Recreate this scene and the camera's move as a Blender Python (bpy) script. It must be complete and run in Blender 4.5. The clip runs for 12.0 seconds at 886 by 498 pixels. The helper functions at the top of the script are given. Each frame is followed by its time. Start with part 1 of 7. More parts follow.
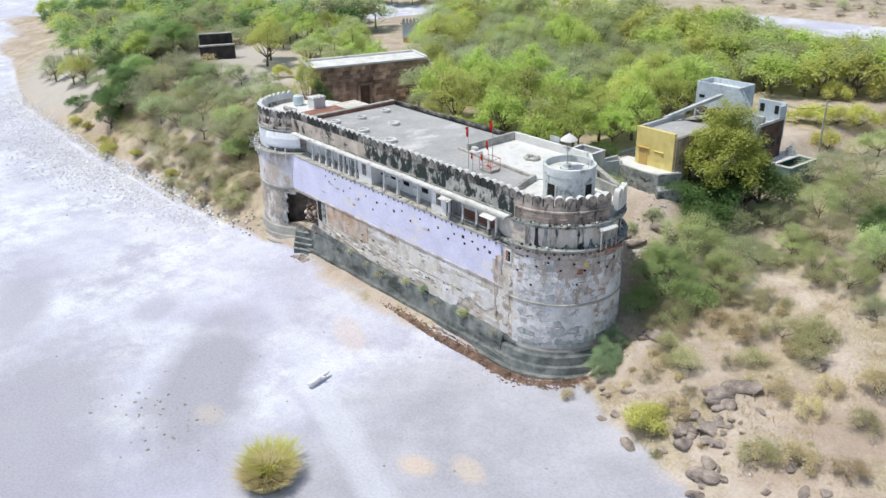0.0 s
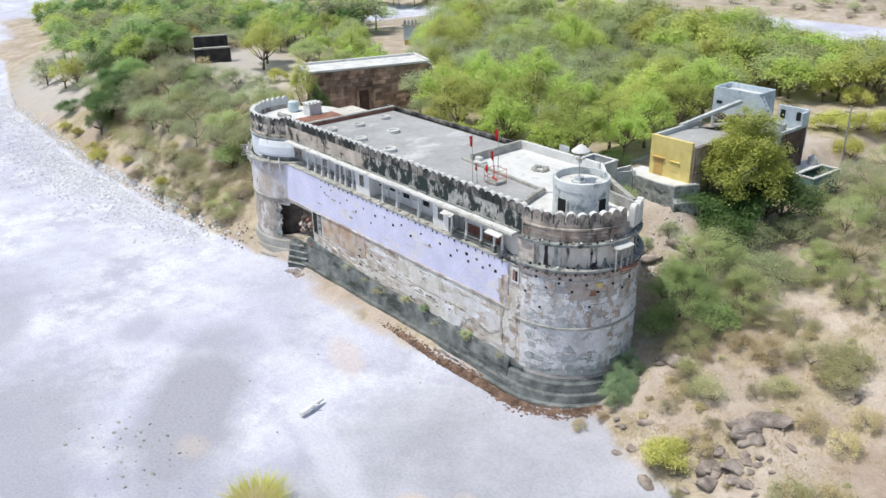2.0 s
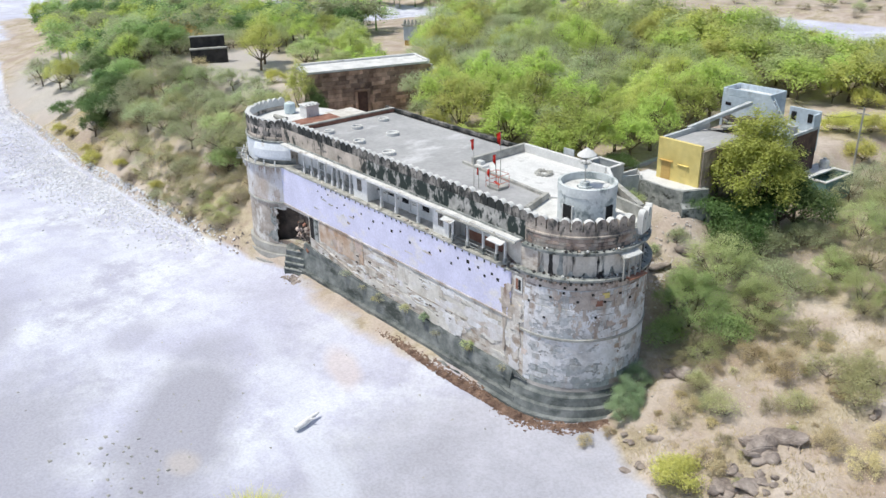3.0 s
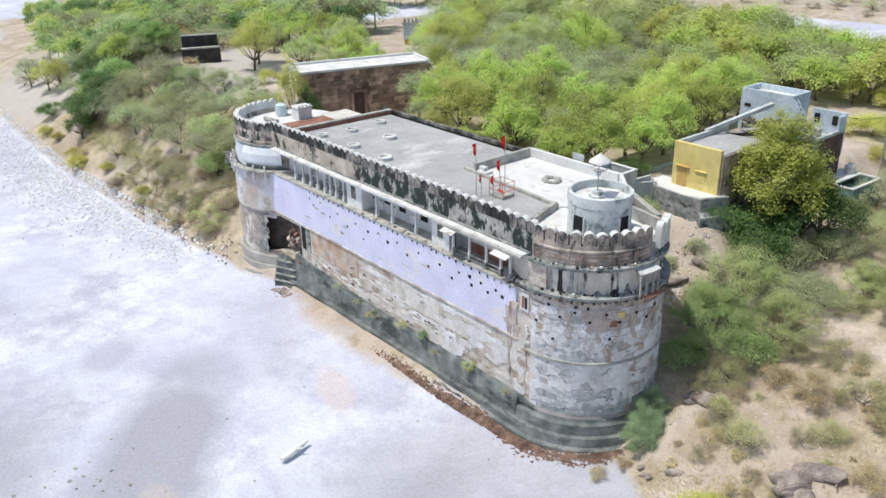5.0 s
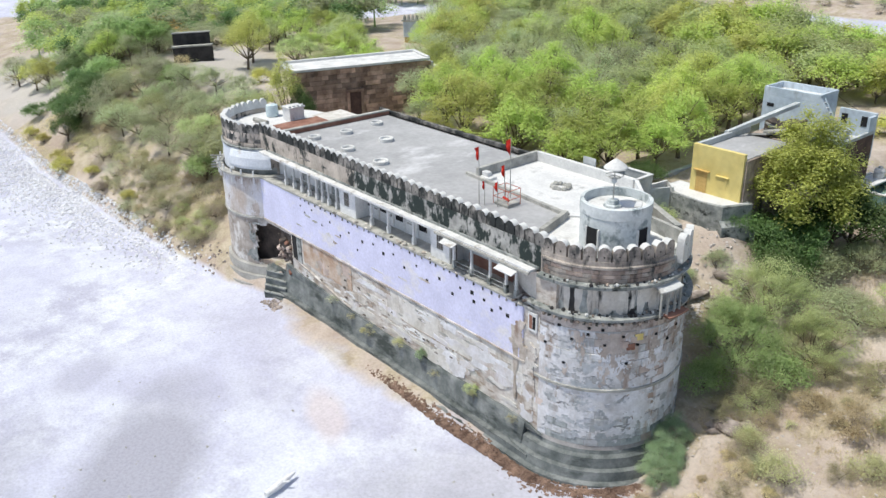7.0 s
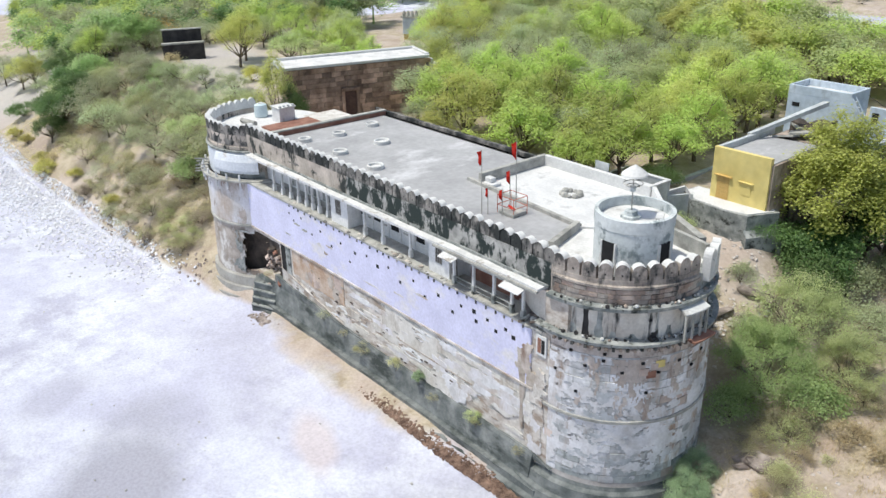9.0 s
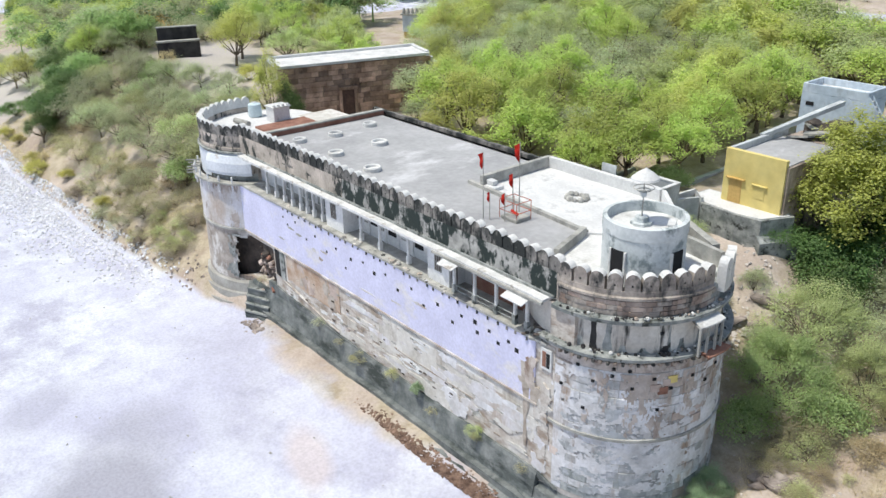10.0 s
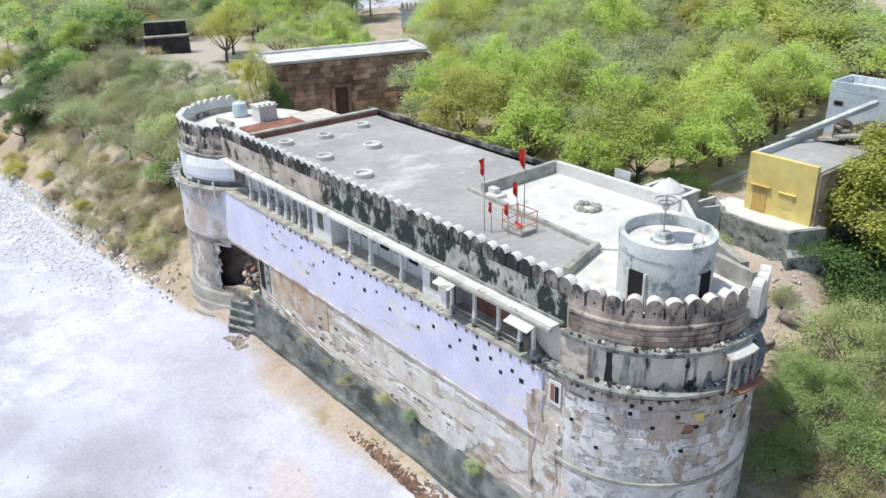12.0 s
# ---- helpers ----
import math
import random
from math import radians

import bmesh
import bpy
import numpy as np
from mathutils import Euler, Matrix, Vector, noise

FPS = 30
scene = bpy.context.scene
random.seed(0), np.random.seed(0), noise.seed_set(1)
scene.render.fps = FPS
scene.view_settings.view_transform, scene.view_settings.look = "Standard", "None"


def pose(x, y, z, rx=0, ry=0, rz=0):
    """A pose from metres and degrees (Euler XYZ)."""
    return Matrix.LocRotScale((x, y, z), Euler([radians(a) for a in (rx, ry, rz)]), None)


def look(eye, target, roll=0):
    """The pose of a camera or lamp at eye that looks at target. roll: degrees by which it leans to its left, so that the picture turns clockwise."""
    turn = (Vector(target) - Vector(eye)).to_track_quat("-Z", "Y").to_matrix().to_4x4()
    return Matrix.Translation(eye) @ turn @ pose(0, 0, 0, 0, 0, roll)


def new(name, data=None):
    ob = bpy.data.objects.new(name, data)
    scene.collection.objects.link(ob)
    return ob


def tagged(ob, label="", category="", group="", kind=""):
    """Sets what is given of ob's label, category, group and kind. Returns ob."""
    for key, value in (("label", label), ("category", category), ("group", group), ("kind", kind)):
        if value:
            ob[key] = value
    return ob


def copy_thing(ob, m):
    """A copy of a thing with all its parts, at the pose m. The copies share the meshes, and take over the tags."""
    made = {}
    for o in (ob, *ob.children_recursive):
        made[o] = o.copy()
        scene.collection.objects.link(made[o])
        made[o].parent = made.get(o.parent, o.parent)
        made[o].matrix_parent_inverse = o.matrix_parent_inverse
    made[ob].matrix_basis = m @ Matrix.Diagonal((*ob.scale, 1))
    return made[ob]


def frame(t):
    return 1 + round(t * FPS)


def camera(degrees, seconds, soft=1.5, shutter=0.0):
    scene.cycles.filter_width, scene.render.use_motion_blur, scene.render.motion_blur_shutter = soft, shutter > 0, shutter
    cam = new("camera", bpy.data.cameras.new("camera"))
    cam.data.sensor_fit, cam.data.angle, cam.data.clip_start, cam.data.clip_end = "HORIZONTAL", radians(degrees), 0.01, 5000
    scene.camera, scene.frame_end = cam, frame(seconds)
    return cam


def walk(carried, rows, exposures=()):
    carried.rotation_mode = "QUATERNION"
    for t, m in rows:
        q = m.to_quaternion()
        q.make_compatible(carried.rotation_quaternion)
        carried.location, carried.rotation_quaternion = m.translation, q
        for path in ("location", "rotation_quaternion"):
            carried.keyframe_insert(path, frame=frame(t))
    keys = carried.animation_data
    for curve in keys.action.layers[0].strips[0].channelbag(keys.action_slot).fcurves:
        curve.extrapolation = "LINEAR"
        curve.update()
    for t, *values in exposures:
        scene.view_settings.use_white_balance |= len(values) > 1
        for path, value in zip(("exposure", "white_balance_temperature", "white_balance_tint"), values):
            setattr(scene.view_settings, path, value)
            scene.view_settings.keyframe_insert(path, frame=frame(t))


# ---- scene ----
cam = camera(56.2, 12.0)
PATH = [
    (0, (45.765, -48.524, 41.953), (44.3637, -47.3493, 41.1431), -0.97),
    (0.5, (44.73, -47.666, 41.801), (43.327, -46.4919, 40.9921), -0.98),
    (1, (43.7, -46.792, 41.614), (42.2965, -45.6189, 40.8055), -0.99),
    (1.5, (42.676, -45.905, 41.395), (41.2709, -44.7328, 40.5878), -1.00),
    (2, (41.655, -45.007, 41.149), (40.2486, -43.836, 40.3429), -1.02),
    (2.5, (40.636, -44.101, 40.88), (39.2286, -42.931, 40.0748), -1.04),
    (3, (39.619, -43.189, 40.592), (38.2098, -42.0196, 39.7871), -1.06),
    (3.5, (38.602, -42.272, 40.288), (37.1915, -41.1038, 39.4834), -1.09),
    (4, (37.584, -41.353, 39.97), (36.173, -40.1853, 39.1667), -1.11),
    (4.5, (36.566, -40.432, 39.643), (35.1538, -39.2654, 38.84), -1.13),
    (5, (35.547, -39.511, 39.309), (34.1337, -38.3454, 38.5062), -1.16),
    (5.5, (34.527, -38.591, 38.97), (33.1125, -37.4265, 38.1676), -1.18),
    (6, (33.506, -37.672, 38.629), (32.0903, -36.5094, 37.8267), -1.20),
    (6.5, (32.484, -36.757, 38.287), (31.0675, -35.5948, 37.4853), -1.23),
    (7, (31.462, -35.844, 37.948), (30.0443, -34.6833, 37.1455), -1.25),
    (7.5, (30.44, -34.935, 37.611), (29.0215, -33.7751, 36.8087), -1.27),
    (8, (29.419, -34.029, 37.279), (27.9998, -32.8702, 36.4764), -1.28),
    (8.5, (28.4, -33.126, 36.953), (26.9801, -31.9685, 36.1496), -1.30),
    (9, (27.384, -32.226, 36.633), (25.9637, -31.0697, 35.8294), -1.31),
    (9.5, (26.373, -31.328, 36.321), (24.9517, -30.1733, 35.5164), -1.32),
    (10, (25.367, -30.432, 36.017), (23.9458, -29.2786, 35.211), -1.33),
    (10.5, (24.369, -29.537, 35.721), (22.9477, -28.3847, 34.9135), -1.33),
    (11, (23.381, -28.641, 35.432), (21.959, -27.4903, 34.6239), -1.33),
    (11.5, (22.404, -27.744, 35.152), (20.982, -26.5943, 34.342), -1.32),
    (12, (21.44, -26.844, 34.879), (20.0188, -25.6951, 34.0673), -1.31),
]
walk(cam, [(t, look(eye, target, roll)) for t, eye, target, roll in PATH], exposures=((0.0, 0.0, 6650, 5), (12.0, 0.07, 6650, 5)))

# ---- light ----
SUN = Vector((-0.20, -0.31, 0.93)).normalized()
world = bpy.data.worlds.new("world")
scene.world = world
world.use_nodes = True
wt = world.node_tree
sky = wt.nodes.new("ShaderNodeTexSky")
sky.sky_type = "NISHITA"
sky.sun_disc = False
sky.sun_elevation = math.asin(SUN.z)
sky.sun_rotation = math.atan2(SUN.x, SUN.y)
sky.dust_density = 2.0
wt.links.new(sky.outputs[0], wt.nodes["Background"].inputs[0])
wt.nodes["Background"].inputs[1].default_value = 0.132
sun = new("sun", bpy.data.lights.new("sun", "SUN"))
sun.data.energy = 3.3
sun.data.angle = radians(1.5)
sun.data.color = (1.0, 0.96, 0.9)
sun.matrix_world = look(SUN * 200, (0, 0, 0))


# ---- materials ----
def rgb(c):
    return (*c, 1.0)


def mat(name, colours, scale=1.0, rough=0.9, bump=0.3, fine=12.0, jitter=0.0, spread=(0.35, 0.65), stain=None, stain_scale=0.3, stain_at=(0.55, 0.7), stretch=(1, 1, 1)):
    """Noise-mixed surface: two colours at a large scale, grain at a fine one, optional stains stretched down the wall."""
    m = bpy.data.materials.new(name)
    m.use_nodes = True
    nt = m.node_tree
    n, l = nt.nodes, nt.links
    bsdf = n["Principled BSDF"]
    bsdf.inputs["Roughness"].default_value = rough
    geo = n.new("ShaderNodeNewGeometry")
    big = n.new("ShaderNodeTexNoise")
    big.inputs["Scale"].default_value = scale
    big.inputs["Detail"].default_value = 8
    big.inputs["Roughness"].default_value = 0.62
    l.new(geo.outputs["Position"], big.inputs["Vector"])
    ramp = n.new("ShaderNodeValToRGB")
    ramp.color_ramp.elements[0].position = spread[0]
    ramp.color_ramp.elements[1].position = spread[1]
    ramp.color_ramp.elements[0].color = rgb(colours[0])
    ramp.color_ramp.elements[1].color = rgb(colours[1])
    l.new(big.outputs["Fac"], ramp.inputs["Fac"])
    out = ramp.outputs["Color"]
    if stain:
        mp = n.new("ShaderNodeMapping")
        mp.inputs["Scale"].default_value = stretch
        l.new(geo.outputs["Position"], mp.inputs["Vector"])
        st = n.new("ShaderNodeTexNoise")
        st.inputs["Scale"].default_value = stain_scale
        st.inputs["Detail"].default_value = 9
        st.inputs["Roughness"].default_value = 0.68
        l.new(mp.outputs[0], st.inputs["Vector"])
        sr = n.new("ShaderNodeValToRGB")
        sr.color_ramp.elements[0].position = stain_at[0]
        sr.color_ramp.elements[1].position = stain_at[1]
        l.new(st.outputs["Fac"], sr.inputs["Fac"])
        mx = n.new("ShaderNodeMix")
        mx.data_type = "RGBA"
        l.new(sr.outputs["Color"], mx.inputs[0])
        l.new(out, mx.inputs[6])
        mx.inputs[7].default_value = rgb(stain)
        out = mx.outputs[2]
    grain = n.new("ShaderNodeTexNoise")
    grain.inputs["Scale"].default_value = fine
    grain.inputs["Detail"].default_value = 6
    l.new(geo.outputs["Position"], grain.inputs["Vector"])
    gm = n.new("ShaderNodeMapRange")
    gm.inputs[1].default_value, gm.inputs[2].default_value = 0.3, 0.7
    gm.inputs[3].default_value, gm.inputs[4].default_value = 0.9, 1.07
    l.new(grain.outputs["Fac"], gm.inputs[0])
    val = gm.outputs[0]
    if jitter:
        oi = n.new("ShaderNodeObjectInfo")
        jm = n.new("ShaderNodeMapRange")
        jm.inputs[3].default_value, jm.inputs[4].default_value = 1 - jitter, 1 + jitter
        l.new(oi.outputs["Random"], jm.inputs[0])
        mu = n.new("ShaderNodeMath")
        mu.operation = "MULTIPLY"
        l.new(val, mu.inputs[0])
        l.new(jm.outputs[0], mu.inputs[1])
        val = mu.outputs[0]
    hsv = n.new("ShaderNodeHueSaturation")
    l.new(val, hsv.inputs["Value"])
    l.new(out, hsv.inputs["Color"])
    l.new(hsv.outputs[0], bsdf.inputs["Base Color"])
    if bump:
        bp = n.new("ShaderNodeBump")
        bp.inputs["Strength"].default_value = bump
        bp.inputs["Distance"].default_value = 0.05
        l.new(grain.outputs["Fac"], bp.inputs["Height"])
        l.new(bp.outputs[0], bsdf.inputs["Normal"])
    return m


def leaf_mat(name, dark, light, rough=0.6):
    """Foliage: colour varies from leaf to leaf and from plant to plant."""
    m = bpy.data.materials.new(name)
    m.use_nodes = True
    nt = m.node_tree
    n, l = nt.nodes, nt.links
    bsdf = n["Principled BSDF"]
    bsdf.inputs["Roughness"].default_value = rough
    geo = n.new("ShaderNodeNewGeometry")
    oi = n.new("ShaderNodeObjectInfo")
    ramp = n.new("ShaderNodeValToRGB")
    ramp.color_ramp.elements[0].color = rgb([0.7 * a + 0.3 * b for a, b in zip(dark, light)])
    ramp.color_ramp.elements[1].color = rgb(light)
    l.new(geo.outputs["Random Per Island"], ramp.inputs["Fac"])
    hsv = n.new("ShaderNodeHueSaturation")
    for lo, hi, key in ((0.485, 0.515, "Hue"), (0.8, 1.25, "Value")):
        mr = n.new("ShaderNodeMapRange")
        mr.inputs[3].default_value, mr.inputs[4].default_value = lo, hi
        l.new(oi.outputs["Random"], mr.inputs[0])
        l.new(mr.outputs[0], hsv.inputs[key])
    l.new(ramp.outputs["Color"], hsv.inputs["Color"])
    l.new(hsv.outputs[0], bsdf.inputs["Base Color"])
    tr = n.new("ShaderNodeBsdfTranslucent")
    l.new(hsv.outputs[0], tr.inputs["Color"])
    mix = n.new("ShaderNodeMixShader")
    mix.inputs[0].default_value = 0.5
    l.new(bsdf.outputs[0], mix.inputs[1])
    l.new(tr.outputs[0], mix.inputs[2])
    l.new(mix.outputs[0], n["Material Output"].inputs["Surface"])
    return m


M_LAV = mat("lavender_limewash", ((0.60, 0.60, 0.78), (0.70, 0.70, 0.90)), 0.35, 0.85, 0.2, 5, stain=(0.72, 0.70, 0.74), stain_scale=0.45, stain_at=(0.54, 0.66), stretch=(0.6, 1, 1))
M_PLASTER = mat("old_plaster", ((0.44, 0.38, 0.33), (0.72, 0.69, 0.65)), 0.7, 0.92, 0.6, 6, stain=(0.34, 0.27, 0.22), stain_scale=0.9, stain_at=(0.50, 0.62), stretch=(0.6, 1, 1.2))
M_STONE = mat("weathered_ashlar", ((0.26, 0.24, 0.23), (0.48, 0.46, 0.45)), 0.45, 0.92, 0.5, 5, jitter=0.12, stain=(0.30, 0.19, 0.13), stain_scale=0.22, stain_at=(0.56, 0.72))
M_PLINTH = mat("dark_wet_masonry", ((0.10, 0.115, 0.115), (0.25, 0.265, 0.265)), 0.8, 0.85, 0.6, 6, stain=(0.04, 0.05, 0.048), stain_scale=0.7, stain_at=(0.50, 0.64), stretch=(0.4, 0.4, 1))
M_BLACK = mat("sooty_merlon", ((0.15, 0.145, 0.14), (0.40, 0.37, 0.34)), 0.9, 0.95, 0.5, 6, stain=(0.026, 0.03, 0.03), stain_scale=0.9, stain_at=(0.40, 0.54), stretch=(1, 1, 0.5))
M_PARA = mat("dripping_parapet", ((0.33, 0.29, 0.25), (0.60, 0.53, 0.47)), 0.5, 0.95, 0.5, 6, stain=(0.03, 0.036, 0.034), stain_scale=0.8, stain_at=(0.52, 0.60), stretch=(1, 1, 0.42))
M_MOSSY = mat("mossy_parapet", ((0.25, 0.25, 0.24), (0.50, 0.49, 0.47)), 0.9, 0.95, 0.5, 6, stain=(0.022, 0.034, 0.032), stain_scale=1.0, stain_at=(0.47, 0.53), stretch=(1, 1, 0.55))
M_LEDGE = mat("grimy_ledge", ((0.16, 0.18, 0.175), (0.44, 0.45, 0.44)), 1.1, 0.95, 0.6, 7, stain=(0.05, 0.055, 0.05), stain_scale=1.4, stain_at=(0.55, 0.63))
M_POOL = mat("pale_blue_limewash", ((0.62, 0.66, 0.72), (0.74, 0.77, 0.82)), 0.5, 0.88, 0.2, 5, stain=(0.50, 0.46, 0.42), stain_scale=0.7, stain_at=(0.60, 0.70))
M_GALLERY = mat("gallery_whitewash", ((0.66, 0.66, 0.665), (0.82, 0.82, 0.815)), 0.7, 0.9, 0.2, 6, stain=(0.50, 0.49, 0.47), stain_scale=1.1, stain_at=(0.60, 0.72), stretch=(1, 1, 0.5))
M_PINK = mat("pink_stained_blocks", ((0.42, 0.33, 0.29), (0.62, 0.53, 0.48)), 0.8, 0.92, 0.5, 6, jitter=0.15)
M_RUBBLE = mat("red_brown_courses", ((0.25, 0.18, 0.145), (0.50, 0.41, 0.36)), 0.9, 0.95, 0.6, 7, jitter=0.25, stain=(0.07, 0.06, 0.055), stain_scale=0.8, stain_at=(0.55, 0.66), stretch=(1, 1, 0.3))
M_WEATHER = mat("weathered_merlon", ((0.24, 0.21, 0.19), (0.52, 0.46, 0.41)), 0.9, 0.95, 0.6, 7, stain=(0.07, 0.07, 0.068), stain_scale=1.1, stain_at=(0.50, 0.62), stretch=(1, 1, 0.5))
# near-black masonry: the shade of hollows is part of this colour
M_CAVE = mat("broken_masonry_and_shade", ((0.05, 0.042, 0.038), (0.15, 0.12, 0.10)), 0.8, 0.95, 0.6, 6)
M_WHITE = mat("whitewash", ((0.56, 0.56, 0.555), (0.76, 0.76, 0.75)), 0.6, 0.9, 0.2, 6, stain=(0.40, 0.39, 0.37), stain_scale=0.8, stain_at=(0.57, 0.72))
M_SHEET = mat("weathered_sheet", ((0.58, 0.585, 0.59), (0.78, 0.78, 0.78)), 0.9, 0.6, 0.2, 6, stain=(0.30, 0.26, 0.22), stain_scale=1.1, stain_at=(0.55, 0.68))
M_ROOF = mat("cement_roof", ((0.33, 0.33, 0.34), (0.44, 0.44, 0.45)), 0.2, 0.9, 0.2, 2.5, stain=(0.64, 0.64, 0.66), stain_scale=0.16, stain_at=(0.57, 0.70), stretch=(1, 0.5, 1))
M_GREY = mat("stained_cement", ((0.33, 0.35, 0.36), (0.60, 0.63, 0.64)), 0.5, 0.92, 0.3, 5)
M_ORANGE = mat("rust_stained_plaster", ((0.42, 0.28, 0.19), (0.62, 0.53, 0.45)), 0.9, 0.92, 0.3, 6, stain=(0.24, 0.14, 0.09), stain_scale=0.5, stain_at=(0.58, 0.75), stretch=(1, 1, 0.4))
M_CREAM = mat("cream_render", ((0.54, 0.51, 0.46), (0.74, 0.72, 0.69)), 0.5, 0.92, 0.4, 5, stain=(0.38, 0.33, 0.28), stain_scale=0.7, stain_at=(0.51, 0.66), stretch=(1, 1, 0.4))
M_LAVW = mat("worn_lavender_wash", ((0.55, 0.52, 0.49), (0.72, 0.71, 0.75)), 0.6, 0.9, 0.2, 5, stain=(0.48, 0.40, 0.34), stain_scale=0.4, stain_at=(0.54, 0.68), stretch=(1, 1, 0.35))
M_SAND = mat("peach_sand", ((0.47, 0.42, 0.40), (0.62, 0.57, 0.54)), 0.8, 0.95, 0.3, 6)
M_PATCHY = mat("patchy_old_plaster", ((0.26, 0.22, 0.19), (0.50, 0.45, 0.41)), 0.7, 0.93, 0.4, 6, stain=(0.66, 0.64, 0.62), stain_scale=0.6, stain_at=(0.50, 0.58), stretch=(1, 1, 0.7))
M_STAIN = mat("brown_water_stain", ((0.30, 0.24, 0.19), (0.56, 0.51, 0.46)), 0.9, 0.9, 0.3, 6)
M_GREYST = mat("grey_lime_stone", ((0.26, 0.26, 0.24), (0.50, 0.49, 0.46)), 0.9, 0.93, 0.4, 8)
M_REDBRICK = mat("dull_red_paint", ((0.20, 0.085, 0.06), (0.34, 0.18, 0.13)), 0.9, 0.9, 0.3, 8)
M_BROWN = mat("brown_rubble_masonry", ((0.17, 0.13, 0.11), (0.48, 0.40, 0.34)), 0.8, 0.95, 0.6, 7, stain=(0.06, 0.055, 0.05), stain_scale=0.9, stain_at=(0.52, 0.66), stretch=(1, 1, 0.25))
M_LIME = mat("bright_limewash", ((0.60, 0.60, 0.60), (0.74, 0.74, 0.735)), 0.6, 0.9, 0.2, 6, stain=(0.42, 0.42, 0.42), stain_scale=0.6, stain_at=(0.55, 0.70))
M_DRUM = mat("streaked_drum_plaster", ((0.52, 0.47, 0.42), (0.74, 0.71, 0.66)), 0.5, 0.92, 0.3, 6, stain=(0.05, 0.05, 0.05), stain_scale=0.75, stain_at=(0.52, 0.60), stretch=(1, 1, 0.16))
M_TURRET = mat("turret_plaster", ((0.50, 0.54, 0.55), (0.70, 0.73, 0.74)), 0.5, 0.92, 0.3, 5, stain=(0.25, 0.29, 0.30), stain_scale=0.7, stain_at=(0.53, 0.62), stretch=(1, 1, 0.8))
M_FAR = mat("far_tower_plaster", ((0.54, 0.51, 0.47), (0.72, 0.71, 0.72)), 0.35, 0.92, 0.3, 5, stain=(0.36, 0.28, 0.22), stain_scale=0.25, stain_at=(0.55, 0.7))
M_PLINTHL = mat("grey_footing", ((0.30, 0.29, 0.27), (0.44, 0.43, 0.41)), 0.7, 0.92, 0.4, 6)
M_OCHRE = mat("ochre_paint", ((0.50, 0.32, 0.10), (0.62, 0.42, 0.15)), 0.8, 0.9, 0.2, 6)
M_TEAL = mat("faded_teal_paint", ((0.10, 0.20, 0.20), (0.20, 0.32, 0.31)), 0.6, 0.9, 0.2, 6)
M_DARKRED = mat("dark_sooty_sandstone", ((0.07, 0.04, 0.035), (0.15, 0.09, 0.07)), 0.8, 0.92, 0.4, 6)
M_SOOT = mat("black_basalt", ((0.018, 0.018, 0.02), (0.06, 0.055, 0.055)), 0.7, 0.92, 0.5, 4)
M_TANK = mat("pale_plastic", ((0.55, 0.66, 0.70), (0.62, 0.72, 0.76)), 0.5, 0.5, 0.0, 5)
M_REDMET = mat("red_oxide_metal", ((0.42, 0.10, 0.06), (0.55, 0.2, 0.14)), 1, 0.7, 0, 5)
M_ROCK = mat("brown_grey_rock", ((0.16, 0.13, 0.115), (0.42, 0.36, 0.325)), 1.1, 0.92, 0.6, 6)
M_COBBLE = mat("pale_cobble", ((0.52, 0.52, 0.56), (0.82, 0.82, 0.86)), 1.5, 0.9, 0.3, 6)
M_REDROCK = mat("reddish_rubble", ((0.10, 0.06, 0.045), (0.30, 0.20, 0.15)), 1.2, 0.92, 0.4, 6)
M_RUSTY = mat("rusty_ashlar", ((0.38, 0.32, 0.28), (0.64, 0.59, 0.56)), 0.5, 0.92, 0.5, 6, jitter=0.16, stain=(0.16, 0.11, 0.09), stain_scale=0.8, stain_at=(0.52, 0.66))
M_ASHLAR = mat("ashlar_block", ((0.40, 0.41, 0.41), (0.82, 0.82, 0.85)), 0.5, 0.92, 0.8, 4, jitter=0.2, stain=(0.38, 0.29, 0.23), stain_scale=0.7, stain_at=(0.50, 0.62), stretch=(1, 1, 0.22))
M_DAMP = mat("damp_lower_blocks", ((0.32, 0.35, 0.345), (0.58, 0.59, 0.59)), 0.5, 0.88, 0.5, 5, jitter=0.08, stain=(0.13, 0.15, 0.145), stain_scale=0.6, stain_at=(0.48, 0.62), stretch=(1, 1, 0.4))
M_WASH = mat("thin_limewash_skin", ((0.57, 0.56, 0.56), (0.82, 0.82, 0.855)), 0.7, 0.92, 0.4, 5, stain=(0.42, 0.36, 0.315), stain_scale=0.55, stain_at=(0.54, 0.68), stretch=(1, 1, 0.35))
M_GREYWASH = mat("blue_grey_damp_skin", ((0.36, 0.385, 0.40), (0.60, 0.62, 0.65)), 0.8, 0.92, 0.4, 5, stain=(0.26, 0.26, 0.26), stain_scale=0.7, stain_at=(0.52, 0.64), stretch=(1, 1, 0.4))
M_RUSTWASH = mat("brown_leached_skin", ((0.38, 0.315, 0.275), (0.62, 0.56, 0.52)), 0.8, 0.92, 0.4, 6, stain=(0.25, 0.17, 0.13), stain_scale=0.8, stain_at=(0.52, 0.66), stretch=(1, 1, 0.3))
M_RED = mat("red_sandstone", ((0.26, 0.165, 0.12), (0.54, 0.38, 0.29)), 0.7, 0.92, 0.5, 5, jitter=0.5, stain=(0.10, 0.07, 0.055), stain_scale=0.5, stain_at=(0.55, 0.7))
M_YELLOW = mat("yellow_paint", ((0.70, 0.56, 0.20), (0.78, 0.65, 0.26)), 0.4, 0.85, 0.1, 1.2)
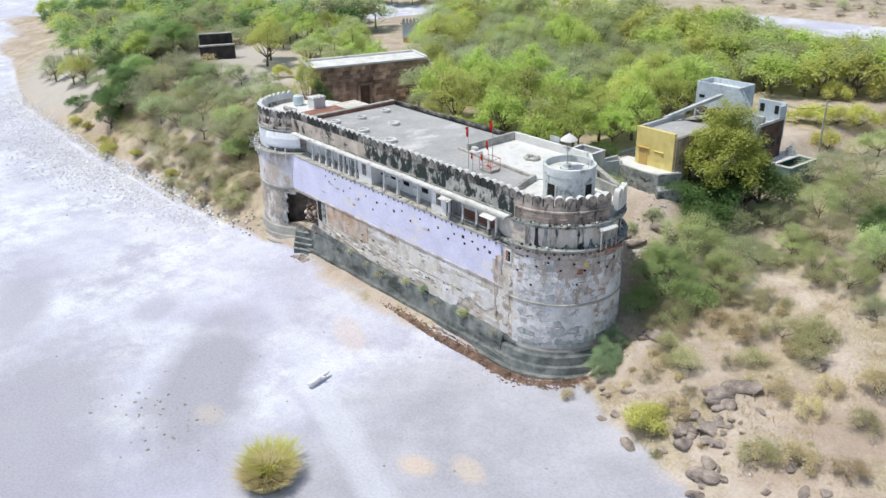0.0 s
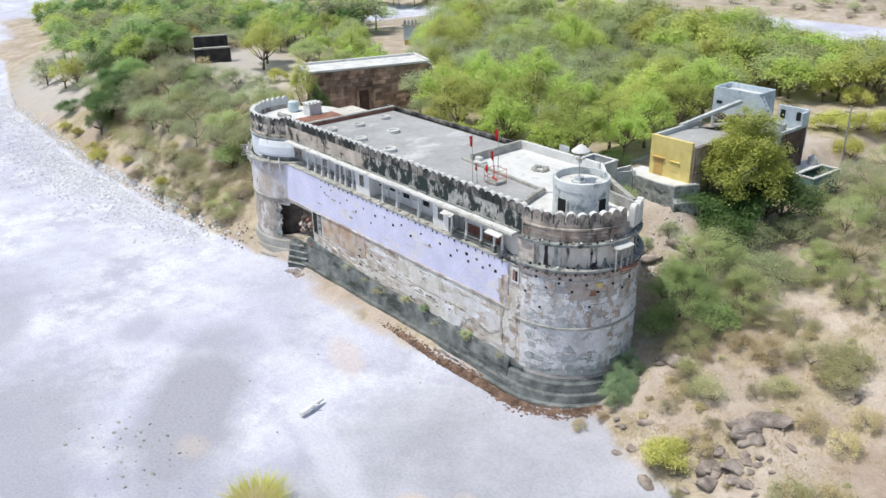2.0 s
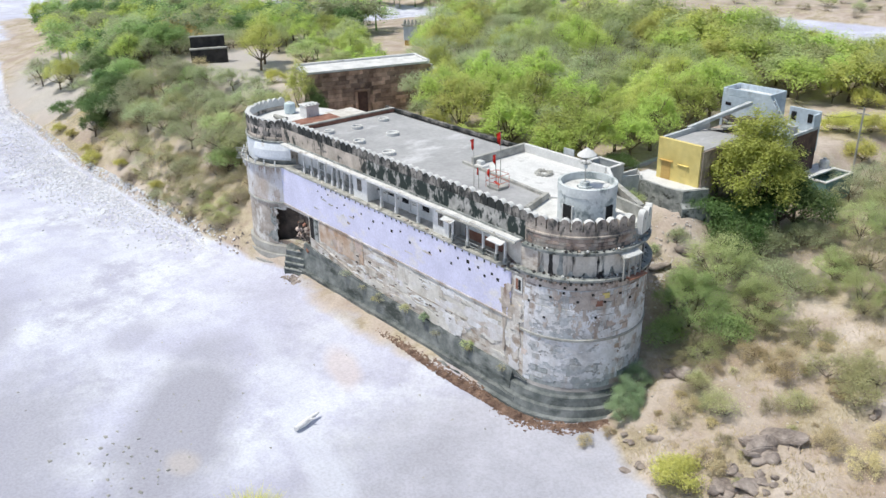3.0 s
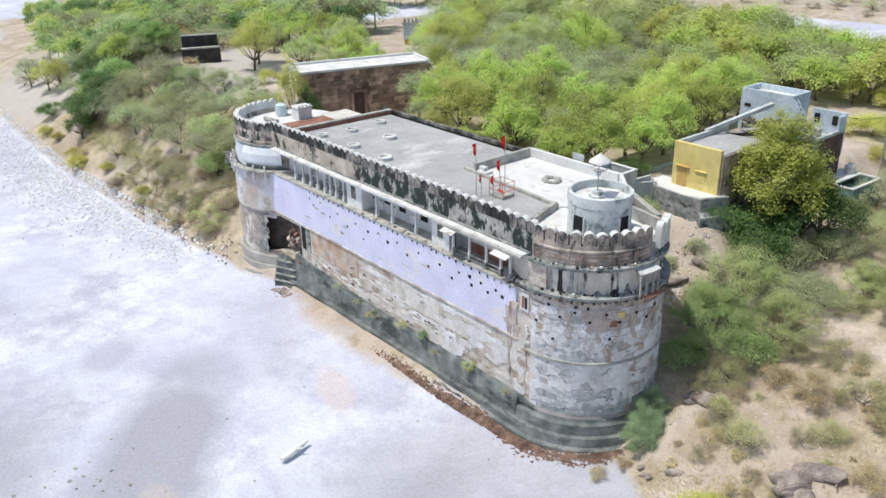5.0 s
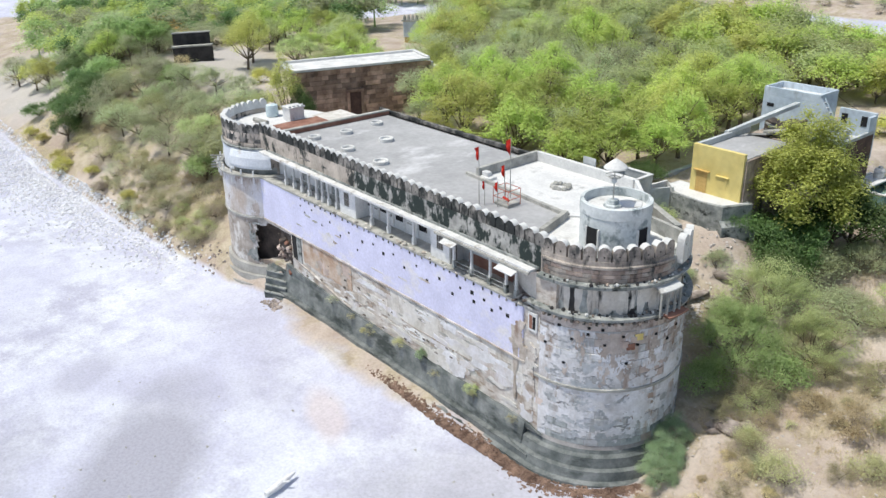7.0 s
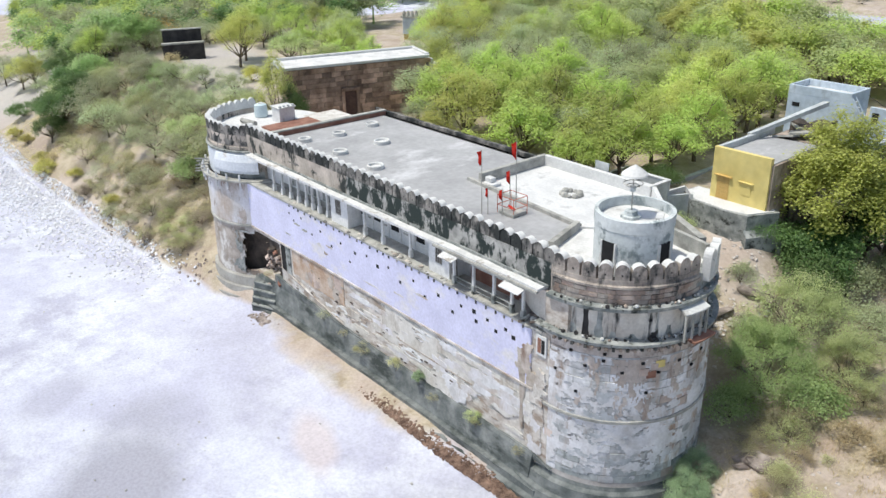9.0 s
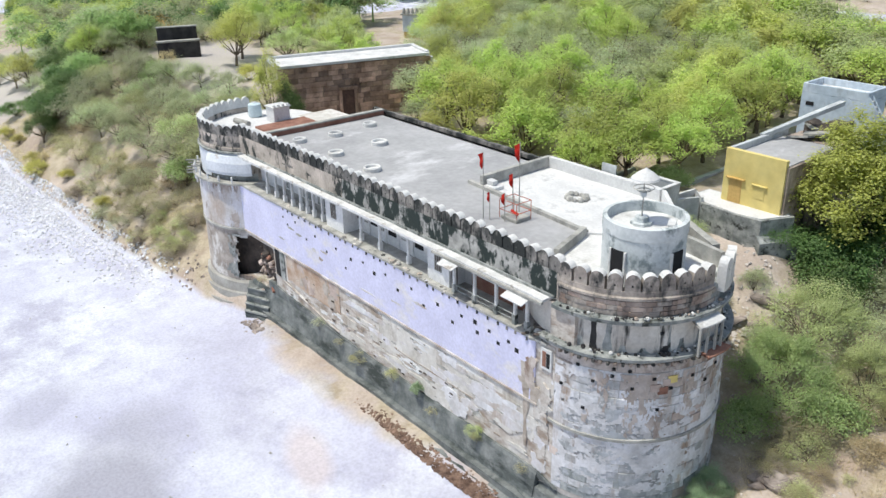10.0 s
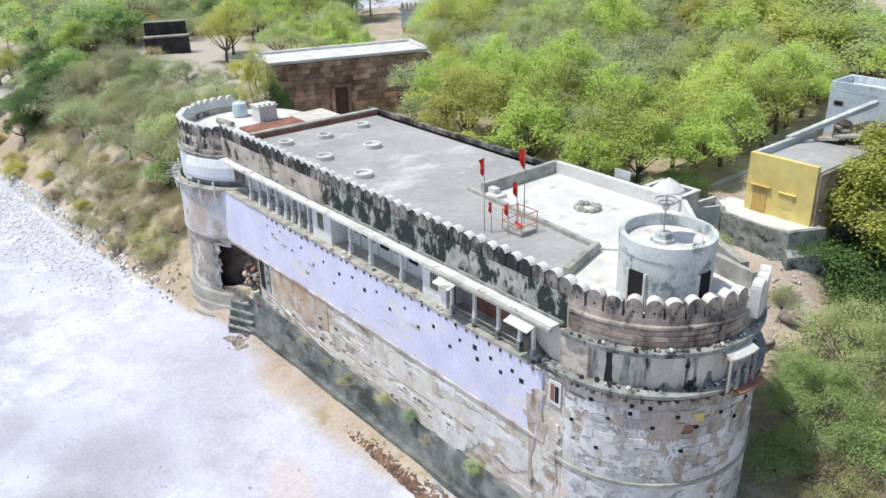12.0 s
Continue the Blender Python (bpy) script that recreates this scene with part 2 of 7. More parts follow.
M_BLUE = mat("pale_blue_wash", ((0.44, 0.52, 0.60), (0.58, 0.65, 0.72)), 0.5, 0.9, 0.2, 2, stain=(0.28, 0.31, 0.34), stain_scale=0.6, stain_at=(0.56, 0.7), stretch=(1, 1, 0.3))
M_DARK = mat("dark_void", ((0.012, 0.012, 0.014), (0.02, 0.02, 0.022)), 1, 1, 0, 5)
M_FLAG = mat("red_cloth", ((0.62, 0.03, 0.02), (0.75, 0.05, 0.03)), 1, 0.8, 0, 5)
M_BARK = mat("bark", ((0.10, 0.075, 0.055), (0.20, 0.16, 0.12)), 3, 0.95, 0.4, 20)
L_GREEN = leaf_mat("fresh_leaves", (0.35, 0.43, 0.11), (0.64, 0.74, 0.25))
L_DARK = leaf_mat("deep_green_leaves", (0.07, 0.13, 0.04), (0.20, 0.31, 0.11))
L_OLIVE = leaf_mat("grey_green_leaves", (0.30, 0.35, 0.19), (0.56, 0.62, 0.38))
L_YELLOW = leaf_mat("yellow_green_leaves", (0.42, 0.43, 0.12), (0.72, 0.69, 0.26))
L_DRY = leaf_mat("dry_scrub", (0.36, 0.29, 0.17), (0.66, 0.57, 0.36))
L_YELLOWG = leaf_mat("lime_leaves", (0.43, 0.48, 0.12), (0.71, 0.75, 0.28))
L_DRYG = leaf_mat("dry_olive_leaves", (0.28, 0.27, 0.15), (0.52, 0.50, 0.30))
L_FRESH = leaf_mat("young_green_leaves", (0.19, 0.32, 0.09), (0.45, 0.61, 0.25))
L_BANK = leaf_mat("feathery_green_leaves", (0.26, 0.40, 0.14), (0.56, 0.72, 0.34))
L_SAGE = leaf_mat("sage_leaves", (0.33, 0.39, 0.17), (0.61, 0.67, 0.35))
L_LIMEY = leaf_mat("mango_leaves", (0.38, 0.46, 0.10), (0.70, 0.79, 0.24))
L_PALEOL = leaf_mat("pale_olive_leaves", (0.36, 0.36, 0.19), (0.60, 0.60, 0.34))
L_STRAW = leaf_mat("straw", (0.46, 0.39, 0.23), (0.74, 0.66, 0.42))
L_DEAD = leaf_mat("dead_brown_blades", (0.16, 0.10, 0.06), (0.34, 0.24, 0.15))
L_ORANGE = leaf_mat("orange_blossom", (0.34, 0.38, 0.10), (0.80, 0.47, 0.15))
L_TWIG = leaf_mat("grey_brown_twigs", (0.26, 0.22, 0.17), (0.52, 0.46, 0.37))
L_GREYG = leaf_mat("dusty_sage_leaves", (0.28, 0.30, 0.19), (0.52, 0.54, 0.36))
L_RANK = leaf_mat("rank_green_leaves", (0.17, 0.25, 0.14), (0.44, 0.55, 0.34))


# ---- mesh helpers ----
def thing(name, label, category, group="", kind="", at=(0, 0, 0)):
    ob = new(name)
    ob.location = at
    return tagged(ob, label, category, group, kind)


def mesh_of(bm, name, material):
    me = bpy.data.meshes.new(name)
    bm.to_mesh(me)
    bm.free()
    me.materials.append(material)
    return me


def part(name, bm, material, parent=None, label="", kind=""):
    ob = new(name, mesh_of(bm, name, material))
    if parent is not None:
        ob.parent = parent
        ob.matrix_parent_inverse = Matrix.Translation(-Vector(parent.location))
    return tagged(ob, label, kind=kind)


def solid(name, bm, material, label, category, kind="", group=""):
    return tagged(new(name, mesh_of(bm, name, material)), label, category, group, kind)


def box(x0, x1, y0, y1, z0, z1, bm=None, bevel=0.0):
    one = bmesh.new()
    bmesh.ops.create_cube(one, size=1, matrix=Matrix.LocRotScale(((x0 + x1) / 2, (y0 + y1) / 2, (z0 + z1) / 2), None, (x1 - x0, y1 - y0, z1 - z0)))
    if bevel:
        bmesh.ops.bevel(one, geom=one.edges[:], offset=bevel, segments=1, affect="EDGES")
    if bm is None:
        return one
    me = bpy.data.meshes.new("tmp")
    one.to_mesh(me)
    one.free()
    bm.from_mesh(me)
    bpy.data.meshes.remove(me)
    return bm


def prism(points, z0, z1, bm=None):
    """A plan outline, anticlockwise, raised from z0 to z1."""
    bm = bm or bmesh.new()
    low = [bm.verts.new((x, y, z0)) for x, y in points]
    top = [bm.verts.new((x, y, z1)) for x, y in points]
    k = len(points)
    for i in range(k):
        j = (i + 1) % k
        bm.faces.new((low[i], low[j], top[j], top[i]))
    bm.faces.new(top)
    bm.faces.new(low[::-1])
    return bm


def ring(cx, cy, levels, a0=0.0, a1=360.0, steps=72, bm=None, capped=True):
    """A body of revolution: levels of (radius, z) from low to high, swept from a0 to a1 degrees."""
    bm = bm or bmesh.new()
    full = abs(a1 - a0) >= 360
    count = steps if full else steps + 1
    loops = []
    for r, z in levels:
        loops.append([bm.verts.new((cx + r * math.cos(radians(a0 + (a1 - a0) * i / steps)), cy + r * math.sin(radians(a0 + (a1 - a0) * i / steps)), z)) for i in range(count)])
    for low, high in zip(loops, loops[1:]):
        for i in range(steps):
            j = (i + 1) % count
            bm.faces.new((low[i], low[j], high[j], high[i]))
    if capped and full:
        bm.faces.new(loops[-1])
        bm.faces.new(loops[0][::-1])
    return bm


def sweep(path, profile, bm=None):
    """Sweeps a closed profile of (outward offset, z) along a plan path whose outside is on its right hand."""
    bm = bm or bmesh.new()
    loops = []
    for i, (x, y) in enumerate(path):
        a, b = path[max(i - 1, 0)], path[min(i + 1, len(path) - 1)]
        d = Vector((b[0] - a[0], b[1] - a[1])).normalized()
        loops.append([bm.verts.new((x + d.y * o, y - d.x * o, z)) for o, z in profile])
    k = len(profile)
    for p, q in zip(loops, loops[1:]):
        for i in range(k):
            j = (i + 1) % k
            bm.faces.new((p[i], q[i], q[j], p[j]))
    bm.faces.new(loops[0])
    bm.faces.new(loops[-1][::-1])
    bmesh.ops.recalc_face_normals(bm, faces=bm.faces[:])
    return bm


def limb(bm, a, b, r0, r1, sides=6):
    a, b = Vector(a), Vector(b)
    d = (b - a).normalized()
    t = d.orthogonal().normalized()
    u = d.cross(t)
    low = [bm.verts.new(a + (t * math.cos(k) + u * math.sin(k)) * r0) for k in (2 * math.pi * i / sides for i in range(sides))]
    top = [bm.verts.new(b + (t * math.cos(k) + u * math.sin(k)) * r1) for k in (2 * math.pi * i / sides for i in range(sides))]
    for i in range(sides):
        bm.faces.new((low[i], low[(i + 1) % sides], top[(i + 1) % sides], top[i]))


def lerp(x, xs, ys):
    return float(np.interp(x, xs, ys))


# ---- ground ----
NT = (-2.2, 5.8)


def shore(x):
    return lerp(x, (-400, -300, -205, -145, -97, -62, -52, -44, -38, -35, -30, -22, -16, -10, -2, 3, 5, 13, 20, 60), (70, 36, 8, -5, -7, -5.5, -4.4, -3.6, -2.0, -3.6, -4.8, -5.1, -4.4, -3.3, -3.0, -0.6, 0.6, -2.3, -4.2, -14))


def terrace(x):
    return lerp(x, (-230, -150, -112, -45, -20, 10, 60), (3, 7, 11.9, 12.0, 9.8, 9.4, 9.0))


def height(x, y):
    d = y - shore(x)
    if d < 0:
        h = -0.25 * (1 - math.exp(d / 6))
        return h + 0.10 * noise.noise((x * 0.12, y * 0.12, 3))
    left = lerp(d, (0, 1, 4, 12, 24, 40), (0, 0.10, 0.25, 0.62, 1.0, 1.0)) * terrace(x)
    right = lerp(d, (0, 1, 4, 8, 16, 22, 30, 60), (0, 0.5, 1.8, 3.1, 4.2, 5.6, 8.2, 9.4))
    k = lerp(x, (-38, 2), (0, 1))
    h = left * (1 - k) + right * k
    front = lerp(x, (-39, -37, 1, 3), (0, 1, 1, 0)) * lerp(y, (0.5, 2), (1, 0))
    h = h * (1 - front) + min(h, 0.9 * (1 - math.exp(-d * 0.55))) * front
    gap = math.hypot(x - NT[0], y - NT[1]) - 7.4
    if gap < 6 and y < 12:
        h = min(h, lerp(y, (-2, 3, 8, 12), (0.15, 0.5, 2.6, 4.5)) + 0.5 * max(gap, 0))
    out = math.hypot(max(0.0, 22.0 - y), max(0.0, x + 3.0), max(0.0, -20 - x))
    h = max(h, min(11.2, 11.2 - 0.75 * out))
    reach = y - 0.6 * (x + 100) if x < -100 else y - 0.1 * (x + 100)
    far = lerp(reach, (120, 145), (0, 1))
    h = h * (1 - far) + lerp(reach, (145, 150, 208, 218), (0.0, -0.2, -0.2, 2.2)) * far
    grit = min(1.0, d / 4)
    h += grit * (0.35 * noise.noise((x * 0.25, y * 0.25, 0)) + 0.15 * noise.noise((x * 0.9, y * 0.9, 5)) + 0.06 * noise.noise((x * 2.3, y * 2.3, 9)))
    return h


def ground_grid():
    xs = np.concatenate([-np.geomspace(2500, 200, 14)[:-1], np.arange(-200, -60, 2.0), np.arange(-60, 45, 0.8), np.geomspace(45, 1500, 14)])
    ys = np.concatenate([-np.geomspace(1500, 62, 12)[:-1], np.arange(-60, 45, 0.8), np.arange(45, 240, 2.6), np.geomspace(242, 3000, 14)])
    verts = [(x, y, height(x, y)) for y in ys for x in xs]
    nx = len(xs)
    faces = [(j * nx + i, j * nx + i + 1, (j + 1) * nx + i + 1, (j + 1) * nx + i) for j in range(len(ys) - 1) for i in range(nx - 1)]
    me = bpy.data.meshes.new("ground")
    me.from_pydata([tuple(map(float, v)) for v in verts], [], faces)
    me.update()
    me.polygons.foreach_set("use_smooth", [True] * len(me.polygons))
    return me


# pale trodden clearings: centre, turn, half length and width, colour
DUST = ((-96, 24, -15, 22, 9, (0.50, 0.47, 0.45)), (-150, 8, -12, 36, 12, (0.49, 0.465, 0.45)))


def ground_mat():
    m = bpy.data.materials.new("river_bed_and_bank")
    m.use_nodes = True
    nt = m.node_tree
    n, l = nt.nodes, nt.links
    bsdf = n["Principled BSDF"]
    bsdf.inputs["Roughness"].default_value = 0.93
    geo = n.new("ShaderNodeNewGeometry")

    def noise_ramp(scale, a, b, pa, pb, detail=9, rough=0.62):
        t = n.new("ShaderNodeTexNoise")
        t.inputs["Scale"].default_value, t.inputs["Detail"].default_value, t.inputs["Roughness"].default_value = scale, detail, rough
        l.new(geo.outputs["Position"], t.inputs["Vector"])
        r = n.new("ShaderNodeValToRGB")
        r.color_ramp.elements[0].position, r.color_ramp.elements[1].position = pa, pb
        r.color_ramp.elements[0].color, r.color_ramp.elements[1].color = rgb(a), rgb(b)
        l.new(t.outputs["Fac"], r.inputs["Fac"])
        return r.outputs["Color"], t.outputs["Fac"]

    bed, f1 = noise_ramp(0.055, (0.455, 0.455, 0.565), (0.575, 0.585, 0.715), 0.40, 0.58)
    soil, f2 = noise_ramp(0.16, (0.40, 0.32, 0.265), (0.56, 0.485, 0.43), 0.4, 0.62)
    grass, f3 = noise_ramp(0.5, (0.36, 0.30, 0.215), (0.50, 0.43, 0.33), 0.4, 0.6)
    patch, f4 = noise_ramp(0.2, (0, 0, 0), (1, 1, 1), 0.47, 0.58)
    mx0 = n.new("ShaderNodeMix")
    mx0.data_type = "RGBA"
    l.new(patch, mx0.inputs[0]), l.new(soil, mx0.inputs[6]), l.new(grass, mx0.inputs[7])
    sep = n.new("ShaderNodeSeparateXYZ")
    l.new(geo.outputs["Position"], sep.inputs[0])
    wob = n.new("ShaderNodeMath")
    wob.operation = "MULTIPLY_ADD"
    l.new(f2, wob.inputs[0])
    wob.inputs[1].default_value = 1.2
    l.new(sep.outputs["Z"], wob.inputs[2])
    edge = n.new("ShaderNodeMapRange")
    edge.inputs[1].default_value, edge.inputs[2].default_value = 0.8, 1.2
    l.new(wob.outputs[0], edge.inputs[0])
    mx = n.new("ShaderNodeMix")
    mx.data_type = "RGBA"
    l.new(edge.outputs[0], mx.inputs[0]), l.new(bed, mx.inputs[6]), l.new(mx0.outputs[2], mx.inputs[7])
    foam, f5 = noise_ramp(0.20, (0, 0, 0), (1, 1, 1), 0.43, 0.58, 12, 0.76)
    gate_n, f6 = noise_ramp(0.045, (0, 0, 0), (1, 1, 1), 0.36, 0.54, 4, 0.5)
    fm = n.new("ShaderNodeMix")
    fm.data_type, fm.blend_type = "RGBA", "MULTIPLY"
    fm.inputs[0].default_value = 1.0
    l.new(foam, fm.inputs[6]), l.new(gate_n, fm.inputs[7])
    bw2 = n.new("ShaderNodeMix")
    bw2.data_type = "RGBA"
    l.new(fm.outputs[2], bw2.inputs[0]), l.new(bed, bw2.inputs[6])
    bw2.inputs[7].default_value = (0.72, 0.745, 0.81, 1)
    # smooth grey silt towards the near bank, with a wandering edge
    side = n.new("ShaderNodeMath")
    side.operation = "MULTIPLY_ADD"
    l.new(f6, side.inputs[0])
    side.inputs[1].default_value = 44.0
    l.new(sep.outputs["X"], side.inputs[2])
    silt = n.new("ShaderNodeMapRange")
    silt.inputs[1].default_value, silt.inputs[2].default_value = 10.0, 22.0
    l.new(side.outputs[0], silt.inputs[0])
    streak, f7 = noise_ramp(0.12, (0.40, 0.40, 0.46), (0.50, 0.50, 0.575), 0.4, 0.62)
    bw3 = n.new("ShaderNodeMix")
    bw3.data_type = "RGBA"
    l.new(silt.outputs[0], bw3.inputs[0]), l.new(bw2.outputs[2], bw3.inputs[6]), l.new(streak, bw3.inputs[7])
    # pinkish silt patch and a smooth grey tongue, both with soft wandering edges
    last = bw3.outputs[2]
    for cx, cy, turn, long, wide, tone, most in ((-17.2, -8.4, -22, 4.2, 1.5, (0.64, 0.555, 0.54), 0.6), (-8.0, -17.0, -17, 24.0, 1.6, (0.62, 0.64, 0.73), 0.6), (-18.5, -23.5, -38, 14.0, 5.0, (0.375, 0.375, 0.44), 0.95), (-20.0, -40.0, -30, 20.0, 9.0, (0.39, 0.39, 0.46), 0.9), (-36.0, -21.0, -50, 4.0, 2.2, (0.43, 0.43, 0.53), 0.7), (-47.0, -32.0, -20, 9.0, 3.5, (0.42, 0.42, 0.50), 0.8), (3.7, -16.2, 20, 1.7, 1.2, (0.66, 0.55, 0.46), 0.75), (6.8, -13.6, -10, 2.0, 1.2, (0.62, 0.53, 0.46), 0.7), (-14.0, -25.5, 0, 1.8, 1.4, (0.56, 0.50, 0.45), 0.5)):
        mp = n.new("ShaderNodeMapping")
        mp.vector_type = "TEXTURE"
        mp.inputs["Location"].default_value = (cx, cy, 0)
        mp.inputs["Rotation"].default_value = (0, 0, radians(turn))
        mp.inputs["Scale"].default_value = (long, wide, 1000)
        l.new(geo.outputs["Position"], mp.inputs["Vector"])
        ln = n.new("ShaderNodeVectorMath")
        ln.operation = "LENGTH"
        l.new(mp.outputs[0], ln.inputs[0])
        wv = n.new("ShaderNodeMath")
        wv.operation = "ADD"
        l.new(ln.outputs["Value"], wv.inputs[0]), l.new(f2, wv.inputs[1])
        fade = n.new("ShaderNodeMapRange")
        fade.inputs[1].default_value, fade.inputs[2].default_value, fade.inputs[3].default_value, fade.inputs[4].default_value = 1.1, 1.7, most, 0.0
        l.new(wv.outputs[0], fade.inputs[0])
        bw4 = n.new("ShaderNodeMix")
        bw4.data_type = "RGBA"
        l.new(fade.outputs[0], bw4.inputs[0]), l.new(last, bw4.inputs[6])
        bw4.inputs[7].default_value = (*tone, 1)
        last = bw4.outputs[2]
    l.new(last, mx.inputs[6])
    dusty = mx.outputs[2]
    for cx, cy, turn, long, wide, tone in DUST:
        mp = n.new("ShaderNodeMapping")
        mp.vector_type = "TEXTURE"
        mp.inputs["Location"].default_value = (cx, cy, 0)
        mp.inputs["Rotation"].default_value = (0, 0, radians(turn))
        mp.inputs["Scale"].default_value = (long, wide, 1000)
        l.new(geo.outputs["Position"], mp.inputs["Vector"])
        ln = n.new("ShaderNodeVectorMath")
        ln.operation = "LENGTH"
        l.new(mp.outputs[0], ln.inputs[0])
        wv = n.new("ShaderNodeMath")
        wv.operation = "ADD"
        l.new(ln.outputs["Value"], wv.inputs[0]), l.new(f2, wv.inputs[1])
        fade = n.new("ShaderNodeMapRange")
        fade.inputs[1].default_value, fade.inputs[2].default_value, fade.inputs[3].default_value, fade.inputs[4].default_value = 1.1, 1.7, 0.85, 0.0
        l.new(wv.outputs[0], fade.inputs[0])
        dm = n.new("ShaderNodeMix")
        dm.data_type = "RGBA"
        l.new(fade.outputs[0], dm.inputs[0]), l.new(dusty, dm.inputs[6])
        dm.inputs[7].default_value = (*tone, 1)
        dusty = dm.outputs[2]
    g, gf = noise_ramp(4.0, (0.84, 0.84, 0.84), (1, 1, 1), 0.35, 0.6)
    mu = n.new("ShaderNodeMix")
    mu.data_type, mu.blend_type = "RGBA", "MULTIPLY"
    mu.inputs[0].default_value = 1.0
    l.new(dusty, mu.inputs[6]), l.new(g, mu.inputs[7])
    l.new(mu.outputs[2], bsdf.inputs["Base Color"])
    bp = n.new("ShaderNodeBump")
    bp.inputs["Strength"].default_value, bp.inputs["Distance"].default_value = 0.5, 0.12
    l.new(gf, bp.inputs["Height"])
    l.new(bp.outputs[0], bsdf.inputs["Normal"])
    return m


me = ground_grid()
me.materials.append(ground_mat())
tagged(new("ground", me), "pale rocky river bed rising to dry sandy scrub bank", "ground", kind="structure")

# ---- fort ----
WALL_Y = -0.35
NR = 6.05
FT, FR = (-44.2, 4.7), 6.5
ROOF_Z = 15.75
fort = thing("fort", "long weathered riverside fort with lavender wall and round towers", "fort")


def jag(x, seed, amount):
    return amount * noise.noise((x * 0.55, seed, 0.3)) + 0.5 * amount * noise.noise((x * 2.1, seed, 4.3))


def slab_wall(x0, x1, y0, y1, z0, z1, low=0.0, high=0.0, seed=1.0, step=0.4):
    """A wall along x whose lower and upper edges wander, as broken plaster does."""
    bm = bmesh.new()
    n = max(2, int((x1 - x0) / step))
    loops = []
    for i in range(n + 1):
        x = x0 + (x1 - x0) * i / n
        a, b = z0 + jag(x, seed, low), (z1(x) if callable(z1) else z1) + jag(x, seed + 7, high)
        loops.append([bm.verts.new(p) for p in ((x, y0, a), (x, y1, a), (x, y1, b), (x, y0, b))])
    for p, q in zip(loops, loops[1:]):
        for k in range(4):
            bm.faces.new((p[k], q[k], q[(k + 1) % 4], p[(k + 1) % 4]))
    bm.faces.new(loops[0])
    bm.faces.new(loops[-1][::-1])
    bmesh.ops.recalc_face_normals(bm, faces=bm.faces[:])
    return bm


# main wall: plaster core, lavender coat with a wandering edge, orange-stained bay, dark plinth with steps
core = part("lower_wall", box(-35.2, -2.0, -0.25, 2.2, 0, 12.0), M_PLASTER, fort, "bare beige plaster lower wall")
part("corner_wall", box(-40.4, -35.2, -0.25, 2.2, 7.3, 12.0), M_PLASTER, fort)
part("corner_wall", box(-40.4, -35.2, -0.25, 2.2, 0, 3.0), M_PLASTER, fort)
# back of the corner hollow, painted as dark as its shade
part("cavity_back", box(-40.4, -35.2, 1.4, 2.2, 3.0, 7.3), M_CAVE, fort, "broken masonry with shade painted in, inside the ruined corner")
lav = part("lavender_wall", slab_wall(-40.3, -3.5, WALL_Y, -0.2, 7.75, 12.02, 0.03, 0.12, 2.0), M_LAV, fort, "lavender limewashed wall with dark putlog holes")
part("string_course", slab_wall(-40.2, -3.2, WALL_Y - 0.07, -0.2, 7.6, 7.76, 0.02, 0.02, 5.0), M_PLASTER, fort)
part("stained_bay", slab_wall(-32.9, -24.8, -0.30, -0.2, 5.1, 7.58, 0.35, 0.02, 9.0, 0.25), M_ORANGE, fort, "rust-stained orange plaster bay")
part("rendered_bay", slab_wall(-19.5, -3.3, -0.29, -0.2, 4.6, 7.58, 0.7, 0.02, 12.0), M_CREAM, fort, "pale cream rendered bay")
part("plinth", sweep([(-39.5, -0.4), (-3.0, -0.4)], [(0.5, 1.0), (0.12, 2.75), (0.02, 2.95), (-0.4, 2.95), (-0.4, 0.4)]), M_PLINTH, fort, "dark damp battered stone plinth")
def plinth_top(x):
    return lerp(x, (-35.2, -28.6, -26, -18, -3.4, -1.7), (3.9, 3.3, 3.1, 2.95, 3.0, 2.56))


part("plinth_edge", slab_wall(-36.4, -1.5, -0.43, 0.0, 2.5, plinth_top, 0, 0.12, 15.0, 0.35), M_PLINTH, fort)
part("plinth_coping", sweep([(-35.2 + i, -0.3) for i in range(11)], [(0.05, -0.05), (0.05, 0.04), (-0.1, 0.04), (-0.1, -0.05)]), M_PLASTER, fort, "pale coping climbing along the wall")
for v in bpy.data.objects["plinth_coping"].data.vertices:
    v.co.z += lerp(v.co.x, (-35, -28.6, -25.5), (5.1, 3.85, 3.3))
# flaking plaster: thin ragged skins over the wall, and chips where it has come away
flake = random.Random(77)


def blot(name, cx, cz, w, h, seed, y, material, parent, top=99.0, deep=0.05):
    """A thin ragged skin on a wall that faces -y."""
    bm = bmesh.new()
    out = []
    for i in range(30):
        a = 2 * math.pi * i / 30
        k = 1 + 0.6 * noise.noise((math.cos(a) * 1.6 + seed, math.sin(a) * 1.6, seed * 0.37)) + 0.35 * noise.noise((math.cos(a) * 5 + seed, math.sin(a) * 5, 3))
        out.append((cx + w * k * math.cos(a), min(cz + h * k * math.sin(a), top)))
    front = [bm.verts.new((x, y, z)) for x, z in out]
    back = [bm.verts.new((x, y + deep, z)) for x, z in out]
    bm.faces.new(front)
    for i in range(30):
        j = (i + 1) % 30
        bm.faces.new((front[j], front[i], back[i], back[j]))
    part(name, bm, material, parent)


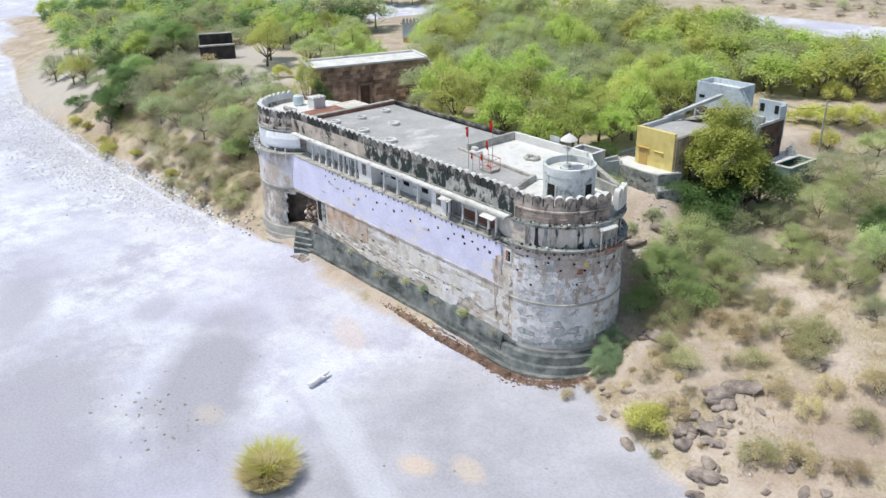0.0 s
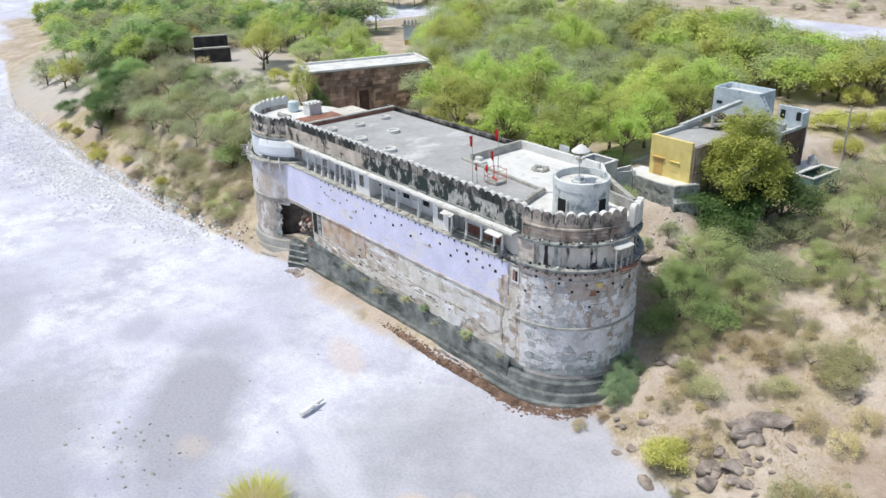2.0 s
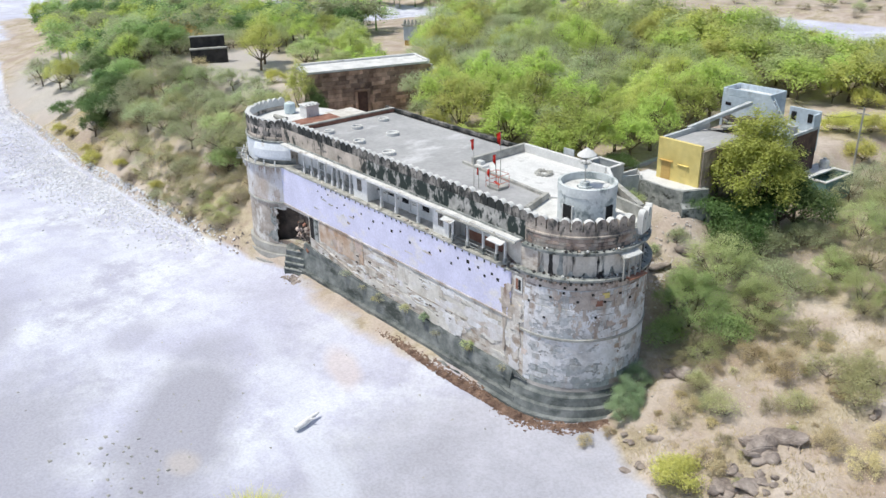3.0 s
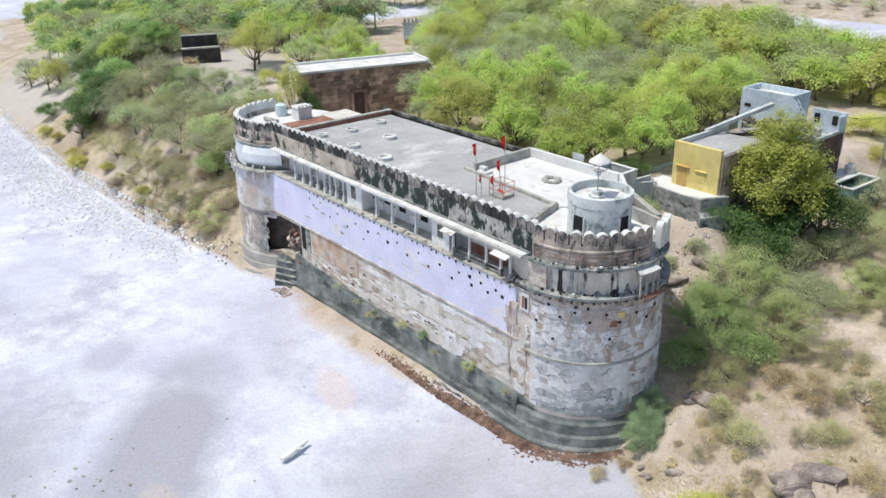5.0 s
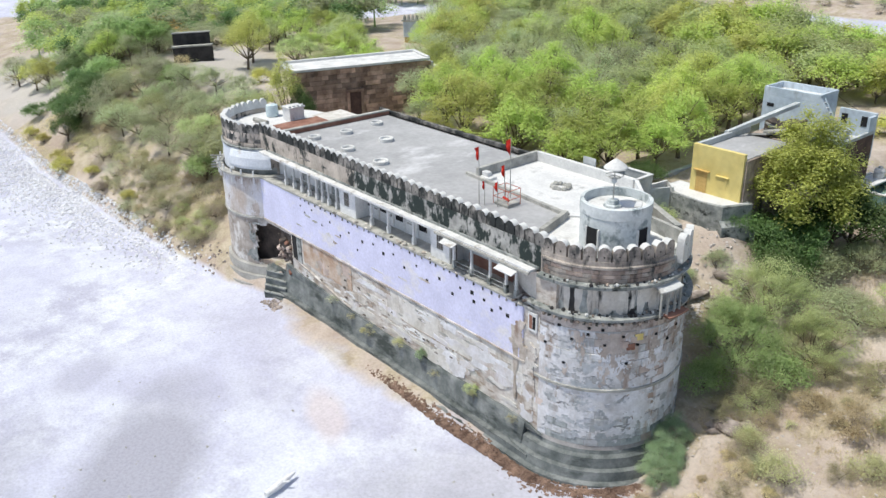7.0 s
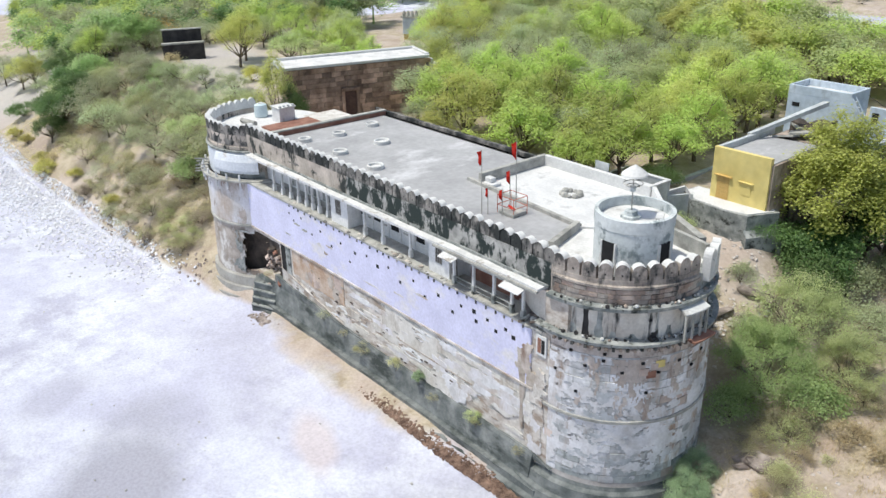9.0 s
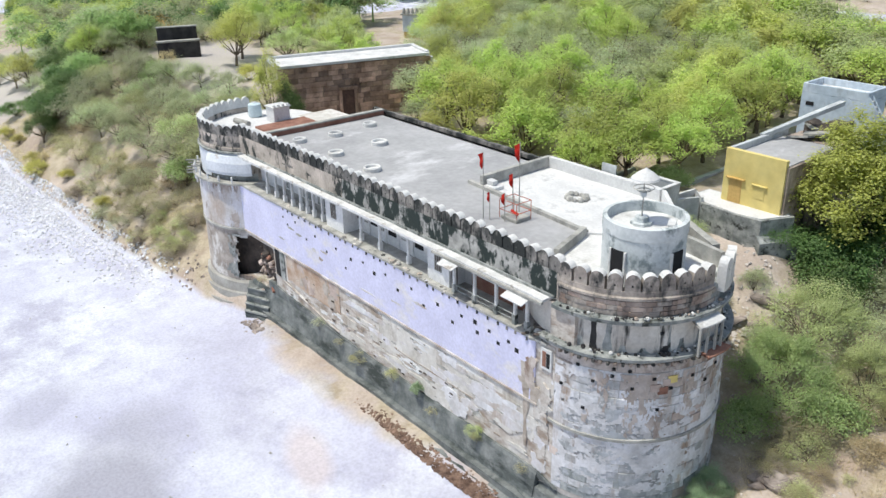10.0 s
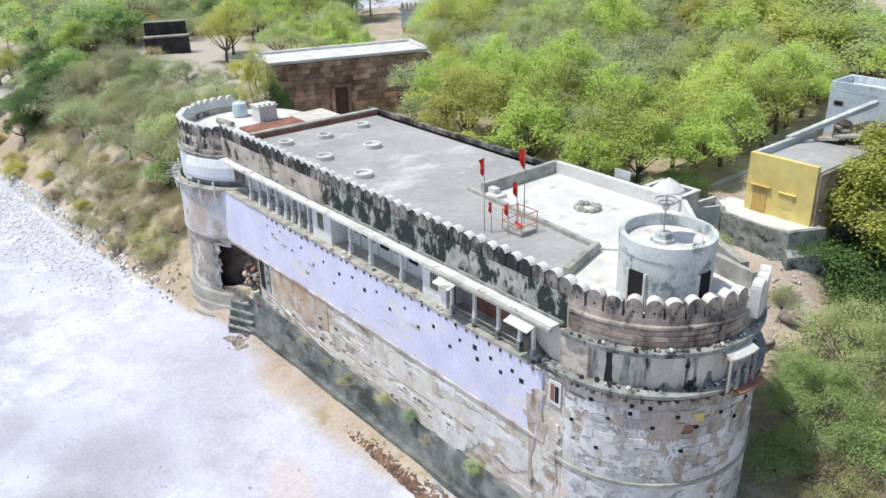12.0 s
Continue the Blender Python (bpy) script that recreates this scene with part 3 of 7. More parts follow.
for i in range(120):
    x, w = flake.uniform(-24.5, -4.6), flake.choice((0.3, 0.5, 0.8, 1.3))
    blot("plaster_patch", x, flake.uniform(3.3, 7.4), w, w * flake.uniform(0.12, 0.32), i * 1.7, -0.262 - 0.0004 * i, flake.choice((M_CREAM, M_CREAM, M_GALLERY, M_LAVW, M_LAVW, M_STAIN, M_GREYST)), core, 7.55)
for i in range(30):
    x, w = flake.uniform(-33.5, -24.5), flake.choice((0.3, 0.6, 1.0))
    blot("plaster_patch", x, flake.uniform(3.6, 5.2), w, w * flake.uniform(0.15, 0.35), 90 + i * 1.3, -0.264 - 0.0006 * i, flake.choice((M_GALLERY, M_CREAM, M_LAVW, M_STAIN)), core, 7.55)
for i in range(14):
    blot("plaster_patch", flake.uniform(-32.3, -25.3), flake.uniform(5.5, 7.1), flake.uniform(0.2, 0.6), flake.uniform(0.3, 0.9), 140 + i * 1.3, -0.306 - 0.0006 * i, flake.choice((M_STAIN, M_ORANGE, M_PINK, M_ORANGE)), core, 7.55)
for i in range(26):
    x, w = flake.uniform(-13.5, -4.4), flake.choice((0.8, 1.2, 1.7))
    blot("plaster_patch", x, flake.uniform(3.6, 7.3), w, w * flake.uniform(0.25, 0.5), 300 + i * 1.9, -0.318 - 0.0006 * i, flake.choice((M_CREAM, M_WASH, M_WASH, M_LAVW, M_CREAM)), core, 7.55)
for i in range(10):
    blot("plaster_patch", flake.uniform(-3.4, -2.7), 3.6 + 0.55 * i, flake.uniform(0.4, 0.7), flake.uniform(0.5, 0.9), 400 + i * 1.7, (-0.296 if i < 7 else -0.362) - 0.0012 * i, flake.choice((M_PLASTER, M_LAVW, M_CREAM)), core, 11.4, 0.16)
for i in range(5):
    blot("plaster_patch", flake.uniform(-4.3, -3.3), 8.4 + 0.5 * i, flake.uniform(0.2, 0.45), flake.uniform(0.4, 0.8), 430 + i * 1.7, -0.388 - 0.0012 * i, flake.choice((M_STAIN, M_RUSTWASH)), core, 11.4, 0.16)
part("ledge_crack", slab_wall(-17.5, -9.0, -0.325, -0.2, 5.12, 5.2, 0.05, 0.05, 27.0, 0.3), M_STAIN, core)
for i in range(60):
    x, zc, q = flake.uniform(-33.5, -4.5), flake.uniform(3.3, 7.4), flake.uniform(0.04, 0.12)
    part("chip", box(x - q * 1.6, x + q * 1.6, -0.345, -0.28, zc - q * 0.6, zc + q * 0.6, bevel=0.01), flake.choice((M_STAIN, M_CAVE, M_GREYST)), core)
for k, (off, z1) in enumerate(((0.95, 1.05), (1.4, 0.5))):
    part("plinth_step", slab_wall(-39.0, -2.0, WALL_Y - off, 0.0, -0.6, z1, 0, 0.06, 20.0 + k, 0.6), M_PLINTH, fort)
bm = bmesh.new()
rows = []
for i in range(19):
    zz = 4.2 + i * 0.33
    w = 0.12 + 0.5 * (i / 18) ** 2 + 0.14 * noise.noise((zz * 0.9, 2.0, 0.0))
    c = -4.2 + 0.10 * noise.noise((zz * 0.6, 7.0, 0.0))
    rows.append([bm.verts.new(p) for p in ((c - w, -0.33, zz), (c - w * 0.6, -0.362, zz), (c + w * 0.6, -0.362, zz), (c + w, -0.33, zz))])
for p, q in zip(rows, rows[1:]):
    for k in range(3):
        bm.faces.new((p[k], p[k + 1], q[k + 1], q[k]))
part("waste_pier", bm, M_STAIN, fort, "brown water stain below a broken spout")

# putlog holes and little windows in the lavender wall
rng = random.Random(11)
for x, z, w in ((-32.6, 11.1, 0.2), (-31.9, 10.6, 0.22), (-30.6, 11.2, 0.2), (-29.0, 10.2, 0.22), (-27.6, 10.9, 0.22), (-26.0, 10.1, 0.24), (-24.6, 10.8, 0.22), (-23.4, 9.6, 0.22), (-22.6, 10.6, 0.3),
                (-21.0, 10.9, 0.22), (-19.6, 10.5, 0.34), (-18.2, 10.9, 0.22), (-16.8, 10.2, 0.28), (-15.2, 10.9, 0.22), (-13.9, 10.1, 0.3), (-12.4, 10.8, 0.28), (-10.9, 10.1, 0.28), (-10.0, 10.9, 0.24), (-8.7, 11.0, 0.36), (-8.5, 10.35, 0.3),
                (-7.4, 10.9, 0.26), (-6.6, 10.4, 0.28), (-5.7, 10.9, 0.26), (-5.0, 10.6, 0.34)):
    part("putlog_hole", box(x - w / 2, x + w / 2, WALL_Y - 0.012, WALL_Y + 0.04, z - w * 0.45, z + w * 0.45, bevel=0.008), M_DARK, lav)
for i, (x, zc, w, h, m) in enumerate(((-27.9, 9.6, 0.4, 0.16, M_LAVW), (-27.0, 9.1, 0.35, 0.12, M_STAIN), (-31.4, 10.4, 0.5, 0.1, M_GREYST), (-30.2, 10.2, 0.35, 0.12, M_GREYST), (-26.4, 9.9, 0.5, 0.08, M_STAIN), (-33.2, 9.0, 0.4, 0.06, M_GREYST), (-17.0, 9.1, 0.6, 0.07, M_LAVW), (-14.4, 10.0, 0.7, 0.1, M_LAVW), (-20.6, 8.6, 0.8, 0.07, M_LAVW))):
    blot("scar", x, zc, w, h, i * 2.3, WALL_Y - 0.012 - 0.001 * i, m, lav)
win = part("window", box(-3.05, -2.2, -0.36, -0.2, 10.35, 11.75, bevel=0.02), M_WHITE, fort, "small barred window with a pale surround")
part("shutter", box(-2.9, -2.62, -0.375, -0.34, 10.55, 11.55), M_REDBRICK, win)
part("shutter", box(-2.58, -2.32, -0.375, -0.34, 10.55, 11.5), M_DARK, win)


# gallery in the thickness of the wall
gallery = part("gallery_floor", slab_wall(-40, -2.6, -0.4, 2.3, 11.93, 12.1, 0.05, 0.0, 31.0, 0.3), M_GREYST, fort, "broken stone gallery floor")
part("gallery_back", box(-40, -2.6, 1.45, 1.85, 12.1, 14.62), M_GALLERY, fort, "whitewashed gallery back wall")
part("dado", box(-37, -26.3, 1.42, 1.45, 12.1, 12.5), M_GREYST, fort)
part("red_dado", box(-11.0, -3.6, 1.42, 1.45, 12.1, 12.95), M_REDBRICK, fort, "dark red dado")
for x, w, z0, z1, m in ((-34.2, 0.5, 12.7, 13.6, M_LEDGE), (-31.4, 0.55, 12.6, 13.5, M_LEDGE), (-29.2, 0.5, 12.6, 13.4, M_LEDGE), (-24.0, 0.25, 13.05, 13.3, M_DARK), (-22.9, 0.2, 13.0, 13.2, M_GREYST), (-21.85, 0.4, 13.05, 13.35, M_DARK), (-20.9, 0.25, 12.95, 13.2, M_GREYST), (-19.6, 0.45, 12.9, 13.4, M_DARK), (-18.1, 0.4, 13.0, 13.2, M_GREYST), (-16.5, 0.45, 12.9, 13.45, M_DARK)):
    o = part("vent", box(x - w, x + w, 1.38, 1.47, z0, z1, bevel=0.01), m, fort)
    part("vent_hood", box(x - w - 0.08, x + w + 0.08, 1.3, 1.45, z1, z1 + 0.07, bevel=0.01), M_GALLERY, o)
for x in (-22.5, -20.4, -18.9, -17.2, -15.4):
    part("pilaster", box(x - 0.09, x + 0.09, 1.36, 1.45, 12.1, 14.5, bevel=0.02), M_GALLERY, fort)
gr = part("gallery_roof", slab_wall(-39.5, -2.9, -0.5, 2.3, 14.62, 14.82, 0.0, 0.05, 33.0, 0.5), M_SHEET, fort, "pale weathered flat gallery roof slab")
part("roof_lip", slab_wall(-12.6, -2.9, -0.62, -0.42, 14.52, 14.68, 0.02, 0.03, 35.0), M_GREYST, fort)
for x, y in ((-36.0, 0.3), (-34.5, 0.3), (-33.1, 0.3), (-31.8, 0.3), (-30.5, 0.3), (-29.5, 0.3), (-28.5, 0.3), (-27.2, 0.3), (-22.05, 0.38), (-19.7, 0.38), (-16.4, 0.42), (-14.0, 0.4), (-11.05, 0.0), (-9.05, -0.05), (-7.15, 0.0), (-5.5, -0.03), (-4.45, -0.08)):
    col = part("column", box(x - 0.1, x + 0.1, y - 0.1, y + 0.1, 12.1, 14.4, bevel=0.03), M_GALLERY if -25 < x < -13 else M_WHITE, fort)
    part("capital", box(x - 0.2, x + 0.2, y - 0.2, y + 0.2, 14.4, 14.62, bevel=0.04), M_WHITE, col)
    part("base", box(x - 0.15, x + 0.15, y - 0.15, y + 0.15, 12.1, 12.7, bevel=0.03), M_GALLERY if x < -13 else M_LEDGE, col)
for x0, x1 in ((-26.4, -24.0), (-13.9, -11.7)):
    bay = part("closed_bay", box(x0, x1, 0.1, 1.45, 12.1, 14.62), M_GALLERY, fort, "whitewashed closed bay with a barred window")
    f = part("window", box(x0 + 0.8, x0 + 1.45, 0.06, 0.1, 12.95, 14.1), M_CAVE, bay)
    for i in range(4):
        part("bar", box(x0 + 0.8 + i * 0.2, x0 + 0.84 + i * 0.2, 0.03, 0.07, 12.98, 14.17), M_GREYST, f)
    for z in (12.98, 13.55, 14.13):
        part("bar", box(x0 + 0.75, x0 + 1.5, 0.03, 0.07, z, z + 0.05), M_GREYST, f)
part("doorway", box(-11.7, -11.2, 0.3, 0.4, 12.1, 14.0), M_CAVE, fort)
for xa, xb in ((-11.0, -9.1), (-9.0, -7.2), (-7.1, -5.6)):
    for zr in (12.3, 12.65):
        part("rail", box(xa, xb, -0.06, 0.0, zr, zr + 0.05), M_LEDGE, fort)
for x0, x1, z in ((-11.4, -10.0, 14.5), (-5.6, -3.9, 14.45)):
    bm = bmesh.new()
    v = [bm.verts.new(p) for p in ((x0, -0.5, z), (x1, -0.5, z - 0.05), (x1, -1.15, z - 0.22), (x0, -1.15, z - 0.2), (x0, -0.5, z + 0.06), (x1, -0.5, z + 0.01), (x1, -1.15, z - 0.16), (x0, -1.15, z - 0.14))]
    for f in ((0, 1, 2, 3), (7, 6, 5, 4), (0, 4, 5, 1), (1, 5, 6, 2), (2, 6, 7, 3), (3, 7, 4, 0)):
        bm.faces.new([v[i] for i in f])
    bmesh.ops.recalc_face_normals(bm, faces=bm.faces[:])
    part("awning", bm, M_SHEET, fort, "pale sheet awning")
endb = part("gallery_end", box(-2.7, -0.9, 0.0, 2.0, 12.1, 14.62), M_PLASTER, fort, "plastered end bay with a dark window")
part("window", box(-3.55, -2.75, 1.36, 1.46, 13.0, 14.0), M_DARK, endb)
for i in range(16):
    bm = box(-0.28, 0.28, -0.16, 0.16, -0.08, 0.08, bevel=0.03)
    bmesh.ops.transform(bm, matrix=pose(flake.uniform(-4.3, -2.6), flake.uniform(-0.45, 0.9), 12.15 + flake.uniform(-0.1, 0.3), flake.uniform(-40, 40), flake.uniform(-40, 40), flake.uniform(0, 180)), verts=bm.verts[:])
    part("fallen_block", bm, flake.choice((M_GREYST, M_WHITE, M_BROWN, M_CAVE)), endb)
# rubble and broken joists along the gallery's edge
for i in range(70):
    x = rng.uniform(-33, -3) if i % 3 else rng.uniform(-22, -12)
    s = rng.uniform(0.06, 0.2)
    bm = bmesh.new()
    bmesh.ops.create_icosphere(bm, subdivisions=1, radius=s)
    for v in bm.verts:
        v.co = Vector((v.co.x * 1.3, v.co.y, v.co.z * 0.7)) * (1 + 0.4 * noise.noise(v.co * 9 + Vector((i, 0, 0))))
    bmesh.ops.translate(bm, verts=bm.verts[:], vec=(x, rng.uniform(-0.42, 0.1), 12.1 + rng.uniform(-0.12, 0.1)))
    part("rubble", bm, rng.choice((M_GREYST, M_PLASTER, M_BLACK)), gallery)
for i in range(34):
    x = -32.5 + i * 0.86 + rng.uniform(-0.2, 0.2)
    part("joist_end", box(x - 0.06, x + 0.06, -0.43, -0.3, 11.72 + rng.uniform(-0.06, 0.04), 11.9, bevel=0.015), M_BLACK, gallery)

# ---- parapets with merlons ----
def merlon_mesh(material, top, w=0.84, t=0.5, h=1.0):
    """A round-headed merlon on the x axis, its face towards -y, with a small loophole."""
    bm = bmesh.new()
    out = [(-w / 2, -0.9), (w / 2, -0.9), (w / 2, h * 0.55)] + [(w / 2 * math.cos(radians(a)), h * 0.55 + h * 0.45 * math.sin(radians(a))) for a in range(22, 170, 22)] + [(-w / 2, h * 0.55)]
    a = [bm.verts.new((x, -t / 2, z)) for x, z in out]
    b = [bm.verts.new((x * 1.0, t / 2, z)) for x, z in out]
    n = len(out)
    bm.faces.new(a)
    bm.faces.new(b[::-1])
    for i in range(n):
        bm.faces.new((b[i], b[(i + 1) % n], a[(i + 1) % n], a[i]))
    bmesh.ops.recalc_face_normals(bm, faces=bm.faces[:])
    for z, r in ((0.35, 0.05),):
        v = [bm.verts.new((r * sx, -t / 2 - 0.006, z + r * sz)) for sx, sz in ((-1, -1), (1, -1), (1, 1), (-1, 1))]
        bm.faces.new(v).material_index = 2
    # upward and back faces go pale: limewash plus sunlight painted on the tops
    for f in bm.faces:
        if f.normal.z > 0.25 or f.normal.y > 0.5:
            f.material_index = 1
    me = mesh_of(bm, "merlon", material)
    me.materials.append(top)
    me.materials.append(M_DARK)
    return me


MER_BLACK = [merlon_mesh(M_BLACK, M_LIME, 0.84 + d, 0.5, 1.0 + e) for d, e in ((0, 0), (-0.04, 0.05), (0.02, -0.04))]
MER_PALE = [merlon_mesh(M_WHITE, M_WHITE, 0.76 + d, 0.4, 1.05) for d in (0, -0.04)]
MER_TALL = [merlon_mesh(M_WHITE, M_LIME, 0.8, 0.5, 1.02)]
MER_BROWN = [merlon_mesh(M_WEATHER, M_LIME, 0.84 + d, 0.5, 1.0 + e) for d, e in ((0, 0), (-0.04, 0.04), (0.02, -0.05))]


def merlon(meshes, x, y, z, turn, parent):
    ob = new("merlon", rng.choice(meshes))
    ob.parent = parent
    ob.location = (x, y, z)
    ob.rotation_euler = (radians(rng.uniform(-2, 2)), radians(rng.uniform(-1.2, 1.2)), radians(turn))


par = part("parapet_wall", slab_wall(-40.2, -2.4, 0.2, 0.75, 14.8, 16.4, 0, 0, 41.0, 1.0), M_PARA, fort, "soot-black streaked parapet with round-headed merlons")
for i in range(41):
    merlon(MER_BLACK, -39.9 + i * 0.93, 0.47, 16.38, 0, par)

part("parapet_moss", slab_wall(-24.0, -2.5, 0.185, 0.3, 14.83, 16.43, 0, 0.0, 44.0, 0.3), M_MOSSY, fort, "black mossy stretch of the parapet")
part("parapet_foot", slab_wall(-39.0, -2.6, 0.08, 0.25, 14.8, 14.98, 0, 0.04, 46.0, 0.4), M_LEDGE, fort)
# near tower: plaster core, coursed blocks, ledges, drum and merlon ring
tower = part("near_tower", ring(*NT, [(7.75, -0.8), (7.5, 0.45), (7.1, 0.5), (6.95, 1.15), (6.6, 1.2), (6.45, 1.9), (6.12, 2.0), (6.0, 2.6), (6.0, 12.3)]), M_STONE, fort, "round grey ashlar corner tower with stained courses")
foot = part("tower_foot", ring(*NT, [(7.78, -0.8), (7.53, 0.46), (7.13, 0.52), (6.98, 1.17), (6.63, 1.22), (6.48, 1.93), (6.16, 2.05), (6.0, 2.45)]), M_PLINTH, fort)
part("tower_string", ring(*NT, [(6.0, 7.0), (6.13, 7.02), (6.13, 7.2), (6.0, 7.24)], -100, 80, 60), M_GREYST, fort)
part("corbel_ledge", ring(*NT, [(5.9, 12.1), (6.3, 12.35), (6.34, 12.55), (5.5, 12.6)], -100, 95, 64), M_LEDGE, fort, "ragged brown corbel ledge")
drum = part("tower_drum", ring(*NT, [(5.68, 12.5), (5.68, 14.5)], capped=True), M_DRUM, fort, "pale plastered drum with black water streaks")
part("upper_ledge", ring(*NT, [(5.6, 14.3), (6.1, 14.5), (6.12, 14.72), (5.5, 14.82)], -92, 95, 64), M_LEDGE, fort)
tpar = part("tower_parapet", ring(*NT, [(5.68, 14.7), (5.62, 15.7), (5.74, 15.76), (5.74, 15.9), (5.6, 15.95), (5.6, 16.25), (5.05, 16.25), (5.05, 14.7)], -92, 2, 48), M_WEATHER, fort, "weathered brown stone tower parapet")
part("tower_deck", ring(*NT, [(5.5, 14.7), (5.5, 15.72)]), M_WHITE, fort, "whitewashed tower terrace")
part("low_parapet", ring(*NT, [(5.68, 14.7), (5.62, 15.8), (5.1, 15.85), (5.05, 14.7)], 2, 52, 24), M_LEDGE, fort)
for i in range(10):
    a = -87.3 + i * 9.75
    merlon(MER_BROWN, NT[0] + 5.32 * math.cos(radians(a)), NT[1] + 5.32 * math.sin(radians(a)), 16.22, a + 90, tpar)
for a in (13, 21.5, 30):
    merlon(MER_TALL, NT[0] + 5.75 * math.cos(radians(a)), NT[1] + 5.75 * math.sin(radians(a)), 16.22, a + 90, tpar)
for i in range(46):
    a = -84 + i * 3.7
    x, y = NT[0] + 6.2 * math.cos(radians(a)), NT[1] + 6.2 * math.sin(radians(a))
    bm = box(-0.09, 0.09, -0.12, 0.12, -0.1, 0.1, bevel=0.02)
    bmesh.ops.transform(bm, matrix=pose(x, y, 12.2 + rng.uniform(-0.05, 0.05), 0, 0, a + 90), verts=bm.verts[:])
    part("corbel", bm, M_BLACK if i % 2 else M_BROWN, tower)
for i in range(170):
    a, s = rng.uniform(-88, 60), rng.choice((0.04, 0.05, 0.07, 0.1, 0.14))
    z = rng.choice((14.82, 12.64))
    r = rng.uniform(5.75, 6.05)
    bm = bmesh.new()
    bmesh.ops.create_icosphere(bm, subdivisions=1, radius=s)
    bmesh.ops.transform(bm, matrix=pose(NT[0] + r * math.cos(radians(a)), NT[1] + r * math.sin(radians(a)), z, rng.uniform(0, 90), rng.uniform(0, 90), 0), verts=bm.verts[:])
    part("rubble", bm, rng.choice((M_LEDGE, M_LEDGE, M_WHITE, M_BROWN, M_SOOT, M_SOOT)), tower)


def streak(a, half, z0, z1, r, seed, material):
    """A ragged water streak down the round drum, widening towards its foot."""
    bm = bmesh.new()
    rows = []
    for i in range(13):
        u = i / 12
        zz = z1 + (z0 - z1) * u
        w = half * (0.55 + 0.7 * u * u + 0.5 * noise.noise((zz * 1.7, seed, 0.5)))
        c = a + 0.8 * noise.noise((zz * 1.1, seed, 9.0))
        rows.append([bm.verts.new((NT[0] + q * math.cos(radians(c + k * w)), NT[1] + q * math.sin(radians(c + k * w)), zz)) for k, q in ((-1, r - 0.02), (-0.9, r), (-0.3, r), (0.3, r), (0.9, r), (1, r - 0.02))])
    for p, q in zip(rows, rows[1:]):
        for k in range(5):
            bm.faces.new((p[k], q[k], q[k + 1], p[k + 1]))
    bmesh.ops.recalc_face_normals(bm, faces=bm.faces[:])
    part("water_streak", bm, material, drum)


for i, (a, half, z0, z1, m) in enumerate(((-67.5, 2.2, 12.6, 14.4, M_SOOT), (-59.5, 2.0, 12.6, 14.4, M_LEDGE), (-26, 0.9, 12.6, 14.4, M_LEDGE), (-28, 2.6, 12.6, 13.0, M_SOOT), (-52, 2.4, 12.6, 13.05, M_LEDGE), (-40, 3.0, 12.6, 12.95, M_LEDGE), (-76, 3.0, 12.6, 13.2, M_LEDGE), (-18, 2.4, 12.6, 13.3, M_LEDGE), (-6, 2.0, 12.6, 14.3, M_LEDGE))):
    streak(a, half, z0, z1, 5.69 + 0.002 * i, 3.1 * i, m)
# small holes in the tower
for a, z in ((-83.5, 10.0), (-65.4, 10.8), (-55.5, 11.3), (-55, 11.75), (-46.8, 11.7), (-45.1, 10.6), (-34.1, 11.2), (-24.5, 10.5), (-11.6, 11.0), (-1, 10.3), (-74, 11.6), (-30.6, 13.8), (-70, 8.9), (-31, 9.2), (8, 11.0)):
    bm = box(-0.1, 0.1, -0.07, 0.07, -0.08, 0.08, bevel=0.01)
    r = NR + 0.0 if z < 12 else 5.68
    bmesh.ops.transform(bm, matrix=pose(NT[0] + r * math.cos(radians(a)), NT[1] + r * math.sin(radians(a)), z, 0, 0, a + 90), verts=bm.verts[:])
    part("hole", bm, M_DARK, tower)
# timber scaffold balcony clinging to the tower
sa = -5
bal = part("balcony_roof", ring(*NT, [(5.7, 14.35), (6.55, 14.1), (6.55, 14.2), (5.7, 14.5)], sa - 9, sa + 9, 8), M_WHITE, fort, "white broken balcony roof on struts")
for a in (sa - 8, sa - 3, sa + 3, sa + 8):
    x, y = NT[0] + 6.45 * math.cos(radians(a)), NT[1] + 6.45 * math.sin(radians(a))
    part("strut", box(x - 0.06, x + 0.06, y - 0.06, y + 0.06, 12.4, 14.15), M_GREYST, bal)
part("balcony_floor", ring(*NT, [(5.9, 12.35), (6.9, 12.35), (6.9, 12.45), (5.9, 12.5)], sa - 5, sa + 12, 8), M_REDBRICK, fort)

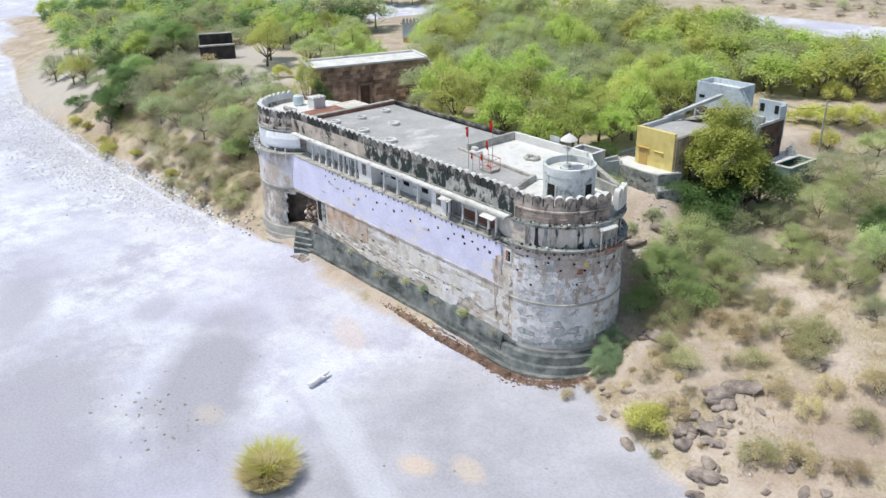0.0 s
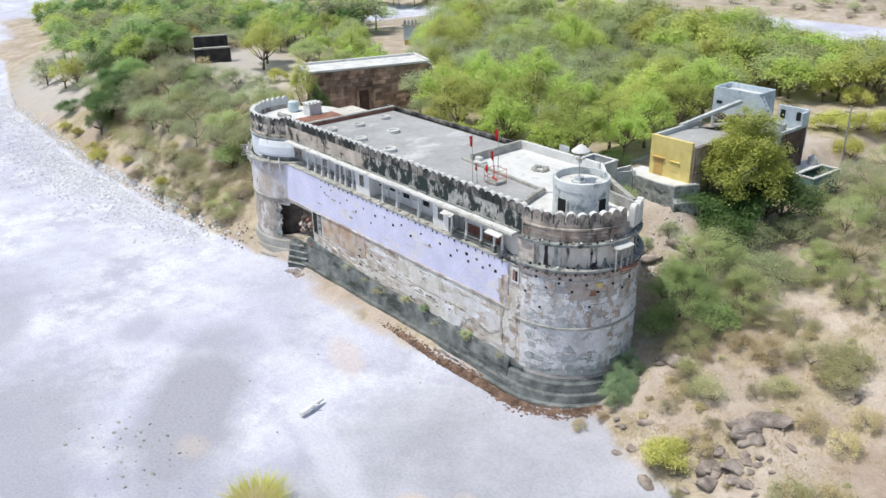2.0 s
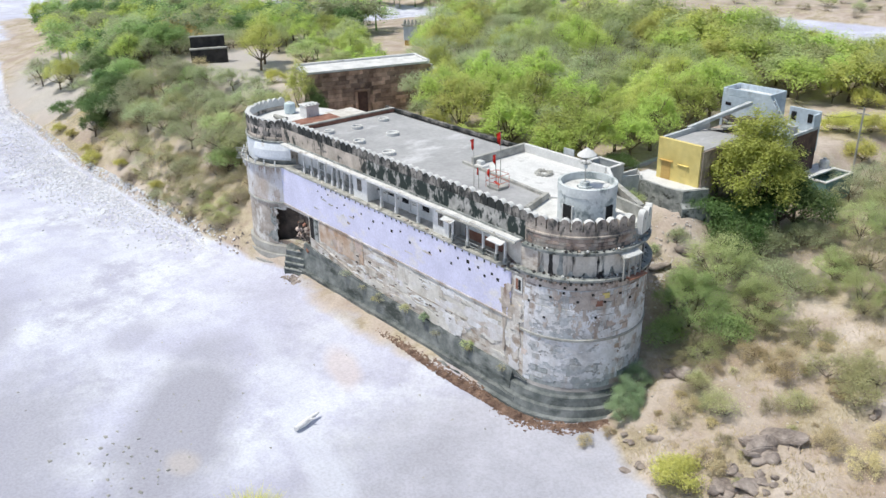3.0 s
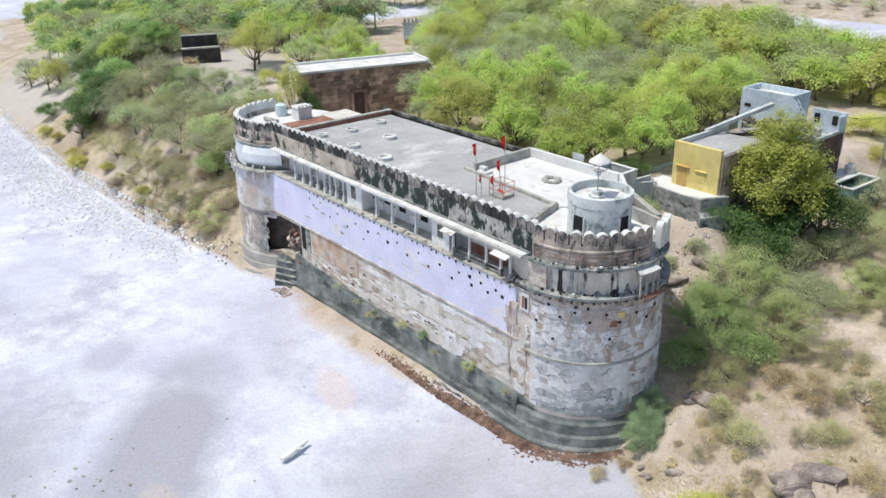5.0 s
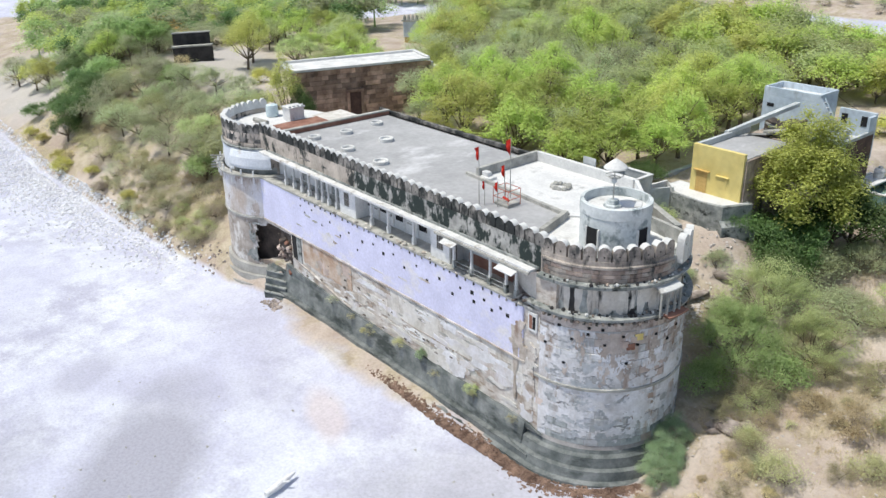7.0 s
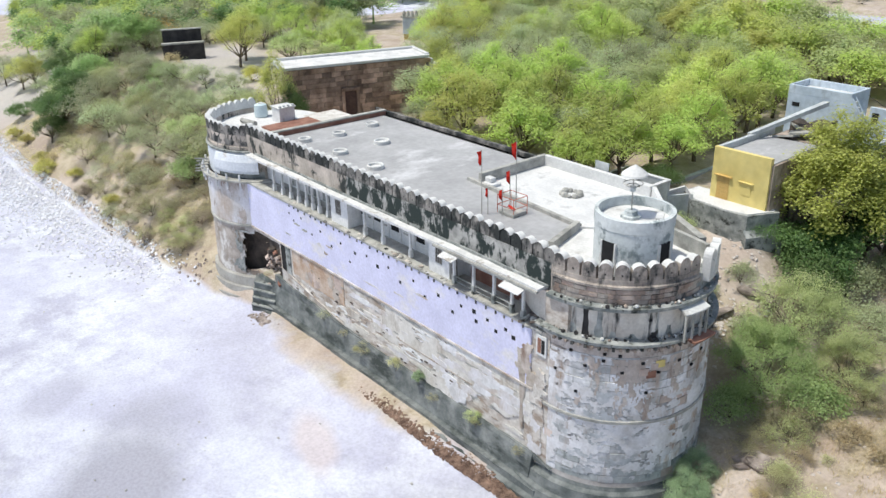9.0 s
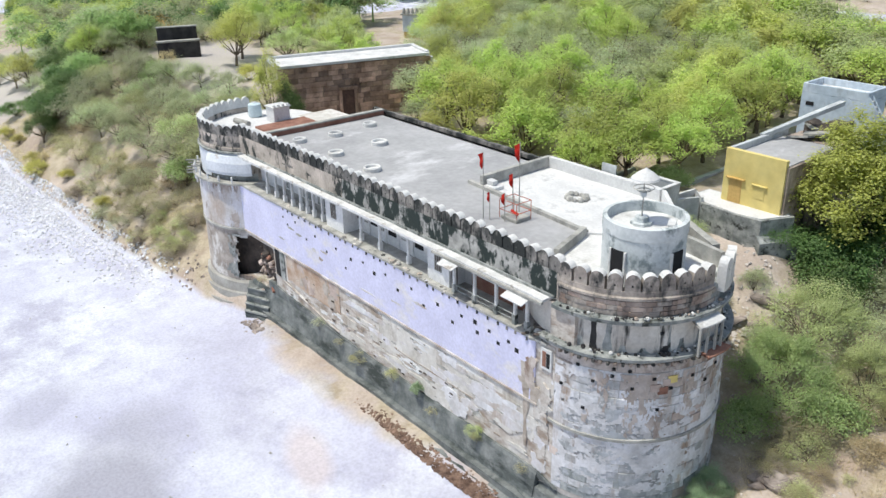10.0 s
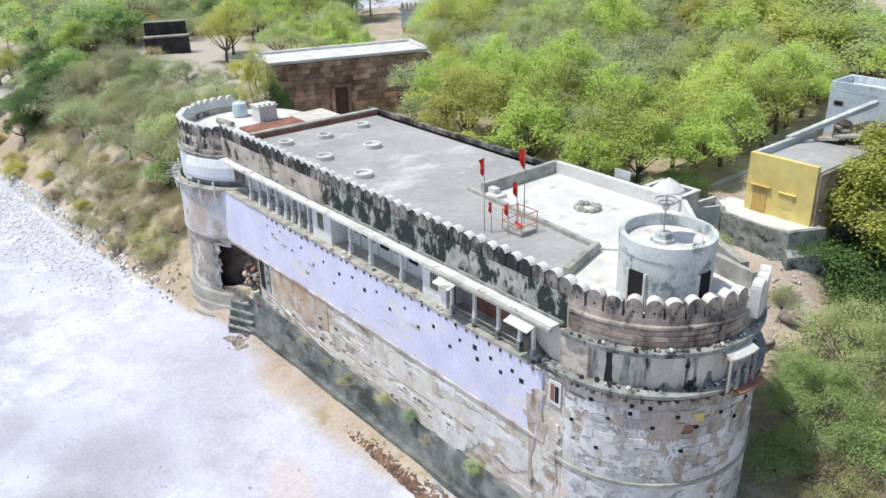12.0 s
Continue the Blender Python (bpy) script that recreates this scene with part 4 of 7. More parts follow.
# turret on the tower's terrace
TC, TR = (-0.5, 5.0), 2.3
tur = part("turret", ring(*TC, [(TR, 15.7), (TR, 18.35), (TR + 0.05, 18.4), (TR + 0.04, 19.12), (TR - 0.2, 19.15), (TR - 0.22, 18.55), (0.0, 18.5)], capped=False), M_TURRET, fort, "round grey-white turret with a sunken roof")
part("turret_floor", ring(*TC, [(TR - 0.23, 18.4), (TR - 0.23, 18.56)]), M_WHITE, fort)
for a, w in ((-89, 0.42), (-2, 0.4)):
    bm = box(-w, w, -0.05, 0.3, 0, 1.95)
    bmesh.ops.transform(bm, matrix=pose(TC[0] + TR * math.cos(radians(a)), TC[1] + TR * math.sin(radians(a)), 15.74, 0, 0, a + 90), verts=bm.verts[:])
    door = part("doorway", bm, M_DARK, tur, "dark open doorway")
    for s in (-1, 1):
        bm = box(s * w + (s - 1) * 0.07, s * w + (s + 1) * 0.07, -0.07, 0.15, 0, 1.95, bevel=0.02)
        bmesh.ops.transform(bm, matrix=pose(TC[0] + TR * math.cos(radians(a)), TC[1] + TR * math.sin(radians(a)), 15.74, 0, 0, a + 90), verts=bm.verts[:])
        part("jamb", bm, M_WHITE, door)
bm = box(-1.9, -0.5, -0.05, 0.35, 0, 2.4)
bmesh.ops.transform(bm, matrix=pose(TC[0] + 2.2 * math.cos(radians(-140)), TC[1] + 2.2 * math.sin(radians(-140)), 15.74, 0, 0, -50), verts=bm.verts[:])
part("buttress", bm, M_WHITE, tur)

# roofs
roof = part("main_roof", prism([(-40.6, 0.7), (-4.9, 0.7), (-4.9, 2.9), (-6.1, 6.6), (-17, 7.5), (-17, 15.0), (-41, 15.2)], 14.9, ROOF_Z), M_ROOF, fort, "flat grey cement roof with pale wash marks")
part("white_roof", prism([(-17, 7.5), (-6.1, 6.6), (-4.6, 8.0), (-3.0, 11.4), (-6.4, 14.6), (-17, 14.6)], 14.9, ROOF_Z + 0.1), M_LIME, fort, "bright whitewashed roof terrace")
part("roof_rim", sweep([(-18.4, 7.6), (-6.1, 6.55)], [(0.0, ROOF_Z - 0.1), (0.0, ROOF_Z + 0.26), (-0.3, ROOF_Z + 0.26), (-0.3, ROOF_Z - 0.1)]), M_GREYST, fort)
part("roof_rim", sweep([(-6.1, 6.5), (-4.9, 2.7)], [(-0.15, ROOF_Z - 0.1), (-0.15, ROOF_Z + 0.55), (0.2, ROOF_Z + 0.55), (0.2, ROOF_Z - 0.1)]), M_GREYST, fort)
# left parapet is grey, not lime: shade of its inner face painted on
part("white_parapet", box(-17.1, -16.75, 7.6, 14.7, ROOF_Z - 0.2, ROOF_Z + 0.95, bevel=0.03), M_GREYST, fort)
part("white_parapet", box(-16.75, -6.4, 14.4, 14.75, ROOF_Z - 0.2, ROOF_Z + 0.95, bevel=0.03), M_LIME, fort)
part("white_parapet", sweep([(-6.4, 14.6), (-2.6, 11.0)], [(0.0, ROOF_Z - 0.1), (0.0, ROOF_Z + 0.9), (-0.3, ROOF_Z + 0.9), (-0.3, ROOF_Z - 0.1)]), M_LIME, fort)
part("terrace_parapet", sweep([(-1.3, 9.3), (2.3, 8.6)], [(-0.15, ROOF_Z - 0.2), (-0.15, ROOF_Z + 0.95), (0.15, ROOF_Z + 0.95), (0.15, ROOF_Z - 0.2)]), M_GREYST, fort)
part("end_coping", sweep([(-39.2, 14.9), (-39.7, 1.0)], [(-0.26, ROOF_Z + 0.42), (-0.26, ROOF_Z + 0.54), (0.26, ROOF_Z + 0.54), (0.26, ROOF_Z + 0.42)]), M_GREYST, fort)
part("end_parapet", sweep([(-39.2, 14.9), (-39.7, 1.0)], [(-0.2, ROOF_Z - 0.4), (-0.2, ROOF_Z + 0.43), (0.2, ROOF_Z + 0.43), (0.2, ROOF_Z - 0.4)]), M_REDBRICK, fort, "red-brown coped roof parapet")
part("back_parapet", slab_wall(-41, -17, 15.0, 15.35, ROOF_Z - 1.5, ROOF_Z + 0.35, 0, 0.05, 51.0), M_BLACK, fort, "mossy black back parapet")
part("back_wall", box(-41, -6.5, 14.6, 15.0, 7, ROOF_Z), M_BLACK, fort)
part("end_wall", box(-41.2, -40.6, 1.0, 15.2, 8, ROOF_Z), M_BROWN, fort)
part("east_wall", sweep([(-6.4, 14.75), (0.0, 11.2)], [(0.0, 3), (0.0, ROOF_Z - 0.1), (-0.5, ROOF_Z - 0.1), (-0.5, 3)]), M_GREYST, fort)
for x, y, r in ((-36.0, 7.4, 0.64), (-36.6, 11.5, 0.64), (-31.1, 8.7, 0.72), (-31.1, 4.3, 0.66), (-25.7, 4.15, 0.7), (-36.5, 4.05, 0.6)):
    part("skylight_kerb", ring(x, y, [(r, ROOF_Z - 0.02), (r, ROOF_Z + 0.3), (r - 0.08, ROOF_Z + 0.36), (r - 0.16, ROOF_Z + 0.3), (r - 0.17, ROOF_Z + 0.12), (0.01, ROOF_Z + 0.1)], steps=28, capped=False), M_WHITE, fort)
part("roof_steps", box(-16.6, -15.5, 7.6, 8.5, ROOF_Z, ROOF_Z + 0.35, bevel=0.03), M_LIME, fort)
part("roof_steps", box(-16.6, -15.9, 7.8, 8.3, ROOF_Z + 0.35, ROOF_Z + 0.7, bevel=0.03), M_LIME, fort)

# far tower with its balcony, cavity and steps
part("far_wash", ring(*FT, [(6.43, 7.76), (6.49, 7.78), (6.49, 12.0), (6.43, 12.02)], -112, -42, 30), M_LAVW, fort, "pale lavender wash on the far tower")
def open_ring(levels, a0, a1, gap, steps=72):
    """A round wall with the faces inside a ragged opening (from angle, to angle, from height, to height) left out."""
    bm = ring(*FT, levels, a0, a1, steps, capped=False)
    g0, g1, z0, z1 = gap
    gone = []
    for f in bm.faces:
        c = f.calc_center_median()
        q = math.degrees(math.atan2(c.y - FT[1], c.x - FT[0]))
        n1 = noise.noise((q * 0.12, c.z * 0.9, 2.0)) + 0.6 * noise.noise((q * 0.4, c.z * 2.6, 5.0))
        if g0 + 4 * n1 < q < g1 and z0 + 0.5 * n1 < c.z < z1 + 0.25 * n1:
            gone.append(f)
    bmesh.ops.delete(bm, geom=gone, context="FACES")
    return bm


ftow = part("far_tower", open_ring([(8.0, -0.8), (7.7, 0.6), (7.35, 0.65), (7.2, 1.4), (6.95, 1.45), (6.8, 2.2), (6.5, 2.3)] + [(6.5 - 0.01 * i, 2.6 + 0.24 * i) for i in range(20)] + [(6.3, 7.4), (6.45, 7.5), (6.45, 12.1)], 0, 360, (-67, -25, 2.2, 7.2), 120), M_FAR, fort, "round pale plastered far tower")
part("far_lower", open_ring([(6.53 - 0.003 * i, 2.5 + 0.13 * i) for i in range(39)], -190, -30, (-61, -25, 2.6, 6.9), 160), M_PATCHY, fort, "patchy brown and white lower tower")
# inner ring coloured with the darkness of the hollow
part("far_cavity", ring(*FT, [(5.3, 2.4), (5.2, 5.0), (5.4, 7.4)], -100, 0, 30), M_CAVE, fort, "hollow painted shade-dark behind the broken tower face")
part("cavity_floor", prism([(FT[0] + 6.4 * math.cos(radians(-62 + 2 * i)), FT[1] + 6.4 * math.sin(radians(-62 + 2 * i))) for i in range(12)] + [(-35.2, -0.2), (-35.2, 1.4), (-40, 1.4)], 2.5, 2.95), M_BROWN, fort)
part("far_string", ring(*FT, [(6.45, 7.5), (6.58, 7.52), (6.58, 7.72), (6.45, 7.75)], -180, 0, 40), M_GREYST, fort)
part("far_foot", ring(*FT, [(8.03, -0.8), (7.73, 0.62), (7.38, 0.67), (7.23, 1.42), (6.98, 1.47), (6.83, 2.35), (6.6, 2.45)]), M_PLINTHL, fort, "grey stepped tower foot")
part("far_drum", ring(*FT, [(5.9, 12.0), (5.9, 14.8), (5.98, 14.85), (5.98, 15.1), (5.9, 15.15), (5.9, 15.68)]), M_PARA, fort)
fpar = part("far_parapet", ring(*FT, [(5.92, 15.65), (5.92, 16.2), (5.4, 16.2), (5.4, 15.65)], -192, -44, 60), M_PARA, fort)
part("far_deck", ring(*FT, [(5.6, 15.5), (5.6, 15.73)]), M_LIME, fort)
for i in range(20):
    a = -191 + i * 7.75
    merlon(MER_BLACK if a > -150 else MER_PALE, FT[0] + 5.66 * math.cos(radians(a)), FT[1] + 5.66 * math.sin(radians(a)), 16.15, a + 90, fpar)
part("balcony_slab", ring(*FT, [(6.3, 12.0), (6.95, 12.0), (6.95, 12.15), (6.3, 12.2)], -150, -30, 30), M_GREYST, fort)
bro = part("balcony_hood", ring(*FT, [(6.2, 12.75), (6.42, 12.72), (6.5, 13.0), (6.46, 13.8), (6.2, 14.4), (5.85, 14.62), (5.8, 13.4)], -84, -40, 24), M_POOL, fort, "pale blue washed bulging balcony wall")
part("balcony_wall", ring(*FT, [(6.05, 12.15), (6.05, 14.5)], -128, -84, 16, capped=False), M_POOL, fort)
# dark band below the hood: the hood's shadow as a coloured strip
part("balcony_shadow_wall", ring(*FT, [(5.95, 12.15), (5.95, 12.8)], -84, -36, 16, capped=False), M_LEDGE, fort)
part("hood_lip", ring(*FT, [(5.85, 14.6), (6.15, 14.62), (6.15, 14.75), (5.85, 14.8)], -130, -40, 30), M_LEDGE, fort)
for a in (-150, -141, -132, -122, -112, -102, -92, -80, -68, -56):
    x, y = FT[0] + 6.75 * math.cos(radians(a)), FT[1] + 6.75 * math.sin(radians(a))
    part("strut", box(x - 0.07, x + 0.07, y - 0.07, y + 0.07, 11.2, 12.7, bevel=0.015), M_GALLERY, bro)
for i in range(6):
    a = -132 + i * 6
    bm = box(0, 1.3, -0.05, 0.05, -0.05, 0.05)
    bmesh.ops.transform(bm, matrix=pose(FT[0] + 6.2 * math.cos(radians(a)), FT[1] + 6.2 * math.sin(radians(a)), 11.7 + (i % 3) * 0.5, 0, -4, a), verts=bm.verts[:])
    part("beam_end", bm, M_GREYST, bro)
# broken masonry hanging in the ruined corner, its shade in the colour, and the stair below it
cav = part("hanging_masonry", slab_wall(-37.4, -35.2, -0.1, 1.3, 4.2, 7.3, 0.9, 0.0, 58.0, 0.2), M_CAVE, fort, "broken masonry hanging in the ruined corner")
for i in range(60):
    q = rng.uniform(0.1, 0.26)
    bm = box(-q * 1.4, q * 1.4, -q, q, -q * 0.7, q * 0.7, bevel=q * 0.25)
    bmesh.ops.transform(bm, matrix=pose(rng.gauss(-36.7, 0.75), rng.uniform(-0.45, 0.3), rng.gauss(5.1, 0.75), rng.uniform(-50, 50), rng.uniform(-50, 50), rng.uniform(0, 180)), verts=bm.verts[:])
    part("broken_brick", bm, rng.choice((M_RUBBLE, M_PINK, M_REDBRICK, M_BROWN, M_CAVE)), cav)
for i, (z, xa, ya, xb, yb) in enumerate(((2.55, -38.9, -1.4, -36.4, -0.35), (1.95, -38.6, -1.75, -36.2, -0.75), (1.35, -38.4, -2.0, -36.0, -1.0), (0.75, -38.2, -2.25, -35.8, -1.25))):
    part("stair_step", prism([(xa - 1.5, ya + 1.0), (xa, ya), (xb, yb), (xb, 0.2), (xa - 1.5, 0.2)], -0.5, z), M_PLINTH, fort)
    part("tread_edge", sweep([(xa, ya), (xb, yb)], [(0.05, z - 0.02), (0.05, z + 0.1), (-0.28, z + 0.1), (-0.28, z - 0.02)]), M_LEDGE, fort)
part("slit", box(-34.9, -34.1, -0.31, -0.2, 5.0, 7.45), M_DARK, fort)
part("slit_jamb", box(-34.1, -33.3, -0.33, -0.2, 4.9, 7.5, bevel=0.03), M_LEDGE, fort)
# ---- other buildings ----
def placed(bm, m):
    bmesh.ops.transform(bm, matrix=m, verts=bm.verts[:])
    return bm


# sandstone hall, seen over the fort's roof
HM = pose(-54.6, 13.2, 0, 0, 0, 72.7)
HALL_L = 16.1
hall = thing("hall", "brown sandstone block hall with a white flat roof", "hall")
hcore = part("wall", placed(box(0, HALL_L, 0.08, 4.8, 8, 18.2), HM), M_RED, hall)
part("roof", placed(box(-1.0, HALL_L + 0.4, -0.35, 5.0, 18.2, 18.42), HM), M_WHITE, hall, "whitewashed flat roof")
for y0, y1 in ((-0.4, -0.1), (4.7, 5.1)):
    part("roof_rim", placed(box(-1.1, HALL_L + 0.5, y0, y1, 18.42, 18.7 if y0 > 0 else 18.5, bevel=0.03), HM), M_LIME, hall)
for x0, x1 in ((-1.1, -0.7), (HALL_L + 0.1, HALL_L + 0.5)):
    part("roof_rim", placed(box(x0, x1, -0.1, 4.7, 18.42, 18.66, bevel=0.03), HM), M_LIME, hall)
niche = part("doorway", placed(box(6.1, 7.5, -0.06, 0.1, 11.5, 15.2, bevel=0.02), HM), M_DARKRED, hall, "carved stone doorway niche")
part("lintel", placed(box(5.7, 7.9, -0.22, 0.1, 15.2, 15.6, bevel=0.05), HM), M_RED, niche)
part("finial", placed(box(6.4, 7.2, -0.16, 0.1, 15.6, 16.5, bevel=0.15), HM), M_RED, niche)
for x in (5.75, 7.5):
    part("jamb", placed(box(x, x + 0.35, -0.16, 0.1, 11.5, 15.2, bevel=0.05), HM), M_RED, niche)
for i in range(6):
    part("white_step", placed(box(HALL_L + 0.5 + i * 0.55, HALL_L + 1.1 + i * 0.55, 0.2 - 0.3 * i, 1.2 - 0.3 * i, 17.0 - i * 0.5, 17.9 - i * 0.5, bevel=0.05), HM), M_LIME, hall)

# yellow house on its walled terrace
house = thing("yellow_house", "small yellow painted house on a raised terrace", "house")
part("front_wall", box(-11.2, -5.9, 29.4, 29.8, 11.1, 15.6, bevel=0.02), M_YELLOW, house, "yellow painted front wall")
part("body", box(-11.2, -5.95, 29.8, 37.5, 8, 14.9), M_GREY, house)
part("roof", box(-10.9, -6.1, 29.8, 37.5, 14.9, 15.0), M_ROOF, house, "grey cement roof")
part("side_parapet", box(-11.25, -10.9, 29.8, 38.5, 14.9, 15.55, bevel=0.03), M_GREY, house)
# wall turned from the sun; its shade is put into the dark colour
part("side_wall", box(-5.95, -5.7, 29.6, 37.5, 8, 15.0), M_BROWN, house, "brown side wall darkened for its shade")
dr = part("door", box(-10.6, -9.45, 29.36, 29.41, 11.15, 13.15), M_OCHRE, house, "ochre blocked doorway")
part("door_hood", box(-10.85, -9.2, 29.15, 29.42, 13.18, 13.28, bevel=0.02), M_OCHRE, house)
wn = part("window", box(-8.4, -7.4, 29.36, 29.41, 12.0, 13.0), M_YELLOW, house)
part("window_hood", box(-8.55, -7.2, 29.22, 29.42, 13.05, 13.15, bevel=0.02), M_YELLOW, wn)
part("terrace", prism([(-11.9, 27.6), (-8.4, 27.2), (-6.3, 27.5), (-5.0, 30.2), (-5.9, 31), (-13.4, 31), (-13.6, 29.0)], 0.5, 11.05), M_LEDGE, house, "stained retaining wall of the terrace")
part("terrace_floor", prism([(-11.7, 27.8), (-8.4, 27.4), (-6.5, 27.7), (-5.3, 30.0), (-6.0, 30.8), (-13.2, 30.8), (-13.4, 29.0)], 11.05, 11.12), M_LIME, house)
part("terrace_wall", sweep([(-13.9, 23.8), (-12.0, 27.5)], [(0, 3), (0, 11.5), (-0.25, 11.5), (-0.25, 3)]), M_GREY, house)
part("terrace_wall", sweep([(-13.9, 24.6), (-13.4, 29.0), (-11.9, 27.6)], [(0, 3), (0, 11.5), (-0.22, 11.5), (-0.22, 3)]), M_WHITE, house)
part("terrace_wall", sweep([(-17.5, 20.0), (-13.9, 23.9)], [(0, 3), (0, 11.3), (-0.25, 11.3), (-0.25, 3)]), M_GREY, house)
part("stair", sweep([(-6.2, 27.2), (-4.6, 30.2)], [(0.3, 3), (0.3, 9.3), (-0.3, 9.8), (-0.3, 3)]), M_LEDGE, house, "broken brown stone steps")

# ruined block and blue house behind
ruin = thing("ruined_outbuilding", "ruined stone outbuilding with fallen roof slabs", "building")
part("wall", box(-10.6, -6.0, 37.6, 40.5, 8, 15.0), M_BROWN, ruin)
# near-black colour stands for the shadow beneath the sloping beam
part("broken_wall", slab_wall(-9.8, -6.2, 39.0, 40.4, 14.9, 16.4, 0, 0.6, 81.0, 0.3), M_CAVE, ruin, "broken upper wall with the beam's shade painted in")
bm = bmesh.new()
v = [bm.verts.new(p) for p in ((-11.3, 34.5, 15.4), (-10.9, 34.5, 15.4), (-7.6, 41.2, 17.6), (-8.1, 41.2, 17.6), (-11.3, 34.5, 15.75), (-10.9, 34.5, 15.75), (-7.6, 41.2, 18.0), (-8.1, 41.2, 18.0))]
for f in ((3, 2, 1, 0), (4, 5, 6, 7), (0, 1, 5, 4), (1, 2, 6, 5), (2, 3, 7, 6), (3, 0, 4, 7)):
    bm.faces.new([v[i] for i in f])
part("sloping_beam", bm, M_GREY, ruin, "sloping grey stair parapet")
for i, (x, y, z) in enumerate(((-9.2, 37.4, 15.3), (-8.3, 38.4, 15.6), (-7.6, 39.4, 15.4), (-8.8, 39.6, 15.9))):
    part("roof_slab", placed(box(-1.0, 1.0, -0.6, 0.6, -0.08, 0.08), pose(x, y, z, 8 * i - 10, -12 + 5 * i, 20 * i)), M_GREYST, ruin)
blue = thing("blue_house", "pale blue washed two-storey house with flat roof", "house")
part("wall", box(-11.1, -5.3, 40.5, 43.9, 8, 18.4), M_BLUE, blue)
part("roof", box(-10.9, -5.5, 40.7, 43.7, 18.35, 18.6), M_LIME, blue)
for a in ((-11.1, -5.3, 40.5, 40.72), (-11.1, -5.3, 43.68, 43.9), (-11.1, -10.88, 40.72, 43.68), (-5.52, -5.3, 40.72, 43.68)):
    part("parapet", box(*a, 18.4, 19.2, bevel=0.03), M_BLUE, blue)
bm = bmesh.new()
for y in (40.5, 40.72):
    a = [bm.verts.new(p) for p in ((-5.3, y, 18.9), (-2.5, y, 14.9), (-2.5, y, 12.5), (-5.3, y, 10))]
    bm.faces.new(a)
bm.verts.ensure_lookup_table()
vs = bm.verts[:]
for i in range(4):
    bm.faces.new((vs[i], vs[(i + 1) % 4], vs[4 + (i + 1) % 4], vs[4 + i]))
bmesh.ops.recalc_face_normals(bm, faces=bm.faces[:])
part("stair_wall", bm, M_BLUE, blue, "pale blue stair flank")
bm2 = bmesh.new()
for y in (41.12, 41.3):
    bm2.faces.new([bm2.verts.new(p) for p in ((-5.28, y, 18.9), (-2.5, y, 14.9), (-2.5, y, 12.5), (-5.28, y, 10))])
vs = bm2.verts[:]
for i in range(4):
    bm2.faces.new((vs[i], vs[(i + 1) % 4], vs[4 + (i + 1) % 4], vs[4 + i]))
bmesh.ops.recalc_face_normals(bm2, faces=bm2.faces[:])
part("stair_wall", bm2, M_BLUE, blue, "pale blue stair flank")
for i in range(9):
    part("stair_step", box(-5.3 + i * 0.31, -4.99 + i * 0.31, 40.72, 41.1, 11.5, 18.5 - i * 0.44), M_GREY, blue)
part("window", box(-10.6, -9.9, 40.46, 40.52, 17.3, 17.65), M_DARK, blue)
side = thing("brick_house", "dark red house with a walled pale blue roof court", "house")
part("wall", box(-6.6, -2.9, 43.9, 47.6, 6, 14.0), M_DARKRED, side)
part("wall", box(-3.15, -2.88, 42.0, 47.6, 6, 14.6), M_DARKRED, side)
part("court_floor", box(-6.5, -3.2, 43.95, 47.5, 14.0, 14.06), M_GREY, side)
part("parapet", box(-3.17, -2.86, 41.9, 47.6, 14.6, 14.95, bevel=0.03), M_GREY, side)
part("landing", box(-5.2, -3.2, 41.6, 43.9, 10, 14.1), M_GREY, side)
bw = part("upper_wall", box(-6.6, -2.9, 47.6, 47.9, 12, 16.6, bevel=0.03), M_BLUE, side)
for x in (-6.3, -4.3):
    part("window", box(x, x + 0.6, 47.55, 47.62, 15.1, 16.1), M_DARK, bw)
part("side_wall", box(-3.15, -2.9, 46.4, 47.6, 14.9, 16.4, bevel=0.03), M_BLUE, side)
part("bench", box(-5.9, -4.6, 45.6, 46.3, 14.06, 14.9, bevel=0.05), M_GREY, side)
for y in (43.6, 45.4, 46.6):
    part("window", box(-2.89, -2.84, y, y + 0.5, 11.6, 12.6), M_SOOT, side)
shed = thing("roadside_shed", "roofless shed with teal walls and a pale rim", "shed")
SHM = pose(-3.6, 44.0, 0, 0, 0, -3)
part("front_wall", placed(box(0, 4.4, 0, 0.2, 5, 9.9), SHM), M_TEAL, shed)
part("back_wall", placed(box(0, 4.4, 5.4, 5.6, 5, 9.9), SHM), M_TEAL, shed)
part("end_wall", placed(box(4.2, 4.4, 0.2, 5.4, 5, 9.9), SHM), M_TEAL, shed)
part("end_wall", placed(box(0, 0.2, 0.2, 5.4, 5, 9.9), SHM), M_TEAL, shed)
for q in ((-0.05, 4.45, -0.05, 0.25), (-0.05, 4.45, 5.35, 5.65), (4.15, 4.45, 0.25, 5.35), (-0.05, 0.25, 0.25, 5.35), (2.1, 2.3, 0.25, 5.35)):
    part("rim", placed(box(*q, 9.9, 10.06, bevel=0.02), SHM), M_WHITE, shed)
part("floor", placed(box(0.2, 4.2, 0.2, 5.4, 8.8, 9.0), SHM), M_TEAL, shed)
part("roof", placed(box(0.25, 2.1, 0.25, 5.35, 9.9, 9.98), SHM), M_LIME, shed, "remaining white roof slab")
tank = solid("water_tank", ring(-2.1, 48.8, [(0.5, 9.98), (0.55, 10.7), (0.45, 10.9), (0.2, 11.0), (0.2, 11.15), (0.02, 11.16)], steps=20, capped=False), M_LIME, "white plastic water tank on a shed roof", "tank")

